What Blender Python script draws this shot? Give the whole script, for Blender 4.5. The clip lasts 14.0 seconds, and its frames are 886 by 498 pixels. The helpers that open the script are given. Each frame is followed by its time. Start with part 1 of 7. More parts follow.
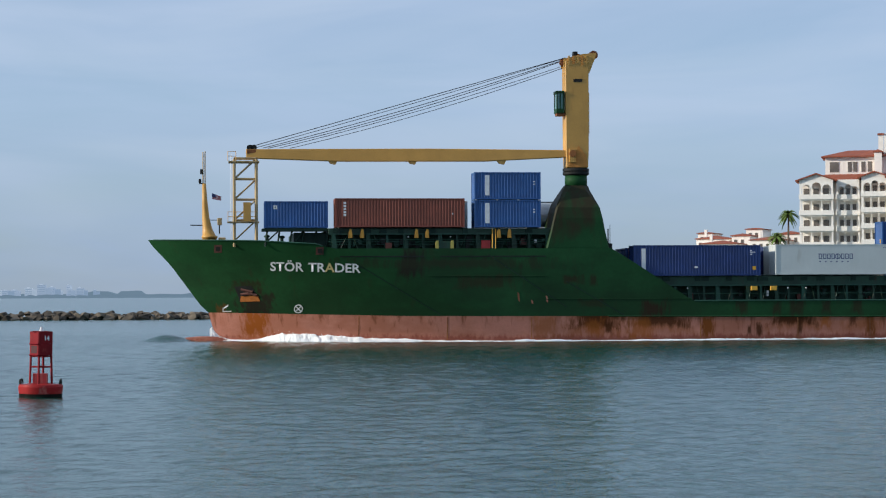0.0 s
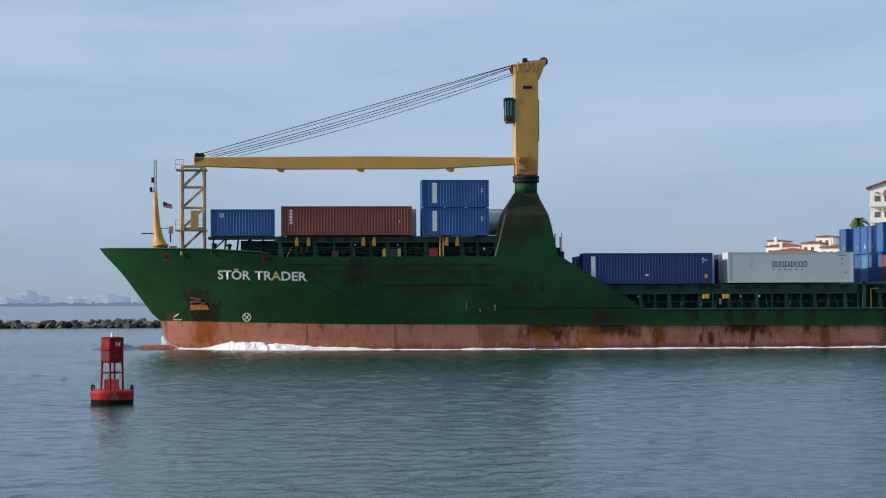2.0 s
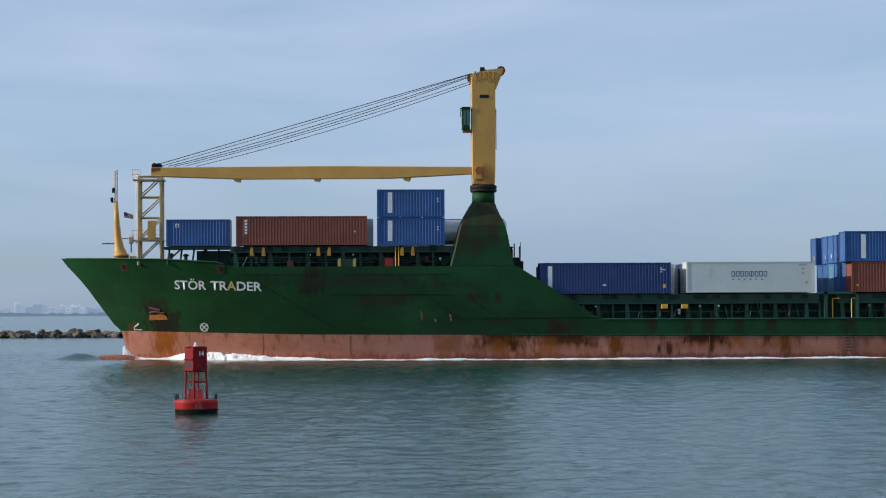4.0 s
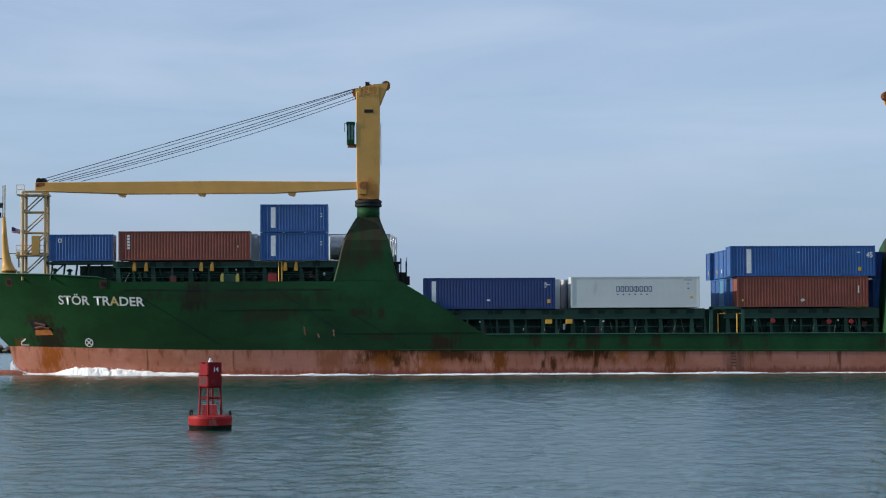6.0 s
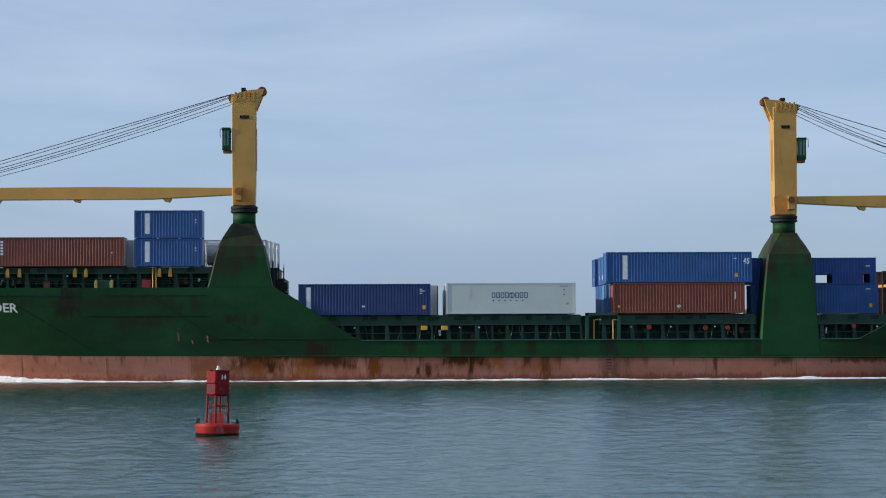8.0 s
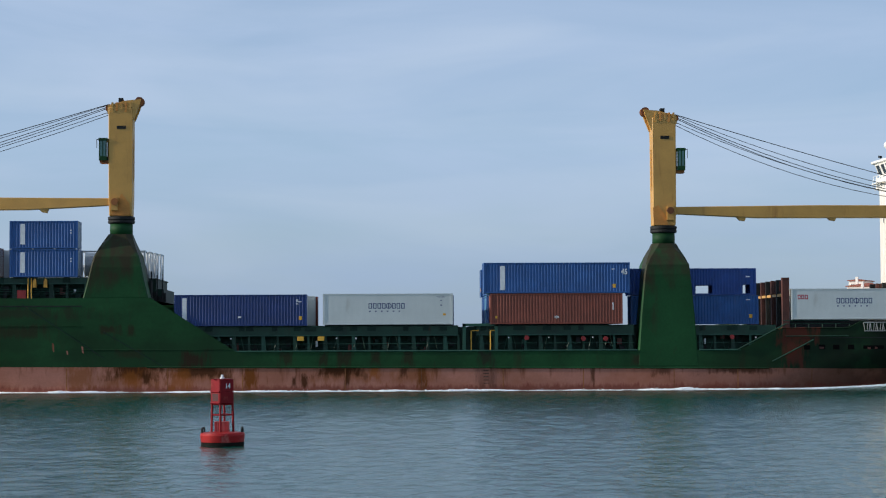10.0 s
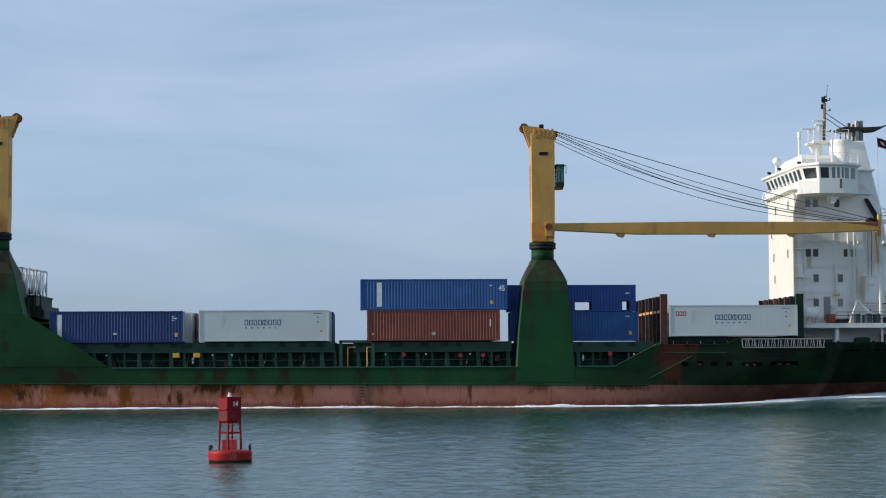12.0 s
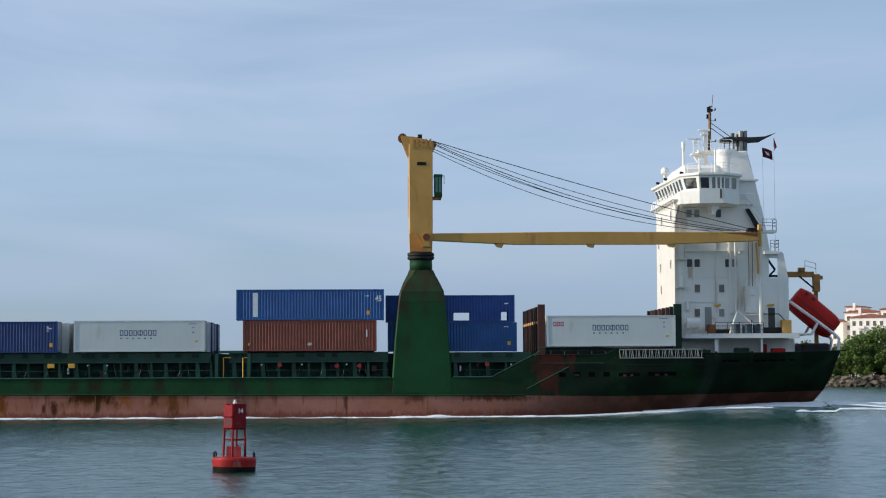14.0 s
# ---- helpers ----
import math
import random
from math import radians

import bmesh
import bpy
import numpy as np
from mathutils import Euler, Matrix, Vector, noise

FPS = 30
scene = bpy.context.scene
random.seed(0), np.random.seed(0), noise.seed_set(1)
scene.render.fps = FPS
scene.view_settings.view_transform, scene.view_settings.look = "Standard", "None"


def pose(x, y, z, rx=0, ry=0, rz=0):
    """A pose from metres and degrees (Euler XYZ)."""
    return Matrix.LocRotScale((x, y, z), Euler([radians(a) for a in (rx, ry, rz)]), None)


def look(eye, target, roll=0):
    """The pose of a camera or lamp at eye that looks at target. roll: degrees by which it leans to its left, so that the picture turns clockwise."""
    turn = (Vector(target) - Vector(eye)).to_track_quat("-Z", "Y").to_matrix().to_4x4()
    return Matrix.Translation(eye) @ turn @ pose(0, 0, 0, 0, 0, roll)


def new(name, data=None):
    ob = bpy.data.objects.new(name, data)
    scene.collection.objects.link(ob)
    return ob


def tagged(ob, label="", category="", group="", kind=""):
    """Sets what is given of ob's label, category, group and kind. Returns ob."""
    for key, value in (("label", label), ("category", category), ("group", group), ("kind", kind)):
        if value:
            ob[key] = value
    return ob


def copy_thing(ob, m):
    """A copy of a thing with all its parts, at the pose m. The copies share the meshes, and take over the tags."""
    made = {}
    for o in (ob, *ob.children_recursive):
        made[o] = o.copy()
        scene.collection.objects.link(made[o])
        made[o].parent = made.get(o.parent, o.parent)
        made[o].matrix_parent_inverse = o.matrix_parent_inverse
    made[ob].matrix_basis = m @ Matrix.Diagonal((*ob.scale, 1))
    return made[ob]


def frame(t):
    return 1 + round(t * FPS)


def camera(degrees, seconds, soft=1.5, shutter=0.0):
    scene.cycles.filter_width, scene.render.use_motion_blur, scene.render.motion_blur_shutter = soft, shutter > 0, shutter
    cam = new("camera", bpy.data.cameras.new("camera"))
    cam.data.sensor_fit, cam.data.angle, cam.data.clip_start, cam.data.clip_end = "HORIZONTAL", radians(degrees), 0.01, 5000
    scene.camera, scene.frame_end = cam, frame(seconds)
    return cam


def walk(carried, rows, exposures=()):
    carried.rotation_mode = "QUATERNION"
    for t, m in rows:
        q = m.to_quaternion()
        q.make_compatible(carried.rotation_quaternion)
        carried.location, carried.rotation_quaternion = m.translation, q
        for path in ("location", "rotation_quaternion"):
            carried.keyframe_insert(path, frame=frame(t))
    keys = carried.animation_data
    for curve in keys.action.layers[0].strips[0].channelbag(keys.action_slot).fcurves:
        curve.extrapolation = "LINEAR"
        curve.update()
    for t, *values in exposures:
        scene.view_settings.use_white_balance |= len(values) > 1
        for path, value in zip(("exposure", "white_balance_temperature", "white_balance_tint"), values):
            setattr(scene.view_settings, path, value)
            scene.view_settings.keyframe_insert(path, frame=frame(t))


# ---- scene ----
# Axes: x to the right along the channel, y ahead over the water, z up; water level at z = 0.
cam = camera(24.78, 14.0, soft=1.15)
EYE, ROLL = 4.46, -0.259
# seconds, yaw to the left, pitch upward
TURNS = [
    (0.0, -6.381, 1.283), (0.5, -5.547, 1.329), (1.0, -5.038, 1.370), (1.5, -4.875, 1.406), (2.0, -4.442, 1.513),
    (2.5, -3.675, 1.613), (5.0, -2.044, 1.959), (5.5, -2.078, 2.089), (6.0, -2.095, 2.210), (6.5, -2.119, 2.289),
    (7.0, -2.148, 2.326), (7.5, -2.169, 2.356), (8.0, -2.180, 2.373), (10.5, -2.225, 2.788), (11.0, -2.234, 2.919),
    (11.5, -2.244, 3.030), (12.0, -2.252, 3.123), (12.5, -2.263, 3.225), (13.0, -2.276, 3.296), (13.5, -2.285, 3.355),
    (14.0, -2.294, 3.406),
]
walk(cam, [(t, pose(0, 0, EYE, 0, 0, yaw) @ pose(0, 0, 0, 90 + pitch, 0, 0) @ pose(0, 0, 0, 0, 0, ROLL)) for t, yaw, pitch in TURNS])

# ---- light ----
SUN_TO = Vector((-0.93, -0.08, 0.35)).normalized()
sun = new("sun", bpy.data.lights.new("sun", "SUN"))
sun.data.energy, sun.data.angle, sun.data.color = 4.2, radians(0.6), (1.0, 0.93, 0.82)
sun.matrix_world = look((0, 0, 120), Vector((0, 0, 120)) - SUN_TO)
scene.view_settings.exposure = 0.0


def make_world():
    w = bpy.data.worlds.new("sky")
    scene.world = w
    w.use_nodes = True
    nt = w.node_tree
    n, l = nt.nodes, nt.links
    n.clear()
    out, bg = n.new("ShaderNodeOutputWorld"), n.new("ShaderNodeBackground")
    sky = n.new("ShaderNodeTexSky")
    sky.sky_type, sky.sun_disc = "NISHITA", False
    sky.sun_elevation = math.asin(SUN_TO.z)
    sky.sun_rotation = math.atan2(SUN_TO.x, SUN_TO.y)
    sky.air_density, sky.dust_density, sky.ozone_density = 1.0, 0.0, 5.0
    tc, mp = n.new("ShaderNodeTexCoord"), n.new("ShaderNodeMapping")
    mp.inputs["Scale"].default_value = (3.0, 3.0, 15.0)
    mp.inputs["Rotation"].default_value = (0.0, radians(5), 0.0)
    no = n.new("ShaderNodeTexNoise")
    no.inputs["Scale"].default_value, no.inputs["Detail"].default_value = 1.6, 5.0
    no.inputs["Roughness"].default_value, no.inputs["Distortion"].default_value = 0.55, 0.6
    ramp = n.new("ShaderNodeValToRGB")
    ramp.color_ramp.elements[0].position, ramp.color_ramp.elements[1].position = 0.34, 0.70
    ramp.color_ramp.elements[0].color, ramp.color_ramp.elements[1].color = (0.57, 0.57, 0.57, 1), (0.87, 0.87, 0.87, 1)
    mix = n.new("ShaderNodeMixRGB")
    mix.inputs["Color2"].default_value = VEIL
    mp2, no2, ramp2, mix2 = n.new("ShaderNodeMapping"), n.new("ShaderNodeTexNoise"), n.new("ShaderNodeValToRGB"), n.new("ShaderNodeMixRGB")
    mp2.inputs["Scale"].default_value, mp2.inputs["Rotation"].default_value = (3.2, 3.2, 17.0), (0.0, radians(-6), 0.0)
    no2.inputs["Scale"].default_value, no2.inputs["Detail"].default_value, no2.inputs["Distortion"].default_value = 1.2, 4.0, 0.7
    ramp2.color_ramp.elements[0].position, ramp2.color_ramp.elements[1].position = 0.44, 0.78
    ramp2.color_ramp.elements[1].color = (0.40, 0.40, 0.40, 1)
    mix2.inputs["Color2"].default_value = STREAK
    l.new(tc.outputs["Generated"], mp2.inputs["Vector"])
    l.new(mp2.outputs["Vector"], no2.inputs["Vector"])
    l.new(no2.outputs["Fac"], ramp2.inputs["Fac"])
    l.new(ramp2.outputs["Color"], mix2.inputs["Fac"])
    l.new(mix.outputs["Color"], mix2.inputs["Color1"])
    bg.inputs["Strength"].default_value = SKY
    l.new(tc.outputs["Generated"], mp.inputs["Vector"])
    l.new(mp.outputs["Vector"], no.inputs["Vector"])
    l.new(no.outputs["Fac"], ramp.inputs["Fac"])
    l.new(ramp.outputs["Color"], mix.inputs["Fac"])
    l.new(sky.outputs["Color"], mix.inputs["Color1"])
    # the low air is dimmer and greyer than the sky above it
    sep, low, dim = n.new("ShaderNodeSeparateXYZ"), n.new("ShaderNodeValToRGB"), n.new("ShaderNodeMixRGB")
    low.color_ramp.elements[0].position, low.color_ramp.elements[1].position = 0.0, 0.095
    low.color_ramp.elements[0].color, low.color_ramp.elements[1].color = (0.68, 0.73, 0.78, 1), (1.03, 1.03, 1.02, 1)
    dim.blend_type, dim.inputs["Fac"].default_value = "MULTIPLY", 1.0
    l.new(tc.outputs["Generated"], sep.inputs["Vector"])
    l.new(sep.outputs["Z"], low.inputs["Fac"])
    l.new(mix2.outputs["Color"], dim.inputs["Color1"])
    l.new(low.outputs["Color"], dim.inputs["Color2"])
    l.new(dim.outputs["Color"], bg.inputs["Color"])
    l.new(bg.outputs["Background"], out.inputs["Surface"])


SKY, VEIL, STREAK = 0.109, (3.95, 5.05, 6.95, 1), (5.6, 6.4, 7.6, 1)
make_world()


# ---- materials ----
def material(name, base, rough=0.6, metal=0.0, vary=0.25, scale=0.6, stain=None, amount=0.0, streak=(1.2, 1.2, 0.18), edge=0.56, bump=0.0, bump_scale=30.0, rand=0.0, gloss=0.5, stain2=None, amount2=0.0, streak2=(0.3, 0.3, 0.3), edge2=0.5, grime_shade=None, rise=None):
    """Paint, stone or metal: base colour that varies at two scales, stains with a streaked shape, fine relief."""
    m = bpy.data.materials.new(name)
    m.use_nodes = True
    nt = m.node_tree
    n, l = nt.nodes, nt.links
    p = n["Principled BSDF"]
    p.inputs["Roughness"].default_value, p.inputs["Metallic"].default_value = rough, metal
    p.inputs["Specular IOR Level"].default_value = gloss
    tc = n.new("ShaderNodeTexCoord")
    big, fine = n.new("ShaderNodeTexNoise"), n.new("ShaderNodeTexNoise")
    big.inputs["Scale"].default_value, big.inputs["Detail"].default_value = scale, 6.0
    fine.inputs["Scale"].default_value, fine.inputs["Detail"].default_value = scale * 14, 3.0
    l.new(tc.outputs["Object"], big.inputs["Vector"])
    l.new(tc.outputs["Object"], fine.inputs["Vector"])
    add = n.new("ShaderNodeMath")
    add.operation = "MULTIPLY_ADD"
    add.inputs[1].default_value = 0.35
    l.new(fine.outputs["Fac"], add.inputs[0])
    l.new(big.outputs["Fac"], add.inputs[2])
    ramp = n.new("ShaderNodeValToRGB")
    ramp.color_ramp.elements[0].position, ramp.color_ramp.elements[1].position = 0.42, 0.92
    lo = tuple(c * (1 - vary) for c in base)
    hi = tuple(min(1.0, c * (1 + vary)) for c in base)
    ramp.color_ramp.elements[0].color, ramp.color_ramp.elements[1].color = (*lo, 1), (*hi, 1)
    l.new(add.outputs[0], ramp.inputs["Fac"])
    colour = ramp.outputs["Color"]
    if rand:
        info, hsv, mul = n.new("ShaderNodeObjectInfo"), n.new("ShaderNodeHueSaturation"), n.new("ShaderNodeMath")
        mul.operation, mul.inputs[1].default_value, mul.inputs[2].default_value = "MULTIPLY_ADD", rand, 1 - rand / 2
        l.new(info.outputs["Random"], mul.inputs[0])
        l.new(mul.outputs[0], hsv.inputs["Value"])
        l.new(colour, hsv.inputs["Color"])
        colour = hsv.outputs["Color"]
    for hue, much, shape, rim, detail in ((stain2, amount2, streak2, edge2, 5.0), (stain, amount, streak, edge, 8.0)):
        if not hue:
            continue
        mp, st, sr, mx = n.new("ShaderNodeMapping"), n.new("ShaderNodeTexNoise"), n.new("ShaderNodeValToRGB"), n.new("ShaderNodeMixRGB")
        mp.inputs["Scale"].default_value = shape
        st.inputs["Scale"].default_value, st.inputs["Detail"].default_value, st.inputs["Roughness"].default_value = 1.0, detail, 0.62
        sr.color_ramp.elements[0].position, sr.color_ramp.elements[1].position = rim, rim + 0.16
        sr.color_ramp.elements[1].color = (much, much, much, 1)
        mx.inputs["Color2"].default_value = (*hue, 1)
        l.new(tc.outputs["Object"], mp.inputs["Vector"])
        l.new(mp.outputs["Vector"], st.inputs["Vector"])
        level = st.outputs["Fac"]
        if rise and hue is stain:
            # rust gathers under an upper edge and thins out below it
            rz, rr, ra = n.new("ShaderNodeSeparateXYZ"), n.new("ShaderNodeMapRange"), n.new("ShaderNodeMath")
            rr.inputs["From Min"].default_value, rr.inputs["From Max"].default_value = rise[0], rise[1]
            rr.inputs["To Min"].default_value, rr.inputs["To Max"].default_value = rise[2], rise[3]
            l.new(tc.outputs["Object"], rz.inputs["Vector"])
            l.new(rz.outputs["Z"], rr.inputs["Value"])
            l.new(level, ra.inputs[0])
            l.new(rr.outputs["Result"], ra.inputs[1])
            level = ra.outputs[0]
        l.new(level, sr.inputs["Fac"])
        l.new(sr.outputs["Color"], mx.inputs["Fac"])
        l.new(colour, mx.inputs["Color1"])
        colour = mx.outputs["Color"]
    if grime_shade:
        # brown dirt and painted shade of the after body, growing aft in patches
        hue, x0, x1, much = grime_shade
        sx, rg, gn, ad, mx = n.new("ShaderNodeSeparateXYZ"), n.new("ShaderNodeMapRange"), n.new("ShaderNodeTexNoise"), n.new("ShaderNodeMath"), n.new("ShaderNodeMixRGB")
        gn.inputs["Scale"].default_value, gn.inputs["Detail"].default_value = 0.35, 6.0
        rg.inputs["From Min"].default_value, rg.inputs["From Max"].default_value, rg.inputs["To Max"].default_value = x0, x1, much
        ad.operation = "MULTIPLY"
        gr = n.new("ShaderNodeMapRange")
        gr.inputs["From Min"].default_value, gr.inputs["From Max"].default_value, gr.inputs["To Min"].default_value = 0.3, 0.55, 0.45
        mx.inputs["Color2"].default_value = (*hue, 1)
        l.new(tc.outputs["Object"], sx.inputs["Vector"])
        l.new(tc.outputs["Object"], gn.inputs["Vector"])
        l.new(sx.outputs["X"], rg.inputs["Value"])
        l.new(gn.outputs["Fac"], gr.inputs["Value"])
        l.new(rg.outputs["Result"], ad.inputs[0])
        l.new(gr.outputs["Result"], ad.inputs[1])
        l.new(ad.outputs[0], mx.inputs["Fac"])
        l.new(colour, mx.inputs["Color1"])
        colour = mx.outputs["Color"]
    l.new(colour, p.inputs["Base Color"])
    if bump:
        bn, bu = n.new("ShaderNodeTexNoise"), n.new("ShaderNodeBump")
        bn.inputs["Scale"].default_value, bn.inputs["Detail"].default_value = bump_scale, 4.0
        bu.inputs["Strength"].default_value, bu.inputs["Distance"].default_value = bump, 0.05
        l.new(tc.outputs["Object"], bn.inputs["Vector"])
        l.new(bn.outputs["Fac"], bu.inputs["Height"])
        l.new(bu.outputs["Normal"], p.inputs["Normal"])
    return m


def blotches(m, spots, streak=(1.5, 1.5, 0.3), ragged=1.6):
    """Stains at known places of the plating: (x0, x1, z0, z1, colour, strength), with ragged edges that run down."""
    n, l = m.node_tree.nodes, m.node_tree.links
    p = n["Principled BSDF"]
    tc, sep, mp, no = n.new("ShaderNodeTexCoord"), n.new("ShaderNodeSeparateXYZ"), n.new("ShaderNodeMapping"), n.new("ShaderNodeTexNoise")
    mp.inputs["Scale"].default_value = streak
    no.inputs["Scale"].default_value, no.inputs["Detail"].default_value, no.inputs["Roughness"].default_value = 1.6, 7.0, 0.62
    l.new(tc.outputs["Object"], sep.inputs["Vector"])
    l.new(tc.outputs["Object"], mp.inputs["Vector"])
    l.new(mp.outputs["Vector"], no.inputs["Vector"])

    def calc(op, a, b):
        q = n.new("ShaderNodeMath")
        q.operation = op
        for k, v in enumerate((a, b)):
            if isinstance(v, (int, float)):
                q.inputs[k].default_value = v
            elif v is not None:
                l.new(v, q.inputs[k])
        return q.outputs[0]

    wander = calc("MULTIPLY", calc("SUBTRACT", no.outputs["Fac"], 0.5), ragged * 2)
    colour = p.inputs["Base Color"].links[0].from_socket
    for x0, x1, z0, z1, hue, much in spots:
        dx = calc("ABSOLUTE", calc("DIVIDE", calc("SUBTRACT", sep.outputs["X"], (x0 + x1) / 2), (x1 - x0) / 2), None)
        dz = calc("ABSOLUTE", calc("DIVIDE", calc("SUBTRACT", sep.outputs["Z"], (z0 + z1) / 2), (z1 - z0) / 2), None)
        away = calc("ADD", calc("MAXIMUM", dx, dz), wander)
        fall, mx = n.new("ShaderNodeMapRange"), n.new("ShaderNodeMixRGB")
        fall.inputs["From Min"].default_value, fall.inputs["From Max"].default_value = 1.2, 0.5
        fall.inputs["To Max"].default_value = much
        mx.inputs["Color2"].default_value = (*hue, 1)
        l.new(away, fall.inputs["Value"])
        l.new(fall.outputs["Result"], mx.inputs["Fac"])
        l.new(colour, mx.inputs["Color1"])
        colour = mx.outputs["Color"]
    l.new(colour, p.inputs["Base Color"])


RUST = (0.16, 0.055, 0.02)
# hull and boot-top darken aft, partly dirt, partly shade put into the colour
M_GREEN = material("hull_green_paint", (0.0125, 0.066, 0.021), 0.6, vary=0.3, scale=0.22, gloss=0.15, stain=(0.030, 0.020, 0.010), amount=0.6, streak=(0.8, 0.8, 0.16), edge=0.60, stain2=(0.010, 0.030, 0.011), amount2=0.6, streak2=(0.07, 0.07, 0.16), edge2=0.43, bump=0.25, bump_scale=0.7, grime_shade=((0.006, 0.010, 0.005), 89.5, 104.0, 0.93))
BROWN, SOOT, OCHRE = (0.028, 0.015, 0.007), (0.022, 0.020, 0.012), (0.30, 0.085, 0.012)
blotches(M_GREEN, [
    (4.3, 7.3, 2.4, 4.4, (0.020, 0.017, 0.010), 1.0), (6.2, 7.6, 2.6, 4.8, SOOT, 0.7), (2.2, 3.1, 2.5, 3.5, (0.16, 0.05, 0.012), 0.6), (3.7, 6.4, 4.6, 5.8, BROWN, 0.7),
    (19.3, 21.5, 6.0, 9.0, (0.018, 0.016, 0.010), 0.95), (14.0, 33.5, 6.9, 7.8, (0.022, 0.026, 0.012), 0.7), (24.5, 29.5, 5.0, 6.2, BROWN, 0.6),
    (34.5, 36.5, 5.4, 6.2, BROWN, 0.7), (37.2, 38.0, 5.2, 6.2, BROWN, 0.7), (42.2, 44.4, 2.3, 3.8, BROWN, 0.95), (36.2, 38.6, 3.2, 3.9, BROWN, 0.5),
    (51.3, 52.6, 2.3, 3.8, BROWN, 0.7), (54.9, 55.7, 2.4, 3.8, BROWN, 0.7), (56.7, 58.0, 2.3, 3.8, BROWN, 0.7), (59.7, 60.6, 2.4, 3.8, BROWN, 0.7), (62.6, 63.7, 2.3, 3.8, BROWN, 0.7),
    (69.8, 71.2, 2.2, 3.8, SOOT, 0.8), (84.0, 85.4, 2.2, 3.4, BROWN, 0.7), (98.1, 101.4, 4.4, 6.0, (0.105, 0.024, 0.012), 1.0), (98.4, 100.3, 2.0, 4.6, (0.085, 0.022, 0.012), 0.95),
])
M_BOOT = material("boot_top_paint", (0.43, 0.180, 0.130), 0.7, vary=0.2, scale=0.35, gloss=0.15, stain=(0.13, 0.042, 0.012), amount=0.75, streak=(1.6, 1.6, 0.2), edge=0.57, rise=(0.6, 2.4, -0.08, 0.09), stain2=(0.34, 0.125, 0.075), amount2=0.8, streak2=(0.16, 0.2, 0.25), edge2=0.45, bump=0.2, bump_scale=1.0, grime_shade=((0.055, 0.022, 0.013), 84.0, 108.0, 0.85))
DEEP = (0.062, 0.018, 0.003)
blotches(M_BOOT, [(a, b, 0.0 - 0.6, 0.55, (0.20, 0.050, 0.033), 0.8) for a, b in ((-6, 140),)] + [
    (4.6, 7.1, 0.2, 3.0, (0.26, 0.068, 0.008), 1.0), (35.0, 40.4, 0.6, 2.9, (0.24, 0.075, 0.018), 0.7), (40.9, 47.0, 0.7, 2.8, (0.26, 0.085, 0.025), 0.6), (54.0, 60.5, 0.8, 2.8, (0.24, 0.075, 0.018), 0.6), (61.5, 66.0, 0.8, 2.7, (0.26, 0.085, 0.025), 0.5), (31.7, 34.0, 0.2, 2.6, (0.26, 0.085, 0.025), 0.7), (35.5, 39.7, 1.2, 2.7, DEEP, 1.0), (36.5, 38.5, 0.6, 2.0, OCHRE, 0.6), (38.6, 39.3, 0.7, 1.7, DEEP, 0.9),
    (40.9, 46.5, 1.3, 2.6, DEEP, 0.9), (41.0, 43.0, 0.1, 2.4, OCHRE, 0.6), (47.9, 49.2, 0.1, 2.6, (0.19, 0.055, 0.010), 1.0), (54.5, 59.0, 1.4, 2.7, DEEP, 0.95), (57.2, 57.8, 0.2, 2.5, DEEP, 0.9),
    (52.4, 52.8, 0.5, 1.5, DEEP, 0.9), (53.3, 53.9, 0.4, 1.5, DEEP, 0.9), (59.6, 60.5, 1.0, 2.6, OCHRE, 0.8), (64.0, 65.0, 0.3, 2.5, (0.17, 0.05, 0.01), 0.95), (62.4, 63.2, 1.2, 2.5, DEEP, 0.8),
    (69.5, 71.3, 0.2, 2.5, (0.14, 0.06, 0.04), 0.6), (80.2, 80.7, 0.5, 2.4, DEEP, 0.8), (86.0, 88.0, 1.3, 2.4, DEEP, 0.7), (91.0, 97.0, 1.5, 2.4, DEEP, 0.8),
], (1.5, 1.5, 0.45), 1.35)
M_SOOTY_GREEN = material("sooty_green_paint", (0.0125, 0.066, 0.021), 0.6, vary=0.3, scale=0.3, gloss=0.15, stain=(0.034, 0.022, 0.012), amount=0.85, streak=(0.45, 0.45, 0.16), edge=0.47, rise=(9.0, 14.0, -0.06, 0.15), bump=0.25, bump_scale=0.7)
M_DECK = material("deck_green_paint", (0.008, 0.028, 0.018), 0.6, gloss=0.25, vary=0.35, scale=0.5, stain=RUST, amount=0.5, edge=0.62)
M_COAMING = material("coaming_green_paint", (0.010, 0.038, 0.024), 0.6, gloss=0.25, vary=0.45, scale=0.8, stain=(0.03, 0.016, 0.009), amount=0.7, edge=0.54)
M_BEAM = material("hatch_green_paint", (0.006, 0.042, 0.021), 0.55, vary=0.4, scale=0.6, stain=(0.03, 0.025, 0.012), amount=0.5, edge=0.58)
M_RAIL = material("rail_green_paint", (0.013, 0.070, 0.043), 0.55, vary=0.3, scale=0.7)
M_DARK = material("dark_steel", (0.018, 0.019, 0.018), 0.65, gloss=0.2, vary=0.4, scale=1.0)
M_RUSTY = material("rusty_steel", (0.19, 0.062, 0.02), 0.8, vary=0.5, scale=0.8, stain=(0.46, 0.17, 0.035), amount=0.8, streak=(0.8, 0.8, 0.4), edge=0.5)
M_OLDRED = material("old_red_primer", (0.085, 0.026, 0.018), 0.8, vary=0.5, scale=0.9, stain=(0.03, 0.02, 0.015), amount=0.8, streak=(0.8, 0.8, 0.4), edge=0.52)
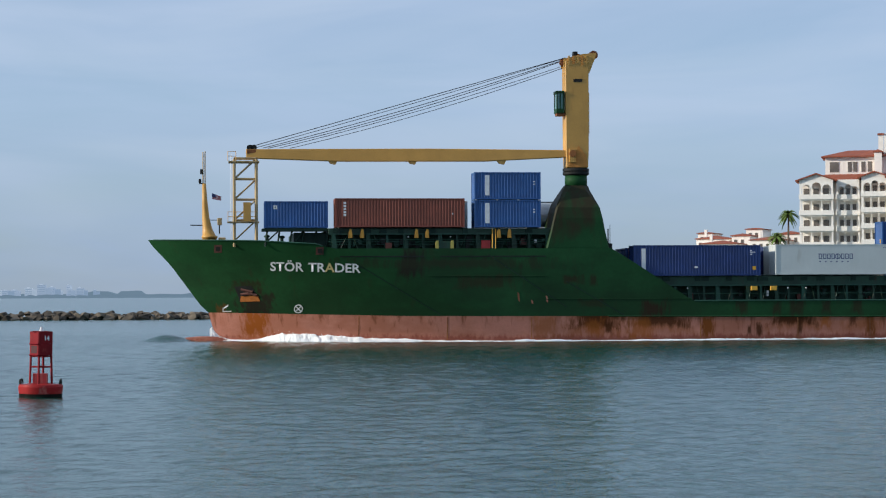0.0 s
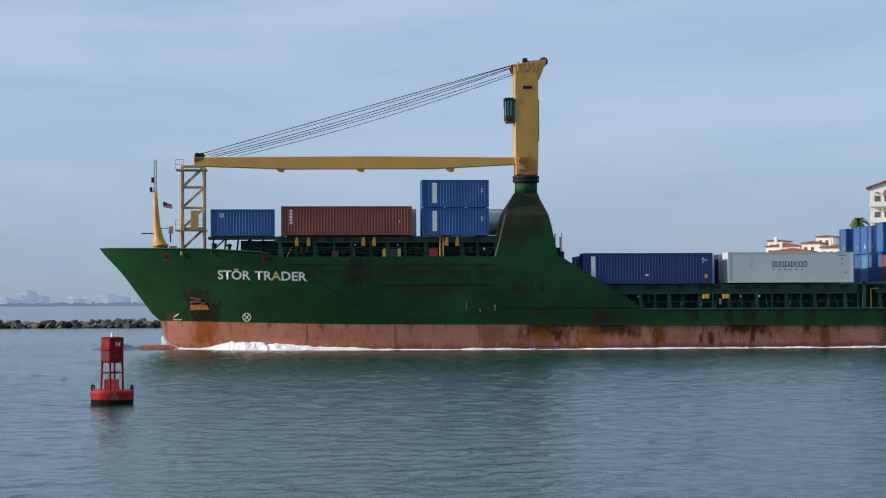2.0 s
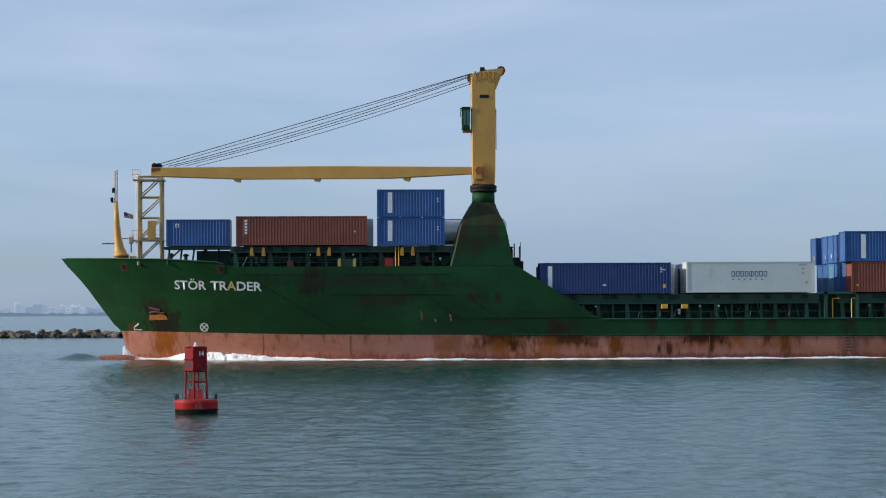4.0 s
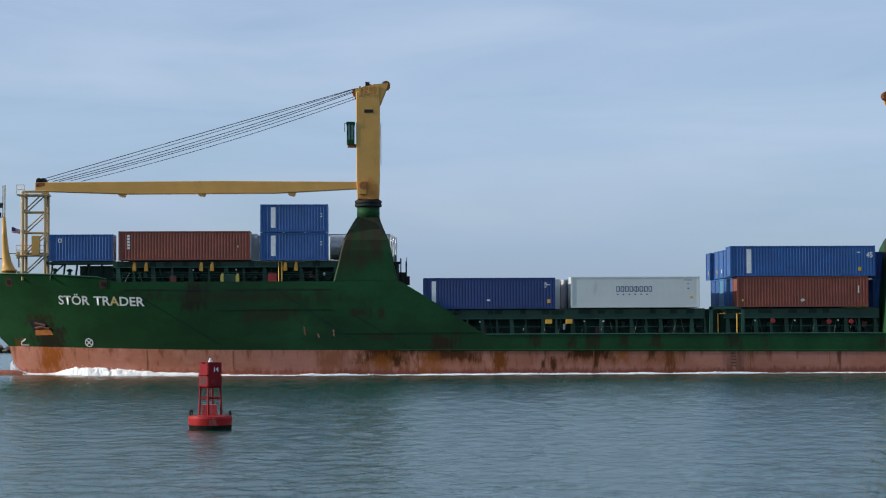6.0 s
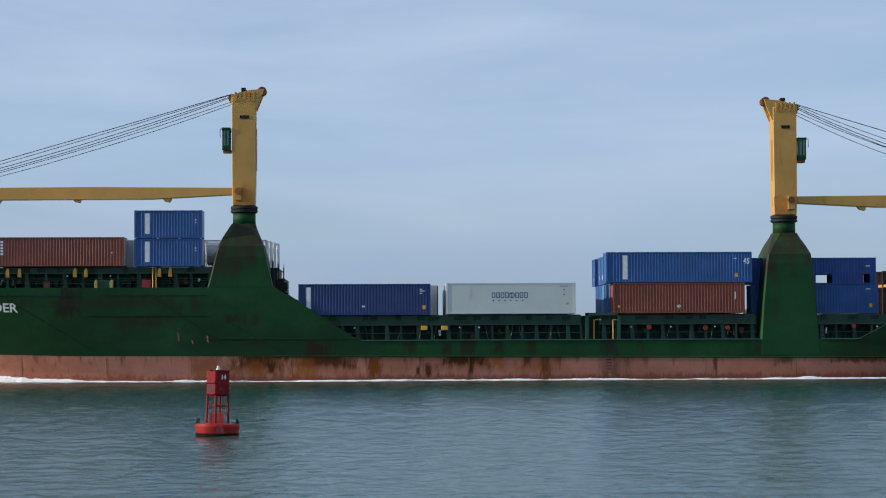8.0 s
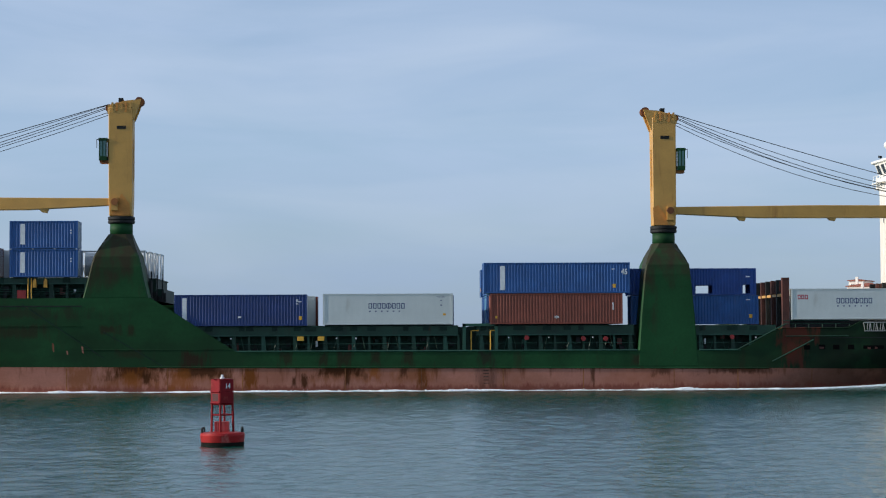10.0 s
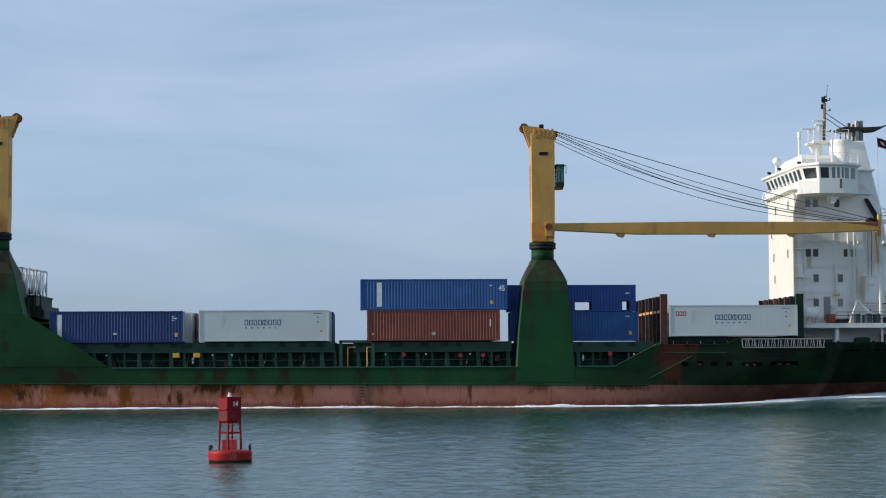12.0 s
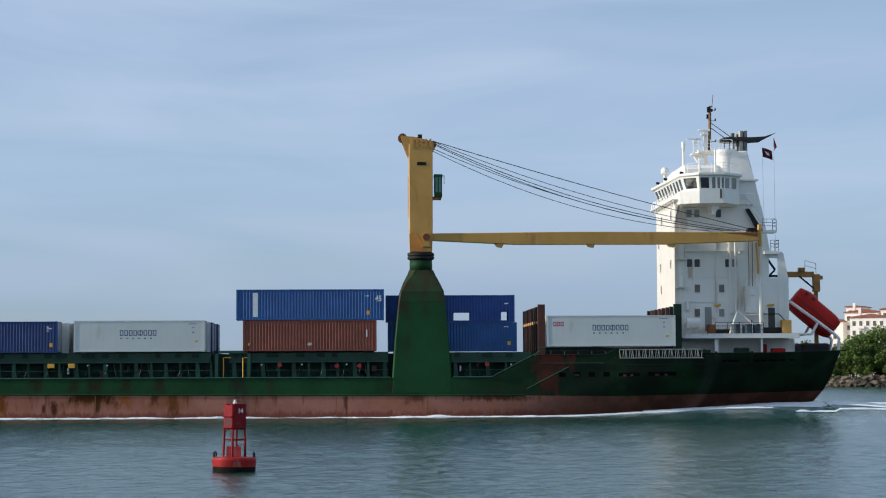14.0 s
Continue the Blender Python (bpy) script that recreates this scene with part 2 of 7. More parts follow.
M_ORANGE = material("orange_primer", (0.60, 0.24, 0.045), 0.7, vary=0.3, scale=0.9, stain=(0.25, 0.08, 0.02), amount=0.8, streak=(1.5, 1.5, 0.4), edge=0.55)
M_YELLOW = material("crane_yellow_paint", (0.57, 0.305, 0.068), 0.5, vary=0.12, scale=0.5, stain=(0.30, 0.11, 0.02), amount=0.7, streak=(0.9, 0.9, 0.16), edge=0.585)
M_FADED = material("faded_yellow_paint", (0.44, 0.31, 0.15), 0.6, vary=0.2, scale=0.8, stain=(0.22, 0.13, 0.06), amount=0.6, streak=(1.5, 1.5, 0.4), edge=0.55)
M_WHITE = material("white_ship_paint", (0.83, 0.81, 0.75), 0.45, vary=0.07, scale=0.4, stain=(0.42, 0.29, 0.16), amount=0.55, streak=(0.8, 0.8, 0.08), edge=0.59)
blotches(M_WHITE, [(113.3, 113.8, 12.9, 14.2, (0.40, 0.22, 0.09), 0.6), (112.0, 112.5, 6.0, 20.0, (0.55, 0.42, 0.26), 0.35), (112.3, 113.5, 17.2, 20.0, (0.45, 0.33, 0.19), 0.5), (115.9, 116.2, 10.0, 13.0, (0.45, 0.30, 0.16), 0.4), (119.2, 120.4, 12.5, 17.5, (0.50, 0.36, 0.20), 0.45), (112.2, 119.0, 7.6, 8.3, (0.40, 0.30, 0.20), 0.4), (118.0, 118.9, 10.0, 12.8, (0.5, 0.36, 0.2), 0.35)], (1.8, 1.8, 0.3), 1.3)
M_GLASS = material("dark_window_glass", (0.012, 0.016, 0.018), 0.08, vary=0.1)
M_BLUE = material("container_blue", (0.017, 0.088, 0.27), 0.5, vary=0.2, scale=0.7, stain=(0.10, 0.12, 0.2), amount=0.4, edge=0.6, rand=0.2)
M_NAVY = material("container_navy", (0.009, 0.034, 0.145), 0.5, vary=0.2, scale=0.7, rand=0.1)
M_ROYAL = material("container_royal_blue", (0.012, 0.058, 0.25), 0.5, vary=0.2, scale=0.7)
M_TEAL = material("container_teal", (0.07, 0.22, 0.36), 0.5, vary=0.2, scale=0.7)
M_BROWN = material("container_brown", (0.215, 0.052, 0.030), 0.6, vary=0.2, scale=0.7, stain=(0.12, 0.05, 0.04), amount=0.5, edge=0.6)
M_REEFER = material("reefer_white", (0.62, 0.65, 0.62), 0.5, vary=0.06, scale=0.5, stain=(0.35, 0.33, 0.27), amount=0.5, streak=(0.7, 0.7, 0.15), edge=0.62)
M_PRINT_W = material("white_print", (0.75, 0.76, 0.76), 0.6, vary=0.12, scale=3.0)
M_PRINT_N = material("navy_print", (0.03, 0.045, 0.15), 0.6, vary=0.1, scale=3.0)
M_PRINT_R = material("red_print", (0.45, 0.02, 0.04), 0.6, vary=0.1, scale=3.0)
M_PRINT_Y = material("yellow_print", (0.75, 0.40, 0.04), 0.6, vary=0.1, scale=3.0)
M_BUOY = material("buoy_red_paint", (0.20, 0.004, 0.008), 0.5, gloss=0.2, vary=0.25, scale=2.0, stain=(0.45, 0.13, 0.09), amount=0.5, streak=(3, 3, 1.5), edge=0.6)
M_BOAT = material("lifeboat_orange_red", (0.46, 0.018, 0.012), 0.6, gloss=0.2, vary=0.2, scale=1.0, stain=(0.25, 0.02, 0.015), amount=0.6, streak=(1, 1, 0.6), edge=0.55)
M_FOAM = material("sea_foam", (0.86, 0.89, 0.9), 0.9, vary=0.1, scale=2.0, bump=0.5, bump_scale=6.0)
M_STUCCO = material("cream_stucco", (0.90, 0.85, 0.77), 0.85, vary=0.06, scale=0.3)
M_TILE = material("terracotta_roof", (0.30, 0.080, 0.040), 0.8, vary=0.25, scale=0.8)
M_SHADE = material("dark_window", (0.15, 0.13, 0.11), 0.25, vary=0.3)
M_ROCK = material("breakwater_rock", (0.10, 0.080, 0.057), 0.9, vary=0.5, scale=0.8, rand=1.3, bump=0.6, bump_scale=2.0)
M_LEAF = material("tree_leaf", (0.095, 0.150, 0.026), 0.65, vary=0.55, scale=0.35)
M_BARK = material("bark", (0.12, 0.085, 0.06), 0.9, vary=0.4, scale=2.0)
M_SOIL = material("shore_soil", (0.22, 0.19, 0.13), 0.95, vary=0.3, scale=0.1)


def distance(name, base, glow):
    """Backdrop far across the water, with the air's haze put in as emission."""
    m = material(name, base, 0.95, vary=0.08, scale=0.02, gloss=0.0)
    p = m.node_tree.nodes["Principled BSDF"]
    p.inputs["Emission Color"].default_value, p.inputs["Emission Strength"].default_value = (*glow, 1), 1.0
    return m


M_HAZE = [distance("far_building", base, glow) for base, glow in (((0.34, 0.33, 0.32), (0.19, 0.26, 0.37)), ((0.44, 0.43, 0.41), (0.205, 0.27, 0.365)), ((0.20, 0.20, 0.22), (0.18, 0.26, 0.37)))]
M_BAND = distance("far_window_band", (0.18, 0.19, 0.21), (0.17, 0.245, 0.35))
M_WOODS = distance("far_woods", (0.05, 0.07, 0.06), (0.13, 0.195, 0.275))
M_WIRE = material("steel_wire", (0.035, 0.035, 0.04), 0.5, metal=0.3, vary=0.2)
M_TANK = material("tank_steel", (0.62, 0.64, 0.64), 0.4, metal=0.3, vary=0.1)
M_PIPE = material("sooty_steel", (0.30, 0.28, 0.26), 0.35, metal=0.7, vary=0.5, scale=1.5, stain=(0.02, 0.02, 0.02), amount=0.9, streak=(2, 2, 0.5), edge=0.5)
M_HOLE = material("unlit_opening", (0.004, 0.004, 0.004), 0.9, gloss=0.05, vary=0.3)
M_RUBBER = material("black_rubber", (0.018, 0.018, 0.018), 0.7, vary=0.3)


# ---- mesh helpers ----
def box(bm, x0, x1, y0, y1, z0, z1):
    v = [bm.verts.new((x, y, z)) for x in (x0, x1) for y in (y0, y1) for z in (z0, z1)]
    for f in ((0, 1, 3, 2), (4, 6, 7, 5), (0, 4, 5, 1), (2, 3, 7, 6), (0, 2, 6, 4), (1, 5, 7, 3)):
        bm.faces.new([v[i] for i in f])


def prism(bm, outline, y0, y1, y0s=None, y1s=None):
    """An outline in x, z drawn out from y0 to y1."""
    a = [bm.verts.new((x, y0 if y0s is None else y0s[i], z)) for i, (x, z) in enumerate(outline)]
    b = [bm.verts.new((x, y1 if y1s is None else y1s[i], z)) for i, (x, z) in enumerate(outline)]
    k = len(outline)
    bm.faces.new(a)
    bm.faces.new(b[::-1])
    for i in range(k):
        bm.faces.new((a[i], b[i], b[(i + 1) % k], a[(i + 1) % k]))


def rod(bm, p, q, r0, r1=None, seg=8):
    p, q = Vector(p), Vector(q)
    r1 = r0 if r1 is None else r1
    m = (q - p).to_track_quat("Z", "Y").to_matrix()
    ra, rb = [], []
    for i in range(seg):
        d = m @ Vector((math.cos(2 * math.pi * i / seg), math.sin(2 * math.pi * i / seg), 0))
        ra.append(bm.verts.new(p + d * r0))
        rb.append(bm.verts.new(q + d * r1))
    bm.faces.new(ra[::-1])
    bm.faces.new(rb)
    for i in range(seg):
        bm.faces.new((ra[i], ra[(i + 1) % seg], rb[(i + 1) % seg], rb[i]))


def lathe(bm, profile, cx=0, cy=0, seg=24):
    """Rings of (radius, z), closed at both ends."""
    rings = [[bm.verts.new((cx + r * math.cos(2 * math.pi * i / seg), cy + r * math.sin(2 * math.pi * i / seg), z)) for i in range(seg)] for r, z in profile]
    for a, b in zip(rings, rings[1:]):
        for i in range(seg):
            bm.faces.new((a[i], a[(i + 1) % seg], b[(i + 1) % seg], b[i]))
    bm.faces.new(rings[0][::-1])
    bm.faces.new(rings[-1])


def tube(bm, pts, r, seg=6):
    """One connected tube along a path."""
    rings = []
    for i, p in enumerate(pts):
        d = (Vector(pts[min(i + 1, len(pts) - 1)]) - Vector(pts[max(i - 1, 0)])).normalized()
        m = d.to_track_quat("Z", "Y").to_matrix()
        rings.append([bm.verts.new(Vector(p) + m @ Vector((r * math.cos(2 * math.pi * k / seg), r * math.sin(2 * math.pi * k / seg), 0))) for k in range(seg)])
    for a, b in zip(rings, rings[1:]):
        for k in range(seg):
            bm.faces.new((a[k], a[(k + 1) % seg], b[(k + 1) % seg], b[k]))
    bm.faces.new(rings[0][::-1])
    bm.faces.new(rings[-1])


def part(name, bm, mat, parent=None, label="", smooth=False, bevel=0.0):
    """Links a bmesh as one mesh object, under a thing or part if given."""
    bmesh.ops.recalc_face_normals(bm, faces=bm.faces)
    if bevel:
        bmesh.ops.bevel(bm, geom=list(bm.edges), offset=bevel, segments=1, affect="EDGES", clamp_overlap=True)
    me = bpy.data.meshes.new(name)
    bm.to_mesh(me)
    bm.free()
    me.materials.append(mat)
    if smooth:
        me.polygons.foreach_set("use_smooth", [True] * len(me.polygons))
    ob = new(name, me)
    if parent:
        ob.parent = parent
    if label:
        ob["label"] = label
    return ob


def boxes(name, mat, parent, *dims, label="", bevel=0.0):
    bm = bmesh.new()
    for d in dims:
        box(bm, *d)
    return part(name, bm, mat, parent, label, bevel=bevel)


def rods(name, mat, parent, *lines, label="", seg=6):
    bm = bmesh.new()
    for p, q, r in lines:
        rod(bm, p, q, r, seg=seg)
    return part(name, bm, mat, parent, label)


def lettering(name, words, size, mat, parent, place, label="", bold=0.0, squeeze=1.0):
    """Flat lettering of the built-in font as a mesh; place turns (u, v) into a point of the parent's space."""
    cu = bpy.data.curves.new(name, "FONT")
    cu.body, cu.size, cu.offset, cu.resolution_u = words, size, bold, 3
    tmp = new(name, cu)
    bpy.context.view_layer.update()
    me = bpy.data.meshes.new_from_object(tmp.evaluated_get(bpy.context.evaluated_depsgraph_get()))
    bpy.data.objects.remove(tmp)
    bm = bmesh.new()
    bm.from_mesh(me)
    bpy.data.meshes.remove(me)
    for v in bm.verts:
        v.co = Vector(place(v.co.x * squeeze, v.co.y))
    return part(name, bm, mat, parent, label)


def thing(name, label, category, group="", at=(0, 0, 0), turn=0):
    ob = tagged(new(name), label, category, group)
    ob.empty_display_size = 0.3
    ob.matrix_basis = pose(*at, 0, 0, turn)
    return ob


ABOARD = []  # all that travels with the ship, with its place in the ship's space
SPEED, MIDDLE, LEAD = 5.695, 198.0, -2.27


def aboard(ob):
    ABOARD.append((ob, ob.matrix_basis.copy()))
    ob.matrix_basis = pose(LEAD, MIDDLE, 0) @ ob.matrix_basis
    return ob


# ---- water and land ----
def make_water():
    """One sheet to the horizon: wind waves as real relief near the channel, fine ripples in the material."""
    xs = np.concatenate([[-4800, -3000, -1800, -1000, -600, -350, -200, -140, -110], np.arange(-90, 105, 0.36), [115, 140, 200, 350, 600, 1000, 1800, 3000, 4800]])
    ys = np.concatenate([[-400, -100, -30, 10, 25], np.arange(34, 130, 0.26), np.arange(130, 262, 0.55), np.arange(262, 420, 4.0), [440, 480, 540, 620, 720, 850, 1000, 1250, 1600, 2100, 2800, 3600, 4900]])
    gx, gy = np.meshgrid(xs, ys)
    z = np.zeros_like(gx)
    rng = np.random.default_rng(7)
    for i in range(70):
        lam = 0.75 * (3.0 / 0.75) ** rng.random()
        a = radians(262) + rng.normal(0, 0.95)
        k = 2 * np.pi / lam
        ph = k * (gx * np.cos(a) + gy * np.sin(a)) + rng.random() * 6.28
        z += 0.0021 * lam ** 0.6 * (np.sin(ph) + 0.25 * np.sin(2 * ph + 1.0))
    fade = np.clip((gx + 90) / 8, 0, 1) * np.clip((104 - gx) / 8, 0, 1) * np.clip((gy - 34) / 4, 0, 1) * np.clip((262 - gy) / 40, 0, 1)
    z *= fade
    nx, ny = len(xs), len(ys)
    co = np.stack([gx, gy, z], -1).reshape(-1, 3)
    idx = (np.arange(ny - 1)[:, None] * nx + np.arange(nx - 1)[None, :]).ravel()
    quads = np.stack([idx, idx + 1, idx + nx + 1, idx + nx], -1)
    me = bpy.data.meshes.new("water")
    me.from_pydata(co.tolist(), [], quads.tolist())
    me.polygons.foreach_set("use_smooth", np.ones(len(quads), bool))
    m = bpy.data.materials.new("sea_water")
    m.use_nodes = True
    nt = m.node_tree
    n, l = nt.nodes, nt.links
    p = n["Principled BSDF"]
    p.inputs["Base Color"].default_value = (0.008, 0.062, 0.048, 1)
    p.inputs["Roughness"].default_value, p.inputs["IOR"].default_value = 0.155, 1.33
    tc = n.new("ShaderNodeTexCoord")
    prev = None
    for size, stretch, dist, strength in ((0.8, (1.0, 0.6, 1), 0.07, 0.8), (2.0, (1.0, 0.6, 1), 0.10, 1.0), (5.0, (1, 0.75, 1), 0.03, 1.0)):
        mp, no, bu = n.new("ShaderNodeMapping"), n.new("ShaderNodeTexNoise"), n.new("ShaderNodeBump")
        mp.inputs["Scale"].default_value = stretch
        no.inputs["Scale"].default_value, no.inputs["Detail"].default_value = size, 4.0
        bu.inputs["Distance"].default_value, bu.inputs["Strength"].default_value = dist, strength
        l.new(tc.outputs["Object"], mp.inputs["Vector"])
        l.new(mp.outputs["Vector"], no.inputs["Vector"])
        l.new(no.outputs["Fac"], bu.inputs["Height"])
        if prev:
            l.new(prev.outputs["Normal"], bu.inputs["Normal"])
        prev = bu
    l.new(prev.outputs["Normal"], p.inputs["Normal"])
    me.materials.append(m)
    ob = tagged(new("water", me), "grey-blue rippled channel water under an open sky", "water", kind="structure")
    return ob


WATER = make_water()


def boulder(bm, c, r, rng, squash=0.75):
    v = bmesh.ops.create_icosphere(bm, subdivisions=1, radius=1.0)["verts"]
    s = Vector((rng.uniform(0.8, 1.35), rng.uniform(0.8, 1.2), rng.uniform(0.6, 1.0) * squash))
    turn = Euler((rng.uniform(0, 6), rng.uniform(0, 6), rng.uniform(0, 6))).to_matrix()
    for q in v:
        d = turn @ (q.co * rng.uniform(0.78, 1.15))
        q.co = Vector(c) + Vector((d.x * s.x, d.y * s.y, d.z * s.z)) * r


def quarry_stone(bm, rng):
    """An angular blasted block: the hull of points near the faces of a skewed box."""
    s = Vector((rng.uniform(0.9, 1.4), rng.uniform(0.8, 1.2), rng.uniform(0.7, 1.05)))
    turn = Euler((rng.uniform(-0.5, 0.5), rng.uniform(-0.6, 0.6), rng.uniform(0, 6))).to_matrix()
    pts = []
    for k in range(26):
        p = Vector((rng.uniform(-1, 1), rng.uniform(-1, 1), rng.uniform(-1, 1)))
        p[rng.randrange(3)] = rng.choice((-1, 1)) * rng.uniform(0.8, 1.0)
        pts.append(bm.verts.new(turn @ Vector((p.x * s.x, p.y * s.y, p.z * s.z)) * 0.9))
    out = bmesh.ops.convex_hull(bm, input=pts)
    bmesh.ops.delete(bm, geom=[g for g in out["geom_interior"] if isinstance(g, bmesh.types.BMVert)], context="VERTS")


ROCK_MESHES = []


def rock_mesh(i):
    if not ROCK_MESHES:
        rng = random.Random(5)
        for k in range(14):
            bm = bmesh.new()
            quarry_stone(bm, rng)
            for q in bm.verts:
                q.co *= rng.uniform(0.82, 1.12)
            bmesh.ops.recalc_face_normals(bm, faces=bm.faces)
            me = bpy.data.meshes.new("rock")
            bm.to_mesh(me)
            bm.free()
            me.materials.append(M_ROCK)
            ROCK_MESHES.append(me)
    return ROCK_MESHES[i % len(ROCK_MESHES)]


def rocks(parent, places):
    for i, (x, y, z, r, a) in enumerate(places):
        ob = new("rock", rock_mesh(i * 5 + i // 3))
        ob.parent = parent
        ob.matrix_basis = pose(x, y, z, 0, 0, a) @ Matrix.Diagonal((r * 1.12, r * 1.1, r * 0.8, 1))


def make_breakwater():
    rng = random.Random(3)
    bm = bmesh.new()
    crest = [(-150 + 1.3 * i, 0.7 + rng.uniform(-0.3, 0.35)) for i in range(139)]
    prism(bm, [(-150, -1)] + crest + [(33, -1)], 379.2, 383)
    # solid core, coloured near-black for the shade between the stones
    core = tagged(part("breakwater", bm, material("crevice_shade_rock", (0.016, 0.013, 0.010), 0.9, vary=0.5, scale=0.8)), "low breakwater of dark piled rocks across the channel", "breakwater", kind="structure")
    places = []
    for i in range(148):
        x = -124 + i * 0.985 + rng.uniform(-0.4, 0.4)
        if i % 3 != 2:
            r = rng.uniform(0.65, 1.05)
            places.append((x, 377.6 + rng.uniform(-0.5, 0.5), 0.25 + rng.uniform(-0.1, 0.2), r, rng.uniform(0, 360)))
        r = rng.uniform(0.5, 1.05)
        if i % 3 == 2:
            places.append((x - 0.1, 378.4 + rng.uniform(-0.4, 0.4), 0.6 + rng.uniform(-0.2, 0.25), rng.uniform(0.5, 0.95), rng.uniform(0, 360)))
        places.append((x + 0.3, 379.6 + rng.uniform(-0.7, 0.7), 0.72 + rng.uniform(-0.3, 0.45), r * 0.95, rng.uniform(0, 360)))
    rocks(core, places)


def make_far_shore():
    bm = bmesh.new()
    rng = random.Random(11)
    x = -1900.0
    tops = []
    while x < 1900:
        tops.append((x, 7.5 + rng.uniform(-1.5, 2.5) + (5 if -420 < x < -120 and rng.random() < 0.5 else 0)))
        x += rng.uniform(10, 26)
    prism(bm, [(-1900, -2)] + tops + [(1900, -2)], 4150, 4330)
    x = -1900.0
    front = []
    while x < 1900:
        front.append((x, 5.2 + rng.uniform(-1.2, 2.4)))
        x += rng.uniform(4, 12)
    prism(bm, [(-1900, -2)] + front + [(1900, -2)], 4020, 4040)
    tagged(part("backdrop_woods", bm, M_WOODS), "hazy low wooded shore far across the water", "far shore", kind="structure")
    x = -1000.0
    while x < -180:
        w, h = rng.uniform(10, 30), rng.choice((16, 18, 20, 22, 23, 26, 27, 19, 24, 17))
        if -700 < x < -650:
            h = 16
        if rng.random() < 0.9:
            far_block(x, w, h, rng)
        x += w * 0.7 + rng.uniform(-4, 6)
    far_block(-449, 18, 33, rng)
    far_block(-508, 12, 22, rng)


def far_block(x, w, h, rng):
    t = thing("far_apartment_tower", "hazy pale apartment block on the far shore", "building", "far skyline", (x - 68, 4060 + rng.uniform(0, 60), 0))
    step = rng.uniform(0.35, 0.75)
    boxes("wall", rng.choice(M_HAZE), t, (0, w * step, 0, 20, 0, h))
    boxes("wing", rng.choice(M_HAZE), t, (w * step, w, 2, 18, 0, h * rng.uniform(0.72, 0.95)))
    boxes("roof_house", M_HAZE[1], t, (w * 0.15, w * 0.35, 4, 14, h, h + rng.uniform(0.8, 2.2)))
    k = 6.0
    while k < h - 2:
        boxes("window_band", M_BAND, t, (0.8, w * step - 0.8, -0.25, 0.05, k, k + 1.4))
        k += 3.6


def make_shore():
    bm = bmesh.new()
    ring = [(106.0, 463), (112.5, 459), (150, 448), (200, 436), (420, 420), (900, 500), (900, 1200), (60, 1200), (70, 800), (102, 520)]
    a = [bm.verts.new((x, y, -1.0)) for x, y in ring]
    b = [bm.verts.new((x + 0.6, y + 1.5, 1.6)) for x, y in ring]
    bm.faces.new(b)
    for i in range(len(ring)):
        j = (i + 1) % len(ring)
        bm.faces.new((a[i], a[j], b[j], b[i]))
    bmesh.ops.triangulate(bm, faces=bm.faces)
    land = tagged(part("ground_shore", bm, M_SOIL), "low sandy shore behind a rock revetment", "ground", kind="structure")
    rng = random.Random(9)
    places = []
    for i in range(150):
        u = i / 150
        x = 116 + 55 * u
        y = 462 - 4 * min(1, (x - 116) / 6) - 10 * max(0, (x - 122) / 28) * 0.9
        x -= 9.8
        places.append((x, y - rng.uniform(0, 1.6), rng.uniform(0.2, 1.0), rng.uniform(0.5, 1.0), rng.uniform(0, 360)))
        places.append((x + 0.2, y + rng.uniform(0.3, 1.6), rng.uniform(1.0, 2.0), rng.uniform(0.5, 0.95), rng.uniform(0, 360)))
    rocks(land, places)


make_breakwater()
make_far_shore()
make_shore()


# ---- the ship: hull ----
HALF = 10.2


def stem_x(z):
    return float(np.interp(z, [-3, 0.2, 1.2, 2.75, 3.4, 5.05, 7.36, 9.7], [2.9, 2.5, 1.8, 1.4, 0.67, -0.55, -2.25, -4.45]))


def stern_x(z):
    return float(np.interp(z, [-2, 0, 1, 2.2, 3.8, 6], [125.0, 125.3, 125.8, 126.7, 127.4, 128.0]))


def top_z(x):
    return float(np.interp(x, [-4.4, 6, 11.6, 12.6, 39.4, 47.2, 94.4, 97.9, 104.8, 105.4, 106.6, 107.6, 121, 129], [9.85, 9.55, 9.2, 8.76, 8.74, 3.72, 3.68, 5.7, 5.7, 6.35, 6.35, 5.8, 5.85, 6.1]))


def bottom_z(x):
    return float(np.interp(x, [0, 112, 122, 127, 130], [-2.2, -2.2, -1.6, -0.35, -0.2]))


def half_beam(x, z):
    """Half the ship's width at a place along it and a height."""
    lead = 33.5 - 1.55 * z
    w = min(1.0, max(0.0, (x - stem_x(z)) / lead))
    b = 1 - (1 - w) ** 2.2
    run = 14 + 3.4 * max(0.0, 5.6 - z)
    u = min(1.0, max(0.0, (stern_x(z) - x) / run))
    least = float(np.interp(z, [-2, 0, 1, 3, 6], [0.02, 0.12, 0.22, 0.36, 0.50]))
    return HALF * b * (least + (1 - least) * (1 - (1 - u) ** 2.0))


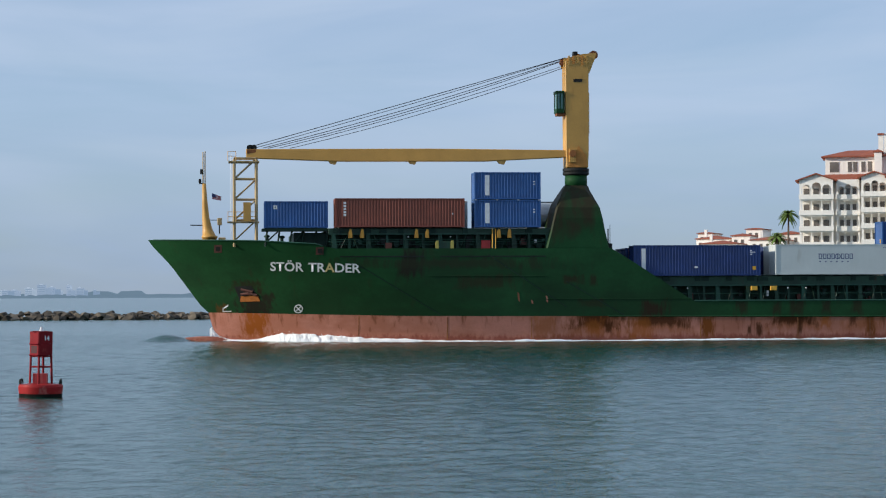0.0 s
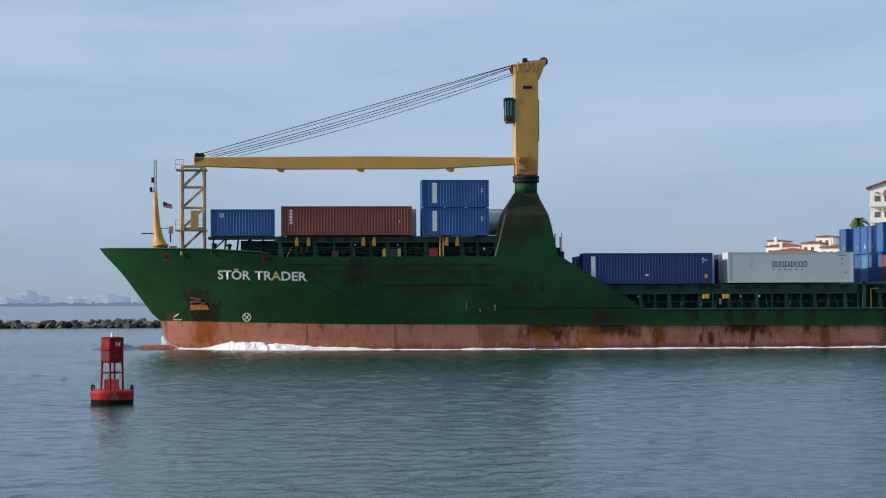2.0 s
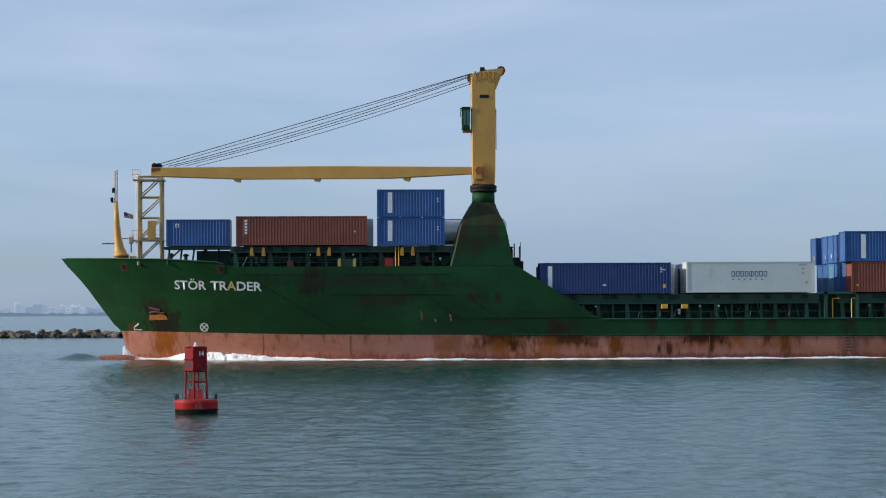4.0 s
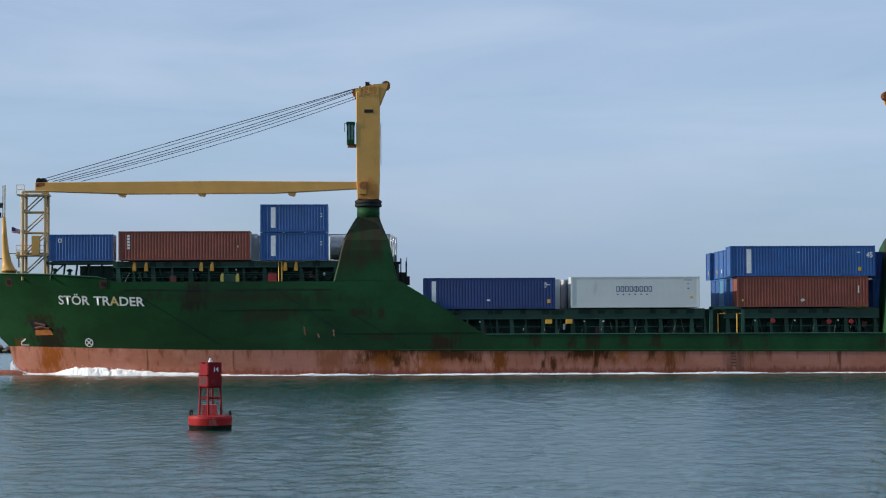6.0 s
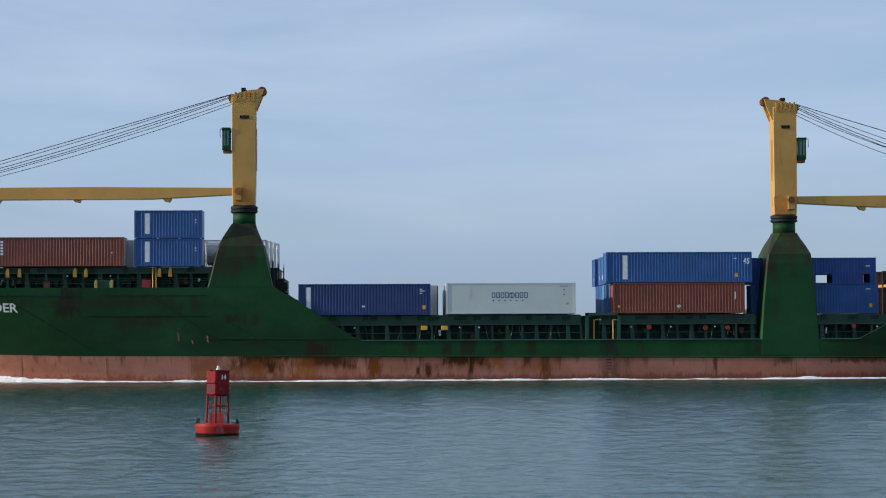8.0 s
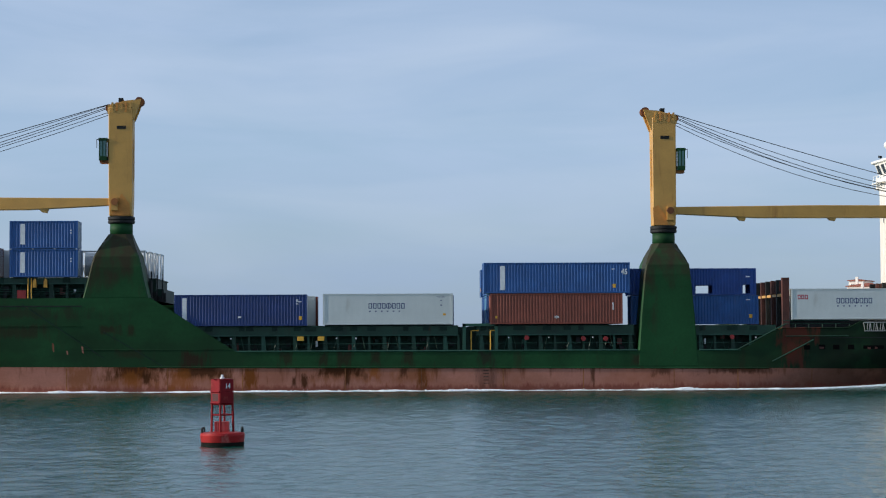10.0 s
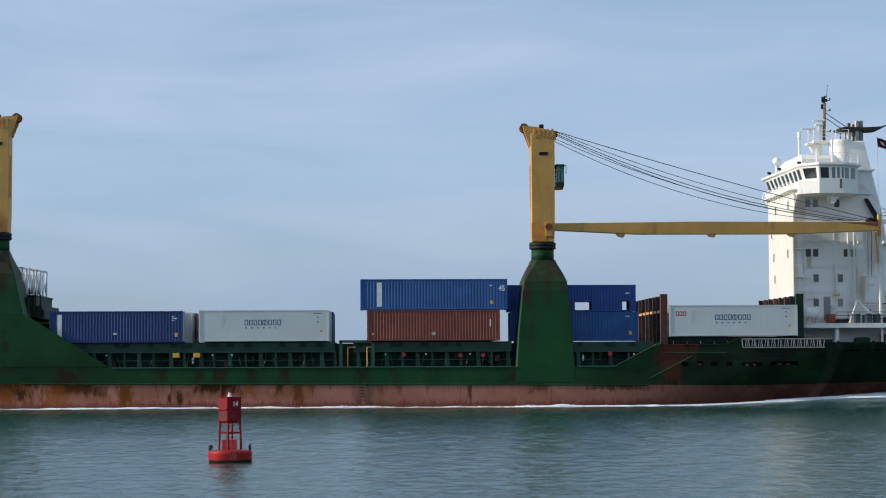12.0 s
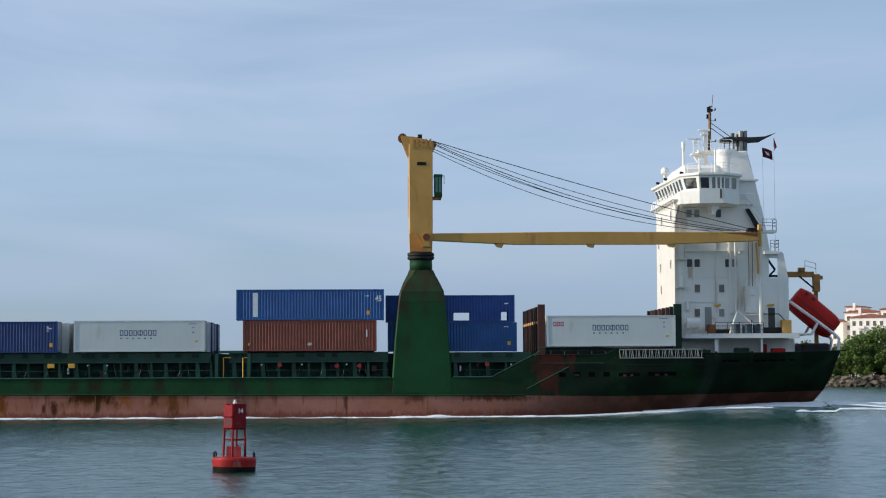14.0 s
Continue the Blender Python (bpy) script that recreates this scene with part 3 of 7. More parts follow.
def hull_strip(low, high, levels, stations, bm, inset=0.0):
    sides = {}
    for side in (-1, 1):
        grid = []
        for s in stations:
            col = []
            for j in range(levels + 1):
                x = -4 + s * 133
                z = 0.0
                for _ in range(6):
                    lo, hi = low(x), high(x)
                    z = lo + (hi - lo) * j / levels
                    x = stem_x(z) + s * (stern_x(z) - stem_x(z))
                col.append(bm.verts.new((x, side * (half_beam(x, z) - inset), z)))
            grid.append(col)
        for a, b in zip(grid, grid[1:]):
            for j in range(levels):
                bm.faces.new((a[j], b[j], b[j + 1], a[j + 1]))
        sides[side] = grid
    for j in range(levels):
        a, b = sides[-1][-1], sides[1][-1]
        bm.faces.new((a[j], b[j], b[j + 1], a[j + 1]))
    return sides


SHIP = thing("cargo_ship", "green container ship with rusty red boot-top and yellow cranes", "ship")
LINE = lambda x: float(np.interp(x, [-4, 3, 20, 60, 98, 106, 117, 130], [2.8, 2.76, 2.42, 2.2, 1.96, 1.86, 2.02, 2.3]))
STATIONS = sorted(set([(i / 46) ** 1.6 * 0.3 for i in range(47)] + [0.3 + 0.6 * i / 70 for i in range(71)] + [0.9 + 0.1 * (1 - (1 - i / 30) ** 1.5) for i in range(31)]))


def make_hull():
    bm = bmesh.new()
    hull_strip(LINE, top_z, 10, STATIONS, bm)
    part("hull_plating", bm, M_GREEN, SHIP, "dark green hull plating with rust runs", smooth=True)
    bm = bmesh.new()
    hull_strip(lambda x: min(bottom_z(x), LINE(x) - 0.4), LINE, 6, STATIONS, bm)
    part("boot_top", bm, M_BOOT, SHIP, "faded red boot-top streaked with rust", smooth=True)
    # decks, inside the plating
    for name, x0, x1, z in (("forecastle_deck", -3.0, 40.0, 8.45), ("main_deck", 38.0, 98.0, 2.6), ("poop_deck", 97.0, 128.6, 4.9)):
        bm = bmesh.new()
        k = 40
        left, right = [], []
        for i in range(k + 1):
            x = x0 + (x1 - x0) * i / k
            h = max(0.05, half_beam(x, z) - 0.06)
            left.append(bm.verts.new((x, -h, z)))
            right.append(bm.verts.new((x, h, z)))
        for i in range(k):
            bm.faces.new((left[i], left[i + 1], right[i + 1], right[i]))
        bmesh.ops.solidify(bm, geom=bm.faces[:], thickness=0.08)
        part(name, bm, M_DECK, SHIP)
    # rubbing strakes and cap rails on both sides
    for side in (-1, 1):
        for name, x0, x1, zz, r in (("rubbing_strake", 39.0, 97.0, lambda x: LINE(x) + 0.02, 0.09), ("cap_rail", 47.3, 84.6, lambda x: top_z(x) + 0.02, 0.08), ("cap_rail", 90.45, 94.3, lambda x: top_z(x) + 0.02, 0.08), ("cap_rail", -3.9, 12.0, lambda x: top_z(x), 0.06), ("cap_rail", 98.2, 128.6, lambda x: top_z(x), 0.06), ("plate_seam", 22.0, 33.0, lambda x: 6.15, 0.035), ("plate_seam", 33.0, 47.0, lambda x: 3.95, 0.04)):
            bm = bmesh.new()
            k = 24
            pts = []
            for i in range(k + 1):
                x = x0 + (x1 - x0) * i / k
                z = zz(x)
                pts.append(Vector((x, side * (half_beam(x, z) + 0.01), z)))
            tube(bm, pts, r)
            part(name, bm, M_RAIL if name == "cap_rail" and x0 < 95 else M_GREEN, SHIP)


make_hull()


def on_hull(x, z, out=0.03):
    return (x, -half_beam(x, z) - out, z)


def hull_patch(name, outline, mat, out=0.03, label=""):
    """A flat mark that follows the plating."""
    bm = bmesh.new()
    bm.faces.new([bm.verts.new((x, 0, z)) for x, z in outline])
    bmesh.ops.triangulate(bm, faces=bm.faces)
    bmesh.ops.subdivide_edges(bm, edges=bm.edges[:], cuts=3, use_grid_fill=True)
    for v in bm.verts:
        v.co = Vector(on_hull(v.co.x, v.co.z, out))
    return part(name, bm, mat, SHIP, label)


M_WORN_LETTER = material("faded_yellow_letter", (0.52, 0.42, 0.18), 0.6, vary=0.2, scale=2.0)
for words, start, span in (("STÖR", 0.0, 3.08), ("TRADER", 3.5, 4.85)):
    word = lettering("name_lettering", words, 1.16, M_PRINT_W, SHIP, lambda u, v: (u, v, 0.0), "white painted ship's name", bold=0.024)
    left, right = min(v.co.x for v in word.data.vertices), max(v.co.x for v in word.data.vertices)
    word.data.materials.append(M_WORN_LETTER)
    for v in word.data.vertices:
        u = start + (v.co.x - left) / (right - left) * span
        v.co = Vector(on_hull(7.22 + u - 0.02 * v.co.y, 6.75 + v.co.y - 0.029 * u, 0.035))
    if start:
        word.data.polygons.foreach_set("material_index", [1 if 12.28 < f.center.x < 13.12 else 0 for f in word.data.polygons])


# ---- deck structure ----
def make_deck_bays(x0, x1, z_low, z_high, y, step, tall):
    """Hatch coaming with stanchions, rails and a top beam that carries the containers."""
    wall = boxes("hatch_coaming", M_COAMING, SHIP, (x0, x1, y + 1.2, -y - 1.2, z_low, z_high - 0.12))
    boxes("container_beam", M_BEAM, SHIP, (x0, x1, y, y + 0.5, z_high - 0.05 - tall, z_high - 0.05), bevel=0.02)
    boxes("hatch_cover", M_DECK, SHIP, (x0, x1, y + 0.5, -y, z_high - 0.3, z_high - 0.02))
    x = x0 + 0.3
    i = 0
    while x < x1:
        bm = bmesh.new()
        w = 0.16 if i % 2 else 0.3
        prism(bm, [(x, z_low), (x + w * 1.8, z_low), (x + w, z_high - 0.05 - tall), (x, z_high - 0.05 - tall)], y + 0.05, y + 0.3)
        part("stanchion", bm, M_BEAM if i % 3 else M_RAIL, wall)
        x += step * (0.9 + 0.2 * ((i * 7) % 5) / 4)
        i += 1
    for k in range(2):
        z = z_low + (z_high - z_low) * (0.30 + 0.2 * k)
        rods("guard_rail", M_RAIL, wall, ((x0, y - 0.1, z), (x1, y - 0.1, z), 0.025))
    rng = random.Random(int(x0))
    for k in range(int((x1 - x0) * 1.5)):
        px, pz = rng.uniform(x0 + 0.4, x1 - 0.8), rng.uniform(z_low + 0.2, z_high - 1.3)
        w, h = rng.uniform(0.12, 0.55), rng.uniform(0.12, 0.7)
        boxes("deck_fitting", rng.choice((M_DARK, M_DECK, M_RAIL, M_DARK, M_OLDRED, M_DECK, M_TANK if w < 0.2 else M_DARK)), wall, (px, px + w, y + 0.35, y + 0.75 + rng.uniform(0, 0.3), pz, pz + h))
    for k in range(int((x1 - x0) / 3.05)):
        px = x0 + 0.4 + 3.05 * k
        boxes("twistlock_pad", M_DECK, wall, (px, px + 0.5, y - 0.12, y + 0.1, z_high - 0.5, z_high - 0.02))
    # lower lip of the beam, lashing rods and small lamps
    boxes("beam_lip", M_RAIL, wall, (x0, x1, y - 0.09, y - 0.003, z_high - 0.13 - tall, z_high - 0.03 - tall))
    rng = random.Random(int(x0) + 5)
    px = x0 + 1.1
    while px < x1 - 1.6:
        lean = rng.choice((-0.5, 0.45, 0.7))
        rods("lashing_rod", M_BEAM, wall, ((px, y + 0.02, z_low + 0.2), (px + lean, y + 0.02, z_high - 0.1 - tall), 0.03), seg=4)
        if rng.random() < 0.3:
            boxes("deck_lamp", M_PRINT_W, wall, (px + 0.5, px + 0.62, y - 0.14, y - 0.02, z_high - 0.4 - tall, z_high - 0.29 - tall))
        if rng.random() < 0.5:
            boxes("beam_bracket", M_DECK, wall, (px, px + 0.7, y - 0.07, y - 0.003, z_high - 0.5, z_high - 0.12))
        px += rng.uniform(1.2, 2.4)
    rods("deck_pipe", M_RAIL, wall, ((x0, y + 0.4, z_low + 0.9), (x1, y + 0.4, z_low + 0.9), 0.06))
    return wall


make_deck_bays(41.0, 67.9, 2.7, 6.12, -9.6, 1.4, 0.85)
make_deck_bays(69.6, 84.4, 2.7, 6.12, -9.6, 1.4, 0.85)
make_deck_bays(90.2, 97.8, 2.7, 6.05, -9.6, 1.6, 0.85)
make_deck_bays(12.6, 34.0, 8.5, 10.7, -9.5, 1.7, 0.5)


for x0, x1 in ((67.85, 69.65), (84.35, 90.25)):
    boxes("cross_bulkhead", M_DECK, SHIP, (x0, x1, -8.2, 8.2, 2.7, 5.95))


# ---- deck cranes ----
def make_crane(x, way, mast_top, jib_len, jib_tip_y, flare, neck_z):
    """A jib crane on a flared pedestal at the port side; way: -1 jib to the bow, 1 to the stern."""
    yc = -HALF + 2.35
    bm = bmesh.new()
    rings = []
    for z, x0, x1, u in flare:
        rings.append((z, x0, x1, -HALF + (-0.012 if z != flare[0][0] else 0.06) + u * 1.3, -HALF + 4.9 - u * 1.5))
    loops = []
    for k, (z, x0, x1, y0, y1) in enumerate(rings):
        c = 0.12 + 0.43 * flare[k][3]
        pts = [(x0 + c, y0), (x1 - c, y0), (x1, y0 + c), (x1, y1 - c), (x1 - c, y1), (x0 + c, y1), (x0, y1 - c), (x0, y0 + c)]
        loops.append([bm.verts.new((px, py, z)) for px, py in pts])
    for a, b in zip(loops, loops[1:]):
        for i in range(8):
            bm.faces.new((a[i], a[(i + 1) % 8], b[(i + 1) % 8], b[i]))
    bm.faces.new(loops[0][::-1])
    bm.faces.new(loops[-1])
    pedestal = part("crane_pedestal", bm, M_SOOTY_GREEN, SHIP, "green flared crane pedestal")
    bm = bmesh.new()
    lathe(bm, [(1.08, neck_z - 0.05), (1.06, neck_z + 1.1)], x, yc)
    part("pedestal_neck", bm, M_GREEN, pedestal, smooth=True)
    zc = neck_z + 1.05
    bm = bmesh.new()
    lathe(bm, [(1.15, zc), (1.27, zc + 0.1), (1.27, zc + 0.28), (1.18, zc + 0.34), (1.27, zc + 0.4), (1.27, zc + 0.62), (1.1, zc + 0.7)], x, yc)
    part("slewing_ring", bm, M_DARK, pedestal, "dark slewing ring")
    z0 = zc + 0.7
    f = -way  # the back of the tower
    bm = bmesh.new()
    prism(bm, [(x - 1.04, z0), (x + 1.04, z0), (x + 1.1, z0 + 1.8), (x + 1.13, mast_top - 0.3), (x - 1.13, mast_top - 0.3), (x - 1.1, z0 + 1.8)], yc - 0.95, yc + 0.95)
    tower = part("crane_tower", bm, M_YELLOW, SHIP, "yellow crane tower with rust runs", bevel=0.06)
    bm = bmesh.new()
    prism(bm, [(x + way * 1.25, mast_top - 0.9), (x + way * 1.2, mast_top - 0.1), (x + f * 0.6, mast_top + 0.35), (x + f * 1.9, mast_top + 0.45), (x + f * 1.75, mast_top - 0.1), (x + f * 1.2, mast_top - 1.5)], yc - 0.9, yc - 0.6)
    prism(bm, [(x + way * 1.25, mast_top - 0.9), (x + way * 1.2, mast_top - 0.1), (x + f * 0.6, mast_top + 0.35), (x + f * 1.9, mast_top + 0.45), (x + f * 1.75, mast_top - 0.1), (x + f * 1.2, mast_top - 1.5)], yc + 0.6, yc + 0.9)
    part("head_bracket", bm, M_YELLOW, tower)
    for px, pz, r in ((x + f * 1.7, mast_top + 0.3, 0.42), (x + way * 1.1, mast_top - 0.35, 0.38), (x + f * 0.2, mast_top + 0.1, 0.3)):
        bm = bmesh.new()
        for yy in (-0.5, -0.1, 0.3):
            rod(bm, (px, yc + yy, pz), (px, yc + yy + 0.22, pz), r, seg=18)
        part("sheave", bm, M_RUSTY, tower, "rusty wire sheave")
    boxes("winch_housing", M_DARK, tower, (x - 0.25, x + 0.15, yc - 0.5, yc + 0.3, mast_top + 0.25, mast_top + 0.62))
    for k in range(5):
        xx = x - 0.85 + 0.42 * k
        boxes("head_lug", M_ORANGE if k % 2 else M_YELLOW, tower, (xx, xx + 0.18, yc - 1.0, yc - 0.8, mast_top - 0.75 + 0.1 * (k % 3), mast_top + 0.15))
    # maker's plate as a plain dark bar
    boxes("plate", M_DARK, tower, (x - 0.35, x + 0.5, yc - 0.985, yc - 0.94, mast_top - 2.35, mast_top - 2.05))
    # access ladder on the back of the tower
    xb = x + f * 1.2
    rods("ladder", M_YELLOW, tower, *[((xb, yc - 0.6, z), (xb, yc - 0.25, z), 0.025) for z in np.arange(z0 + 3.5, z0 + 7, 0.35)], ((xb, yc - 0.6, z0 + 3.3), (xb, yc - 0.6, z0 + 7.2), 0.03), ((xb, yc - 0.25, z0 + 3.3), (xb, yc - 0.25, z0 + 7.2), 0.03))
    # cab
    xc = x + way * 1.28
    zz = z0 + (mast_top - z0) * 0.52
    s = sorted((xc, xc + way * 0.72))
    cab = boxes("crane_cab", M_GREEN, tower, (s[0], s[1], yc - 1.0, yc + 0.5, zz - 0.25, zz + 0.15), label="green crane cab with windows")
    boxes("cab_roof", M_GREEN, tower, (s[0] - 0.04, s[1] + 0.04, yc - 1.04, yc + 0.54, zz + 1.6, zz + 1.85))
    for px, py in ((s[0], yc - 1.0), (s[1] - 0.1, yc - 1.0), (s[0], yc + 0.4), (s[1] - 0.1, yc + 0.4), (s[0] + 0.31, yc - 1.0)):
        boxes("cab_post", M_GREEN, tower, (px, px + 0.1, py, py + 0.1, zz + 0.15, zz + 1.6))
    rods("cab_rail", M_DARK, tower, ((s[0] + 0.36 + way * 0.55, yc - 1.05, zz + 0.9), (s[0] + 0.36 + way * 0.55, yc - 1.05, zz + 1.75), 0.03), ((s[0] + 0.36 + way * 0.4, yc - 1.05, zz + 1.7), (s[0] + 0.36 + way * 0.55, yc - 1.05, zz + 1.7), 0.03), seg=4)
    boxes("cab_glass", material("cab_glass", (0.10, 0.22, 0.20), 0.1, vary=0.1), tower, (s[0] + 0.05, s[1] - 0.05, yc - 0.96, yc + 0.45, zz + 0.15, zz + 1.62))
    boxes("cab_support", M_RUSTY, tower, (min(x + way * 1.1, xc + way * 0.65), max(x + way * 1.1, xc + way * 0.65), yc - 0.8, yc + 0.3, zz - 0.5, zz - 0.25))
    # jib
    zp = z0 + (1.32 if way < 0 else 1.40)
    xp = x + way * 0.5
    tip = x + way * jib_len
    bm = bmesh.new()
    outline = [(xp, zp - 0.28), (xp, zp + 0.36), (x + way * jib_len * 0.45, zp + 0.52), (tip, zp + 0.47), (tip, zp - 0.36), (x + way * jib_len * 0.72, zp - 0.68), (x + way * jib_len * 0.28, zp - 0.68)]
    ysa = [yc - 0.75 + (jib_tip_y - yc) * abs(px - xp) / abs(tip - xp) for px, pz in outline]
    prism(bm, outline, 0, 0, ysa, [q + 1.0 for q in ysa])
    jib = part("crane_jib", bm, M_YELLOW, SHIP, "long yellow box-girder crane jib", bevel=0.04)
    for u in (0.23, 0.5, 0.74):
        px = x + way * jib_len * u
        py = yc - 0.75 + (jib_tip_y - yc) * abs(px - xp) / abs(tip - xp)
        bm = bmesh.new()
        prism(bm, [(px - 0.45, zp - 0.6), (px + 0.45, zp - 0.6), (px + 0.28, zp - 0.98), (px - 0.18, zp - 0.9)], py + 0.1, py + 0.7)
        part("jib_lug", bm, M_YELLOW, jib)
    bm = bmesh.new()
    rod(bm, (xp, yc - 1.35, zp), (xp, yc + 1.2, zp), 0.33, seg=14)
    part("jib_pivot", bm, M_RUSTY, jib, "rust-stained jib pivot")
    bm = bmesh.new()
    prism(bm, [(x - 0.95, z0 + 0.05), (x + 0.95, z0 + 0.05), (x + 0.85, z0 + 1.2), (x + 0.1, z0 + 2.1), (x - 0.35, z0 + 1.1)] if way < 0 else [(x - 1.05, z0 + 0.05), (x + 0.35, z0 + 0.05), (x - 0.1, z0 + 1.2), (x - 0.6, z0 + 1.9), (x - 1.1, z0 + 1.7)], yc - 0.975, yc - 0.945)
    part("primer_patch", bm, M_ORANGE, tower, "orange primer and rust patch")
    boxes("pivot_bracket", M_YELLOW, tower, (xp - 0.3, xp + 0.3, yc - 1.25, yc - 0.9, z0 + 0.5, zp + 0.42))
    for d in (0.35, 0.75):
        bm = bmesh.new()
        rod(bm, (tip - way * d, jib_tip_y - 0.7, zp + 0.62), (tip - way * d, jib_tip_y + 0.2, zp + 0.62), 0.28, seg=14)
        part("tip_sheave", bm, M_DARK, jib)
    # rust along the upper edge near the tip
    bm = bmesh.new()
    far, mid, end = tip - way * 4.4, tip - way * 1.6, tip - way * 0.08
    prism(bm, [(far, zp + 0.42), (end, zp + 0.45), (end, zp + 0.05), (mid, zp + 0.25)], jib_tip_y - 0.80, jib_tip_y - 0.70)
    part("rust_patch", bm, M_RUSTY, tower, "rust along the jib tip")
    # luffing and hoist wires from the head to the tip, with a slight sag
    # across, height at the head, distance of the foot from the tip, sag (fore crane, after crane), radius
    heads = [(-0.85, mast_top - 0.05, 0.1, 0.0, 0.25, 0.038), (-0.5, mast_top - 0.05, 0.9, 0.12, 1.0, 0.03), (-0.1, mast_top - 0.15, 1.6, 0.32, 1.3, 0.036), (0.3, mast_top - 0.2, 2.1, 0.45, 1.45, 0.034), (-0.6, mast_top - 0.75, 3.2, 0.3, 1.1, 0.03), (0.1, mast_top - 0.9, 4.2, 0.4, 1.45, 0.03)]
    for yy, zh, back, fore_sag, after_sag, r in heads:
        bm = bmesh.new()
        a = Vector((x + way * 1.15, yc + yy, zh))
        b = Vector((tip - way * back, jib_tip_y + yy * 0.6, zp + 0.62))
        sag = after_sag if way > 0 else fore_sag
        pts = [a.lerp(b, i / 14) - Vector((0, 0, sag * 4 * (i / 14) * (1 - i / 14))) for i in range(15)]
        tube(bm, pts, r)
        part("wire", bm, M_WIRE, jib)
    return tower


# height, fore and after edge, narrowing towards the neck
make_crane(36.36, -1, 26.97, 31.4, -6.2, ((8.45, 33.0, 39.2, -0.0), (8.8, 33.1, 39.1, 0.0), (10.3, 33.5, 38.75, 0.0), (11.6, 33.8, 38.5, 0.0), (12.6, 34.05, 38.25, 0.08), (13.5, 34.5, 37.85, 0.4), (14.3, 34.95, 37.55, 0.85), (14.75, 35.22, 37.42, 1.0)), 14.7)
make_crane(87.52, 1, 26.0, 32.1, -7.4, ((2.05, 84.66, 90.39, 0.0), (2.25, 84.65, 90.4, 0.0), (7.0, 84.98, 90.05, 0.0), (10.8, 85.35, 89.7, 0.0), (11.7, 85.5, 89.6, 0.08), (12.5, 85.8, 89.25, 0.4), (13.3, 86.2, 88.85, 0.85), (13.75, 86.4, 88.65, 1.0)), 13.7)


# ---- deckhouse ----
HY = -5.0
M_DRUM = material("drum_blue_grey", (0.035, 0.06, 0.085), 0.6, vary=0.4, scale=1.5)


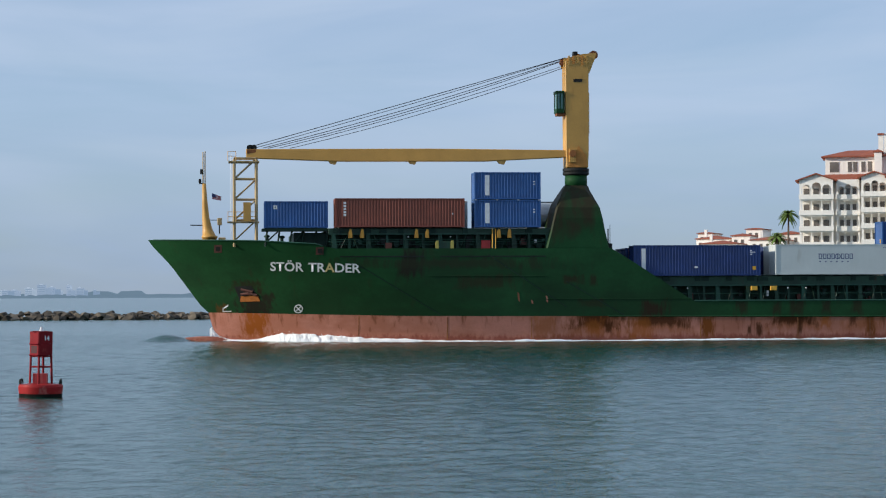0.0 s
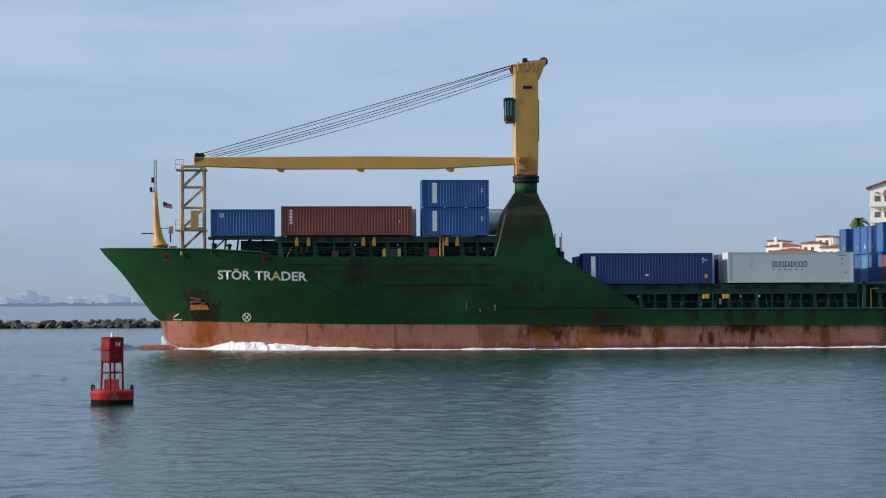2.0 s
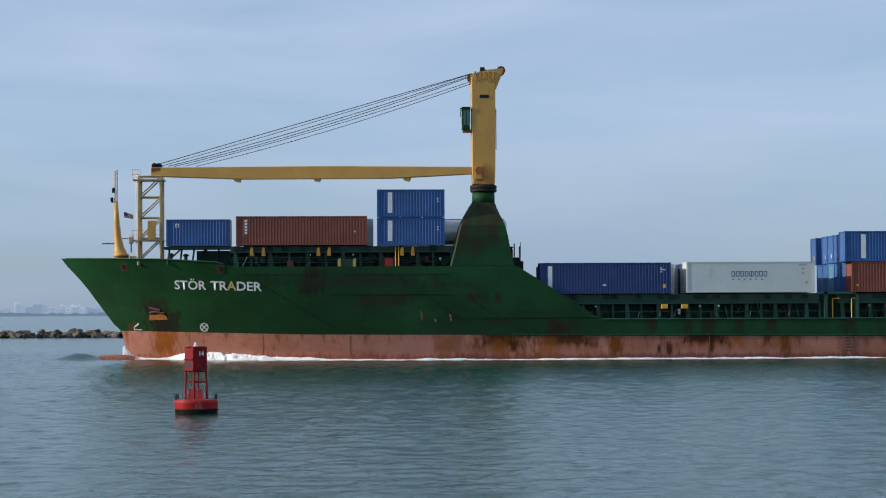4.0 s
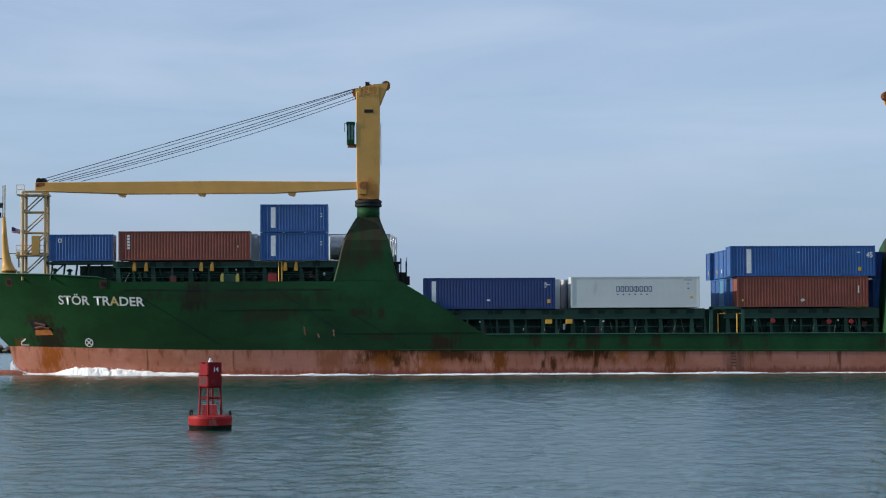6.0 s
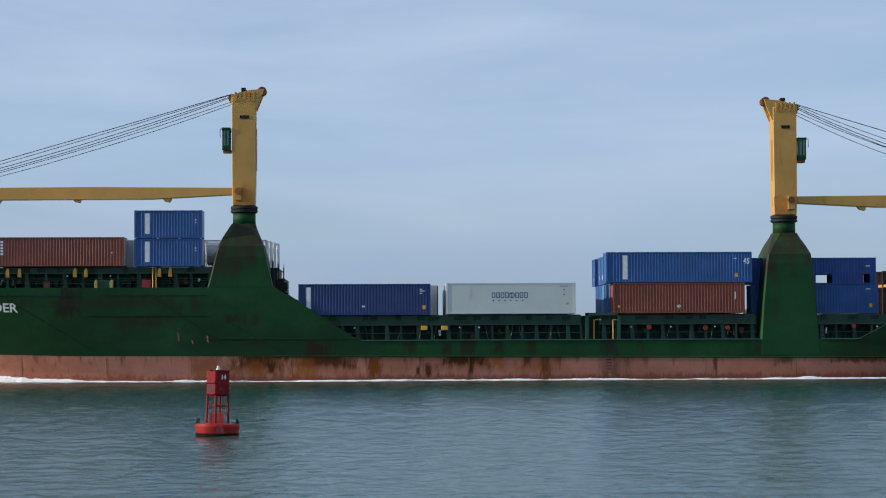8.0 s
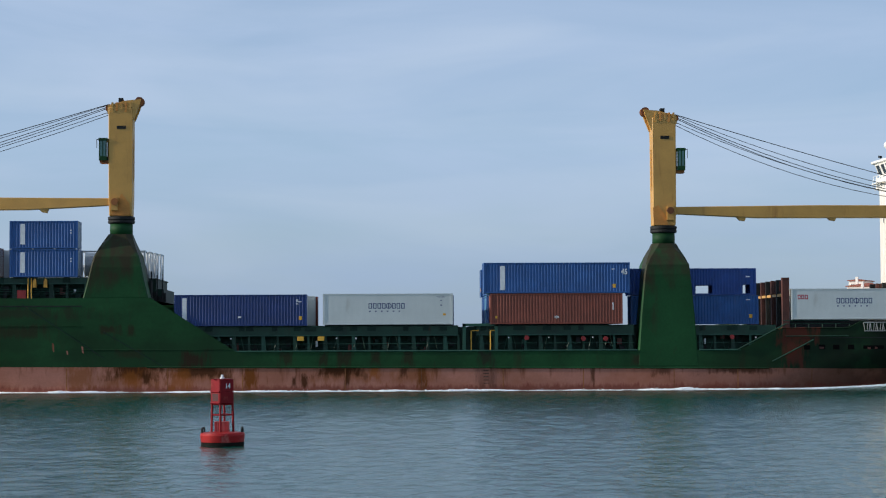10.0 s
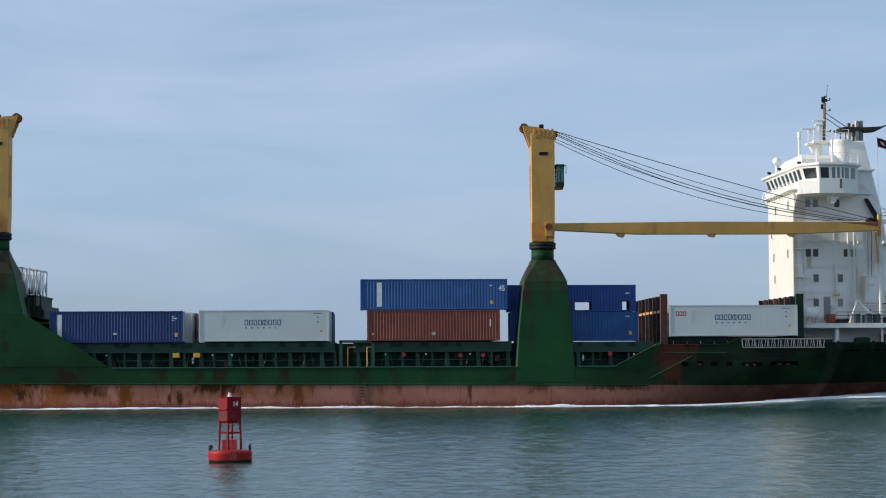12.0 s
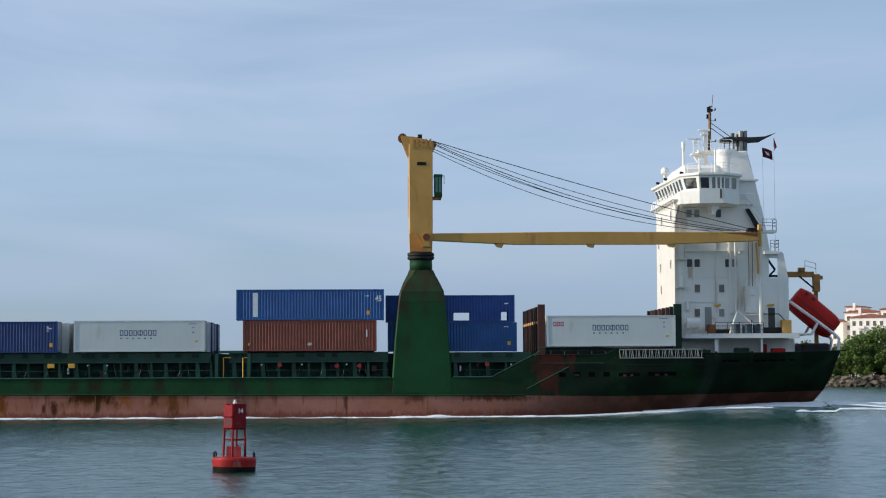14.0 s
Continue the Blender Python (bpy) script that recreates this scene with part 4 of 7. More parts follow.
def make_house():
    x0, y0, y1 = 112.1, HY, 7.0
    tower = boxes("deckhouse", M_WHITE, SHIP, (x0, 119.3, y0, y1, 4.9, 20.3), label="white deckhouse with small dark windows")
    # stepped after end: sloping casing above, open-sided stair wing below
    bm = bmesh.new()
    prism(bm, [(119.3, 15.6), (120.75, 15.6), (120.45, 17.5), (119.3, 20.2)], y0 + 0.02, y1)
    prism(bm, [(119.3, 4.9), (123.1, 4.9), (123.1, 13.15), (119.3, 13.15)], y0 + 0.01, y1)
    prism(bm, [(119.3, 13.15), (120.9, 13.15), (120.75, 15.6), (119.3, 15.6)], y0 + 0.01, y1)
    part("deckhouse_aft", bm, M_WHITE, tower)
    bm = bmesh.new()
    prism(bm, [(120.9, 13.15), (121.2, 13.15), (121.2, 15.62), (120.75, 15.62)], y0 + 0.01, y0 + 0.25)
    prism(bm, [(121.2, 15.0), (122.1, 15.0), (122.1, 15.62), (121.2, 15.62)], y0 + 0.01, y0 + 0.25)
    prism(bm, [(122.1, 13.15), (123.05, 13.15), (122.65, 15.4), (122.5, 15.62), (122.1, 15.62)], y0 + 0.01, y0 + 0.25)
    part("stair_wing", bm, M_WHITE, tower, "white wing wall with an open stair bay")
    rods("stair", M_DARK, tower, ((121.2, y0 + 0.5, 14.9), (121.9, y0 + 0.5, 13.9), 0.12), ((121.9, y0 + 0.5, 13.9), (121.3, y0 + 0.5, 13.3), 0.1), ((121.25, y0 + 0.4, 13.3), (122.1, y0 + 0.4, 13.3), 0.12))
    boxes("boat_deck", M_WHITE, SHIP, (112.2, 123.4, -8.2, 9.4, 7.25, 7.7), label="white boat deck edge")
    for x, w in ((115.35, 0.36), (119.75, 0.2)):
        boxes("deck_pillar", M_WHITE, SHIP, (x, x + w, -7.9, -7.65, 4.9, 7.25))
    # seams and ledges of the side plating
    for z in (10.77, 13.17, 15.68, 17.48):
        boxes("deck_ledge", M_WHITE, tower, (x0 - 0.03, 119.3, y0 - 0.09, y0 - 0.003, z, z + 0.07))
    for x, za, zb in ((116.0, 10.9, 17.4), (113.05, 10.8, 17.4), (119.0, 8.0, 17.4)):
        boxes("plate_seam", M_WHITE, tower, (x, x + 0.05, y0 - 0.04, y0 - 0.003, za, zb))
    pale = material("pale_window_glass", (0.22, 0.23, 0.22), 0.15, vary=0.2)
    for x, z, glass in ((113.5, 14.54, M_GLASS), (114.22, 14.54, M_GLASS), (117.2, 14.53, M_GLASS), (117.86, 14.53, pale), (114.22, 12.09, M_SHADE), (116.58, 12.08, M_SHADE), (114.2, 9.75, M_SHADE), (116.55, 9.74, pale), (113.5, 19.33, pale), (114.26, 19.33, pale), (116.35, 19.34, M_GLASS)):
        w = boxes("window", M_WHITE, tower, (x - 0.34, x + 0.34, y0 - 0.06, y0 - 0.002, z - 0.47, z + 0.47), bevel=0.02)
        boxes("pane", glass, w, (x - 0.25, x + 0.25, y0 - 0.08, y0 - 0.061, z - 0.37, z + 0.37))
    for y, z in ((3.8, 12.3), (4.2, 14.5), (-2.5, 14.6), (3.1, 19.2), (-2.9, 19.3), (5.2, 16.9), (-0.4, 9.9)):
        w = boxes("window", M_WHITE, tower, (x0 - 0.05, x0 - 0.002, y - 0.3, y + 0.3, z - 0.5, z + 0.5))
        boxes("pane", M_SHADE, w, (x0 - 0.07, x0 - 0.051, y - 0.2, y + 0.2, z - 0.4, z + 0.4))
    for x, z, h, m in ((115.25, 8.0, 2.3, pale), (121.38, 8.2, 2.0, M_GLASS)):
        door = boxes("door", M_WHITE, tower, (x - 0.44, x + 0.44, y0 - 0.06, y0 - 0.003, z - 0.1, z + h + 0.1), bevel=0.02)
        boxes("door_panel", m, door, (x - 0.33, x + 0.33, y0 - 0.08, y0 - 0.061, z, z + h))
    # lockers, landings and lamps hung on the side
    for x, z, w, h in ((112.45, 15.0, 0.4, 1.0), (112.45, 12.3, 0.4, 1.1), (113.1, 10.0, 0.4, 0.9), (115.6, 9.2, 0.2, 0.3), (117.3, 9.7, 0.35, 0.2), (120.55, 9.3, 0.3, 0.6)):
        boxes("wall_box", M_WHITE, tower, (x, x + w, y0 - 0.45, y0 - 0.003, z, z + h), bevel=0.03)
    for z in (15.0, 12.3):
        boxes("landing", M_WHITE, tower, (112.2, 113.2, y0 - 0.8, y0 - 0.003, z - 0.14, z - 0.02))
    for x, z in ((116.15, 10.42), (121.3, 10.42)):
        boxes("deck_light", M_PRINT_Y, tower, (x - 0.33, x + 0.33, y0 - 0.3, y0 - 0.01, z, z + 0.17), bevel=0.03)
    for x, z in ((115.4, 9.9), (118.9, 9.6)):
        boxes("notice_board", M_PRINT_R, tower, (x + 0.5, x + 0.62, y0 - 0.05, y0 - 0.012, z - 1.0, z - 0.55))
    for x in (113.35, 114.7, 116.7, 118.3):
        rods("bracket_lamp", M_WHITE, tower, ((x, y0 - 0.02, 15.55), (x, y0 - 0.4, 15.55), 0.05), ((x, y0 - 0.4, 15.65), (x, y0 - 0.4, 15.42), 0.09))
    # inclined ladder up the sloping casing
    bm = bmesh.new()
    prism(bm, [(118.95, 19.75), (119.25, 19.75), (120.55, 17.6), (120.1, 17.6)], y0 - 0.7, y0 - 0.06)
    part("stair_flight", bm, M_DARK, tower, "dark inclined ladder")
    rods("stair_rail", M_TANK, tower, ((118.6, y0 - 0.72, 21.2), (121.0, y0 - 0.72, 18.4), 0.03), ((118.9, y0 - 0.72, 20.3), (120.8, y0 - 0.72, 17.9), 0.03))
    # bridge: wing bulwark, raked window band, overhanging roof
    cx, cy = 115.5, 1.1
    wall = [(112.35, 9.4), (112.4, -6.2), (114.15, -7.4), (116.5, -7.4), (118.35, -5.6), (118.35, 7.6), (116.5, 9.6), (113.4, 10.6)]
    sill = [(112.75, 9.2), (112.95, -5.95), (114.2, -7.32), (116.5, -7.32), (118.25, -5.55), (118.25, 7.5), (116.5, 9.4), (113.5, 10.2)]
    head = [(112.3, 9.5), (112.6, -5.85), (114.1, -7.4), (116.5, -7.4), (118.3, -5.6), (118.3, 7.6), (116.5, 9.6), (113.3, 10.6)]
    roof = [(112.0, 9.9), (112.45, -5.9), (114.05, -7.65), (116.65, -7.65), (118.6, -5.75), (118.6, 7.9), (116.6, 9.9), (113.2, 11.2)]

    def storey(name, mat, parent, low, high, z0, z1, label="", closed=True):
        bm = bmesh.new()
        a = [bm.verts.new((x, y, z0)) for x, y in low]
        b = [bm.verts.new((x, y, z1)) for x, y in high]
        for i in range(8):
            bm.faces.new((a[i], a[(i + 1) % 8], b[(i + 1) % 8], b[i]))
        if closed:
            bm.faces.new(a[::-1])
            bm.faces.new(b)
        return part(name, bm, mat, parent, label)

    bridge = storey("bridge", M_WHITE, SHIP, wall, wall, 20.15, 21.36, "white navigation bridge with raked windows")
    storey("bridge_floor", M_WHITE, bridge, [(x + 0.35 * (cx - x) / 3.2, y + 0.5 * (cy - y) / 8) for x, y in wall], wall, 19.95, 20.145)
    storey("bridge_front", M_WHITE, bridge, sill, sill, 21.355, 21.48)
    storey("bridge_glass", M_GLASS, bridge, sill, head, 21.47, 22.76)
    storey("bridge_roof", M_WHITE, bridge, head, roof, 22.72, 22.86)
    storey("roof_edge", M_WHITE, bridge, roof, roof, 22.865, 23.08)

    def band(name, i, u0, u1, v0, v1, proud, mat, parent):
        """A strip of the raked band: along side i from u0 to u1, between heights v0 and v1."""
        j = (i + 1) % 8
        d = Vector((sill[j][0] - sill[i][0], sill[j][1] - sill[i][1]))
        out = Vector((d.y, -d.x)).normalized()
        if out.dot(Vector(((sill[i][0] + sill[j][0]) / 2 - cx, (sill[i][1] + sill[j][1]) / 2 - cy))) < 0:
            out = -out
        bm = bmesh.new()
        vs = []
        for o in (-0.03, proud):
            for u, v in ((u0, v0), (u1, v0), (u1, v1), (u0, v1)):
                p = Vector(sill[i]).lerp(Vector(sill[j]), u).lerp(Vector(head[i]).lerp(Vector(head[j]), u), v) + out * o
                vs.append(bm.verts.new((p.x, p.y, 21.47 + 1.27 * v)))
        for f in ((0, 1, 2, 3), (4, 5, 6, 7), (0, 1, 5, 4), (1, 2, 6, 5), (2, 3, 7, 6), (3, 0, 4, 7)):
            bm.faces.new([vs[k] for k in f])
        return part(name, bm, mat, parent)

    # (side, solid stretches between the panes)
    solid = {0: [(k / 9 - 0.018, k / 9 + 0.018) for k in range(1, 9)] + [(0.0, 0.012), (0.985, 1.0)], 1: [(0.0, 0.14), (0.86, 1.0)], 2: [(0.0, 0.05), (0.40, 0.52), (0.66, 0.74), (0.84, 0.92)], 3: [(0.0, 0.06), (0.36, 0.5), (0.82, 1.0)]}
    for i, spans in solid.items():
        for u0, u1 in spans:
            band("mullion", i, u0, u1, 0.0, 1.0, 0.035, M_WHITE, bridge)
        band("window_sill", i, 0.0, 1.0, 0.0, 0.1, 0.03, M_WHITE, bridge)
        band("window_head", i, 0.0, 1.0, 0.9, 1.0, 0.03, M_WHITE, bridge)
    for i, u0, u1 in ((2, 0.52, 0.66), (2, 0.74, 0.84), (2, 0.92, 1.0), (3, 0.06, 0.36), (3, 0.5, 0.82)):
        band("pane", i, u0 + 0.01, u1 - 0.01, 0.12, 0.88, 0.012, pale, bridge)
    # walkway under the front windows, on brackets
    boxes("front_walkway", M_WHITE, bridge, (111.75, 112.34, -5.6, 8.8, 20.62, 20.7))
    for k in range(12):
        y = -5.4 + 1.27 * k
        rods("walkway_post", M_WHITE, bridge, ((111.8, y, 20.7), (111.95, y, 21.45), 0.03), ((112.1, y, 20.0), (111.8, y, 20.65), 0.035), seg=4)
    rods("walkway_rail", M_WHITE, bridge, ((111.95, -5.4, 21.45), (111.95, 8.6, 21.45), 0.03), seg=4)
    # gussets that carry the wing
    for outline, ya, yb in (([(112.1, 20.0), (112.1, 18.7), (112.45, 20.0)], -5.5, -5.0), ([(115.3, 19.98), (115.5, 19.2), (115.75, 19.2), (116.2, 19.98)], -6.8, -5.0)):
        bm = bmesh.new()
        prism(bm, outline, ya, yb)
        part("wing_bracket", bm, M_WHITE, bridge)
    bm = bmesh.new()
    prism(bm, [(112.12, 20.0), (112.3, 20.0), (112.3, 18.9), (112.12, 18.6)], 0, 0, [-6.8, -6.8, -5.05, -5.05], [-6.6, -6.6, -5.0, -5.0])
    part("wing_bracket", bm, M_WHITE, bridge)
    boxes("wing_locker", M_SHADE, bridge, (116.1, 116.3, -7.5, -7.41, 20.6, 21.5))
    boxes("deck_step", M_WHITE, bridge, (118.4, 119.9, -5.2, 5.0, 20.15, 21.3), bevel=0.05)
    # funnel: round front, tapered casing, ledge
    bm = bmesh.new()
    prism(bm, [(117.6, 20.0), (121.1, 20.0), (121.0, 20.6), (120.45, 22.9), (119.75, 25.7), (117.6, 25.7)], -2.4, 3.2)
    funnel = part("funnel", bm, M_WHITE, SHIP, "white tapered funnel casing", bevel=0.1)
    bm = bmesh.new()
    prism(bm, [(119.4, 15.7), (121.9, 15.7), (121.08, 20.3), (119.4, 20.3)], -2.38, 3.2)
    part("casing_foot", bm, M_WHITE, funnel)
    bm = bmesh.new()
    lathe(bm, [(0.95, 22.9), (0.95, 25.2), (1.1, 25.6), (1.1, 25.85)], 117.75, -1.5, 28)
    part("funnel_front", bm, M_WHITE, funnel, smooth=False)
    boxes("funnel_ledge", M_WHITE, funnel, (117.9, 120.75, -2.7, 3.4, 22.72, 22.9))
    for dx, dy, r, h in ((118.5, -1.4, 0.2, 27.55), (119.05, -1.0, 0.2, 27.5), (119.3, -1.5, 0.24, 27.75), (119.75, -1.2, 0.24, 27.8), (119.55, -0.5, 0.24, 27.7)):
        bm = bmesh.new()
        rod(bm, (dx, dy, 25.6), (dx, dy, h), r, seg=14)
        part("exhaust_pipe", bm, M_PIPE, funnel, "sooty steel exhaust pipe")
    bm = bmesh.new()
    prism(bm, [(117.45, 26.85), (118.0, 26.75), (120.3, 26.78), (121.4, 26.85), (122.75, 27.55), (121.6, 27.18), (120.3, 27.1), (118.0, 27.12), (117.45, 27.05)], -1.95, 0.6)
    part("smoke_deflector", bm, M_RUBBER, funnel, "black smoke deflector")
    rods("deflector_leg", M_DARK, funnel, ((117.6, -1.8, 25.8), (117.6, -1.8, 26.8), 0.04), ((118.1, -1.8, 25.7), (118.1, -1.8, 26.8), 0.04))
    # roof house, poles, radar mast
    roof_house = boxes("roof_house", M_WHITE, SHIP, (113.1, 117.2, -2.6, 6.2, 23.09, 24.35), label="white rounded bridge roof house", bevel=0.45)
    mast = boxes("signal_mast", M_WHITE, SHIP, (116.05, 116.4, 0.9, 1.25, 23.1, 28.0), label="white signal mast with radar scanners")
    boxes("mast_platform", M_WHITE, mast, (115.3, 117.9, 0.0, 2.4, 25.75, 26.0), bevel=0.05)
    boxes("mast_platform", M_WHITE, mast, (114.75, 115.5, 0.4, 1.8, 25.6, 25.8), bevel=0.04)
    bm = bmesh.new()
    prism(bm, [(115.4, 24.9), (115.6, 24.9), (116.1, 25.75), (115.0, 25.6)], 0.8, 1.4)
    part("platform_bracket", bm, M_WHITE, mast)
    boxes("upper_platform", M_WHITE, mast, (115.75, 116.5, 0.6, 1.6, 27.62, 27.72))
    boxes("radar_scanner", M_WHITE, mast, (115.5, 116.75, 0.95, 1.15, 28.0, 28.22), bevel=0.04)
    boxes("radar_scanner", M_TANK, mast, (114.35, 115.8, 0.95, 1.12, 27.18, 27.32), bevel=0.03)
    boxes("radar_gearbox", M_WHITE, mast, (114.95, 115.35, 0.85, 1.25, 26.85, 27.17), bevel=0.04)
    rods("radar_stand", M_WHITE, mast, ((114.95, 0.8, 25.8), (115.05, 1.0, 26.9), 0.05), ((115.45, 0.8, 25.8), (115.25, 1.0, 26.9), 0.05), ((114.98, 0.85, 26.3), (115.4, 0.85, 26.3), 0.04), ((114.98, 0.85, 26.6), (115.36, 0.85, 26.6), 0.04))
    worn = material("weathered_mast", (0.30, 0.17, 0.09), 0.7, vary=0.5, scale=1.5, stain=(0.06, 0.045, 0.04), amount=0.9, streak=(1.5, 1.5, 0.5), edge=0.46)
    rods("mast_pole", worn, mast, ((116.65, 1.2, 26.0), (116.72, 1.2, 29.9), 0.16), ((116.72, 1.2, 29.9), (116.75, 1.2, 30.6), 0.1), ((116.95, 1.2, 30.4), (117.05, 1.2, 31.7), 0.035), ((116.75, 1.2, 30.5), (117.0, 1.2, 30.6), 0.06), seg=8)
    boxes("mast_lamp", M_DARK, mast, (116.4, 116.62, 1.1, 1.3, 29.3, 29.75), (116.45, 116.7, 1.05, 1.3, 29.95, 30.5), (116.85, 117.0, 1.05, 1.3, 30.0, 30.3))
    for z in (27.0, 29.1, 30.15):
        rods("yard_arm", M_DARK, mast, ((116.75, 1.2, z), (117.3, 1.2, z), 0.035), ((117.28, 1.2, z), (117.28, 1.2, z + 0.22), 0.07))
    rods("stay", M_WIRE, mast, ((116.8, 1.2, 28.9), (118.7, -1.0, 27.0), 0.04), ((116.8, 1.2, 28.4), (118.4, -1.0, 26.7), 0.04))
    bm = bmesh.new()
    rod(bm, (113.75, -0.6, 23.1), (113.75, -0.6, 26.3), 0.14, seg=10)
    rod(bm, (113.75, -0.6, 26.2), (113.75, -0.6, 26.75), 0.19, seg=12)
    part("aerial_post", bm, M_WHITE, mast)
    rods("aerial_post", M_WHITE, mast, ((114.95, -2.9, 23.1), (114.95, -2.9, 24.9), 0.1), ((116.5, -2.9, 23.1), (116.5, -2.9, 25.8), 0.11))
    bm = bmesh.new()
    bmesh.ops.create_uvsphere(bm, u_segments=16, v_segments=10, radius=0.42, matrix=pose(112.95, 6.6, 24.55))
    rod(bm, (112.95, 6.6, 23.1), (112.95, 6.6, 24.2), 0.14, seg=8)
    part("satellite_dome", bm, M_WHITE, mast, smooth=True)
    for x, y in ((112.5, 3.0), (113.1, -3.5), (112.4, 7.6)):
        rods("searchlight", M_DARK, mast, ((x, y, 23.08), (x, y, 23.4), 0.05), ((x - 0.2, y, 23.45), (x + 0.15, y, 23.4), 0.13))

    def railing(parent, pts, h=1.05, mat=M_WHITE):
        lines = []
        for a, b in zip(pts, pts[1:]):
            a, b = Vector(a), Vector(b)
            for k in (0.4, 0.72, h):
                lines.append((a + Vector((0, 0, k)), b + Vector((0, 0, k)), 0.022))
            k = max(1, round((b - a).length / 1.3))
            for i in range(k + 1):
                p = a.lerp(b, i / k)
                lines.append((p, p + Vector((0, 0, h)), 0.025))
        return rods("railing", mat, parent, *lines, seg=4)
    railing(SHIP, [(115.4, -8.1, 7.7), (120.0, -8.1, 7.7)], mat=M_DARK)
    railing(funnel, [(117.0, -2.3, 25.85), (118.3, -2.3, 25.75)])
    railing(mast, [(115.35, 0.05, 26.0), (117.8, 0.05, 26.0)])
    railing(bridge, [(113.2, -6.4, 23.08), (114.2, -7.3, 23.08), (116.5, -7.3, 23.08), (118.3, -5.6, 23.08)], 0.95)
    railing(tower, [(118.4, -5.4, 20.3), (119.0, -5.3, 20.3)], 1.0, M_TANK)
    for px0, px1, pz in ((119.9, 121.9, 17.7), (120.7, 122.1, 15.65)):
        boxes("stair_landing", M_WHITE, tower, (px0, px1, -5.6, -3.6, pz - 0.25, pz))
        railing(tower, [(px0 + 0.6, -5.55, pz), (px1 - 0.03, -5.55, pz), (px1 - 0.03, -3.7, pz)], mat=M_DARK)
    # pipes, ladders, cables and air intake on the side of the house
    for px, za, zb, r in ((115.9, 7.7, 10.4, 0.05), (117.36, 7.7, 17.0, 0.08), (117.92, 8.6, 17.3, 0.11), (118.3, 10.4, 14.0, 0.05), (112.9, 8.2, 15.6, 0.04), (122.7, 7.7, 12.6, 0.05), (116.0, 10.8, 15.6, 0.06)):
        rods("wall_pipe", M_WHITE, tower, ((px, HY - 0.2, za), (px, HY - 0.2, zb), r))
    rods("hoist_cable", M_DARK, tower, ((119.05, -6.0, 12.1), (119.0, -6.4, 17.2), 0.03), ((119.4, -6.0, 12.1), (119.35, -6.4, 17.2), 0.03), seg=4)
    trunk = boxes("air_trunk", M_WHITE, tower, (118.72, 119.9, HY - 1.1, HY - 0.005, 9.85, 12.2), label="white air intake trunk", bevel=0.06)
    boxes("trunk_lip", M_WHITE, trunk, (118.64, 119.98, HY - 1.16, HY - 0.3, 9.72, 9.86))
    boxes("trunk_lip", M_WHITE, trunk, (118.66, 119.7, HY - 1.14, HY - 0.4, 12.2, 12.28))
    boxes("trunk_plate", M_TANK, trunk, (119.15, 119.6, HY - 1.125, HY - 1.101, 11.3, 11.45))
    bm = bmesh.new()
    rod(bm, (113.0, HY - 1.0, 8.75), (114.2, HY - 1.0, 8.75), 0.5, seg=18)
    rod(bm, (113.3, HY - 1.0, 8.3), (113.3, HY - 1.0, 7.7), 0.1, seg=6)
    rod(bm, (113.95, HY - 1.0, 8.3), (113.95, HY - 1.0, 7.7), 0.1, seg=6)
    part("air_receiver", bm, M_WHITE, SHIP, "white horizontal air receiver")
    boxes("winch_box", M_RUSTY, SHIP, (115.0, 115.7, -6.6, -5.6, 7.71, 8.6), bevel=0.04)
    boxes("winch_box", M_DARK, SHIP, (115.8, 117.2, -6.4, -5.5, 7.71, 8.1), bevel=0.05)
    boxes("winch_box", M_DARK, SHIP, (120.1, 122.3, -6.2, -5.3, 7.71, 8.3), bevel=0.05)
    boxes("rope_stowage", M_YELLOW, SHIP, (122.1, 123.0, -6.6, -5.6, 7.71, 9.0), label="ochre rope stowage rack", bevel=0.06)
    rods("pipe_bend", M_DARK, SHIP, ((120.5, -5.6, 9.6), (122.0, -5.6, 9.6), 0.05), ((122.0, -5.6, 9.6), (122.7, -5.6, 8.8), 0.05), ((122.7, -5.6, 8.8), (122.7, -5.6, 7.7), 0.05))
    railing(SHIP, [(98.3, -9.9, 5.7), (104.7, -9.9, 5.7)], 0.4, M_RAIL)
    # jib rest post and davit on the boat deck
    post = rods("jib_rest_post", M_WHITE, SHIP, ((119.98, -7.0, 7.7), (119.98, -7.0, 16.6), 0.17), label="white jib rest post")
    rods("rest_head", M_YELLOW, post, ((119.9, -7.2, 16.0), (119.9, -7.2, 18.1), 0.2), ((119.75, -7.05, 13.4), (119.6, -7.05, 16.4), 0.1))
    rods("davit_frame", M_WHITE, SHIP, ((117.0, -6.8, 7.7), (117.75, -6.8, 9.9), 0.11), ((117.75, -6.8, 9.9), (119.2, -6.8, 8.6), 0.09), ((118.4, -6.8, 9.5), (119.9, -6.8, 9.5), 0.05))
    for x, w in ((117.5, 0.95), (118.6, 1.05), (119.5, 0.8)):
        bm = bmesh.new()
        rod(bm, (x, -7.2, 7.71), (x, -7.2, 8.6), w * 0.45, seg=14)
        part("deck_drum", bm, M_DRUM, SHIP, "dark blue-grey deck drum")
    boxes("deckhouse_lower", M_WHITE, SHIP, (113.0, 123.6, -4.95, 8.0, 4.9, 7.2), label="white lower deckhouse in the shade of the boat deck")
    for x, z, m in ((113.9, 5.6, M_SHADE), (114.5, 5.6, M_SHADE)):
        boxes("lower_opening", m, SHIP, (x, x + 0.42, -5.02, -4.953, z, z + 0.7))
    bm = bmesh.new()
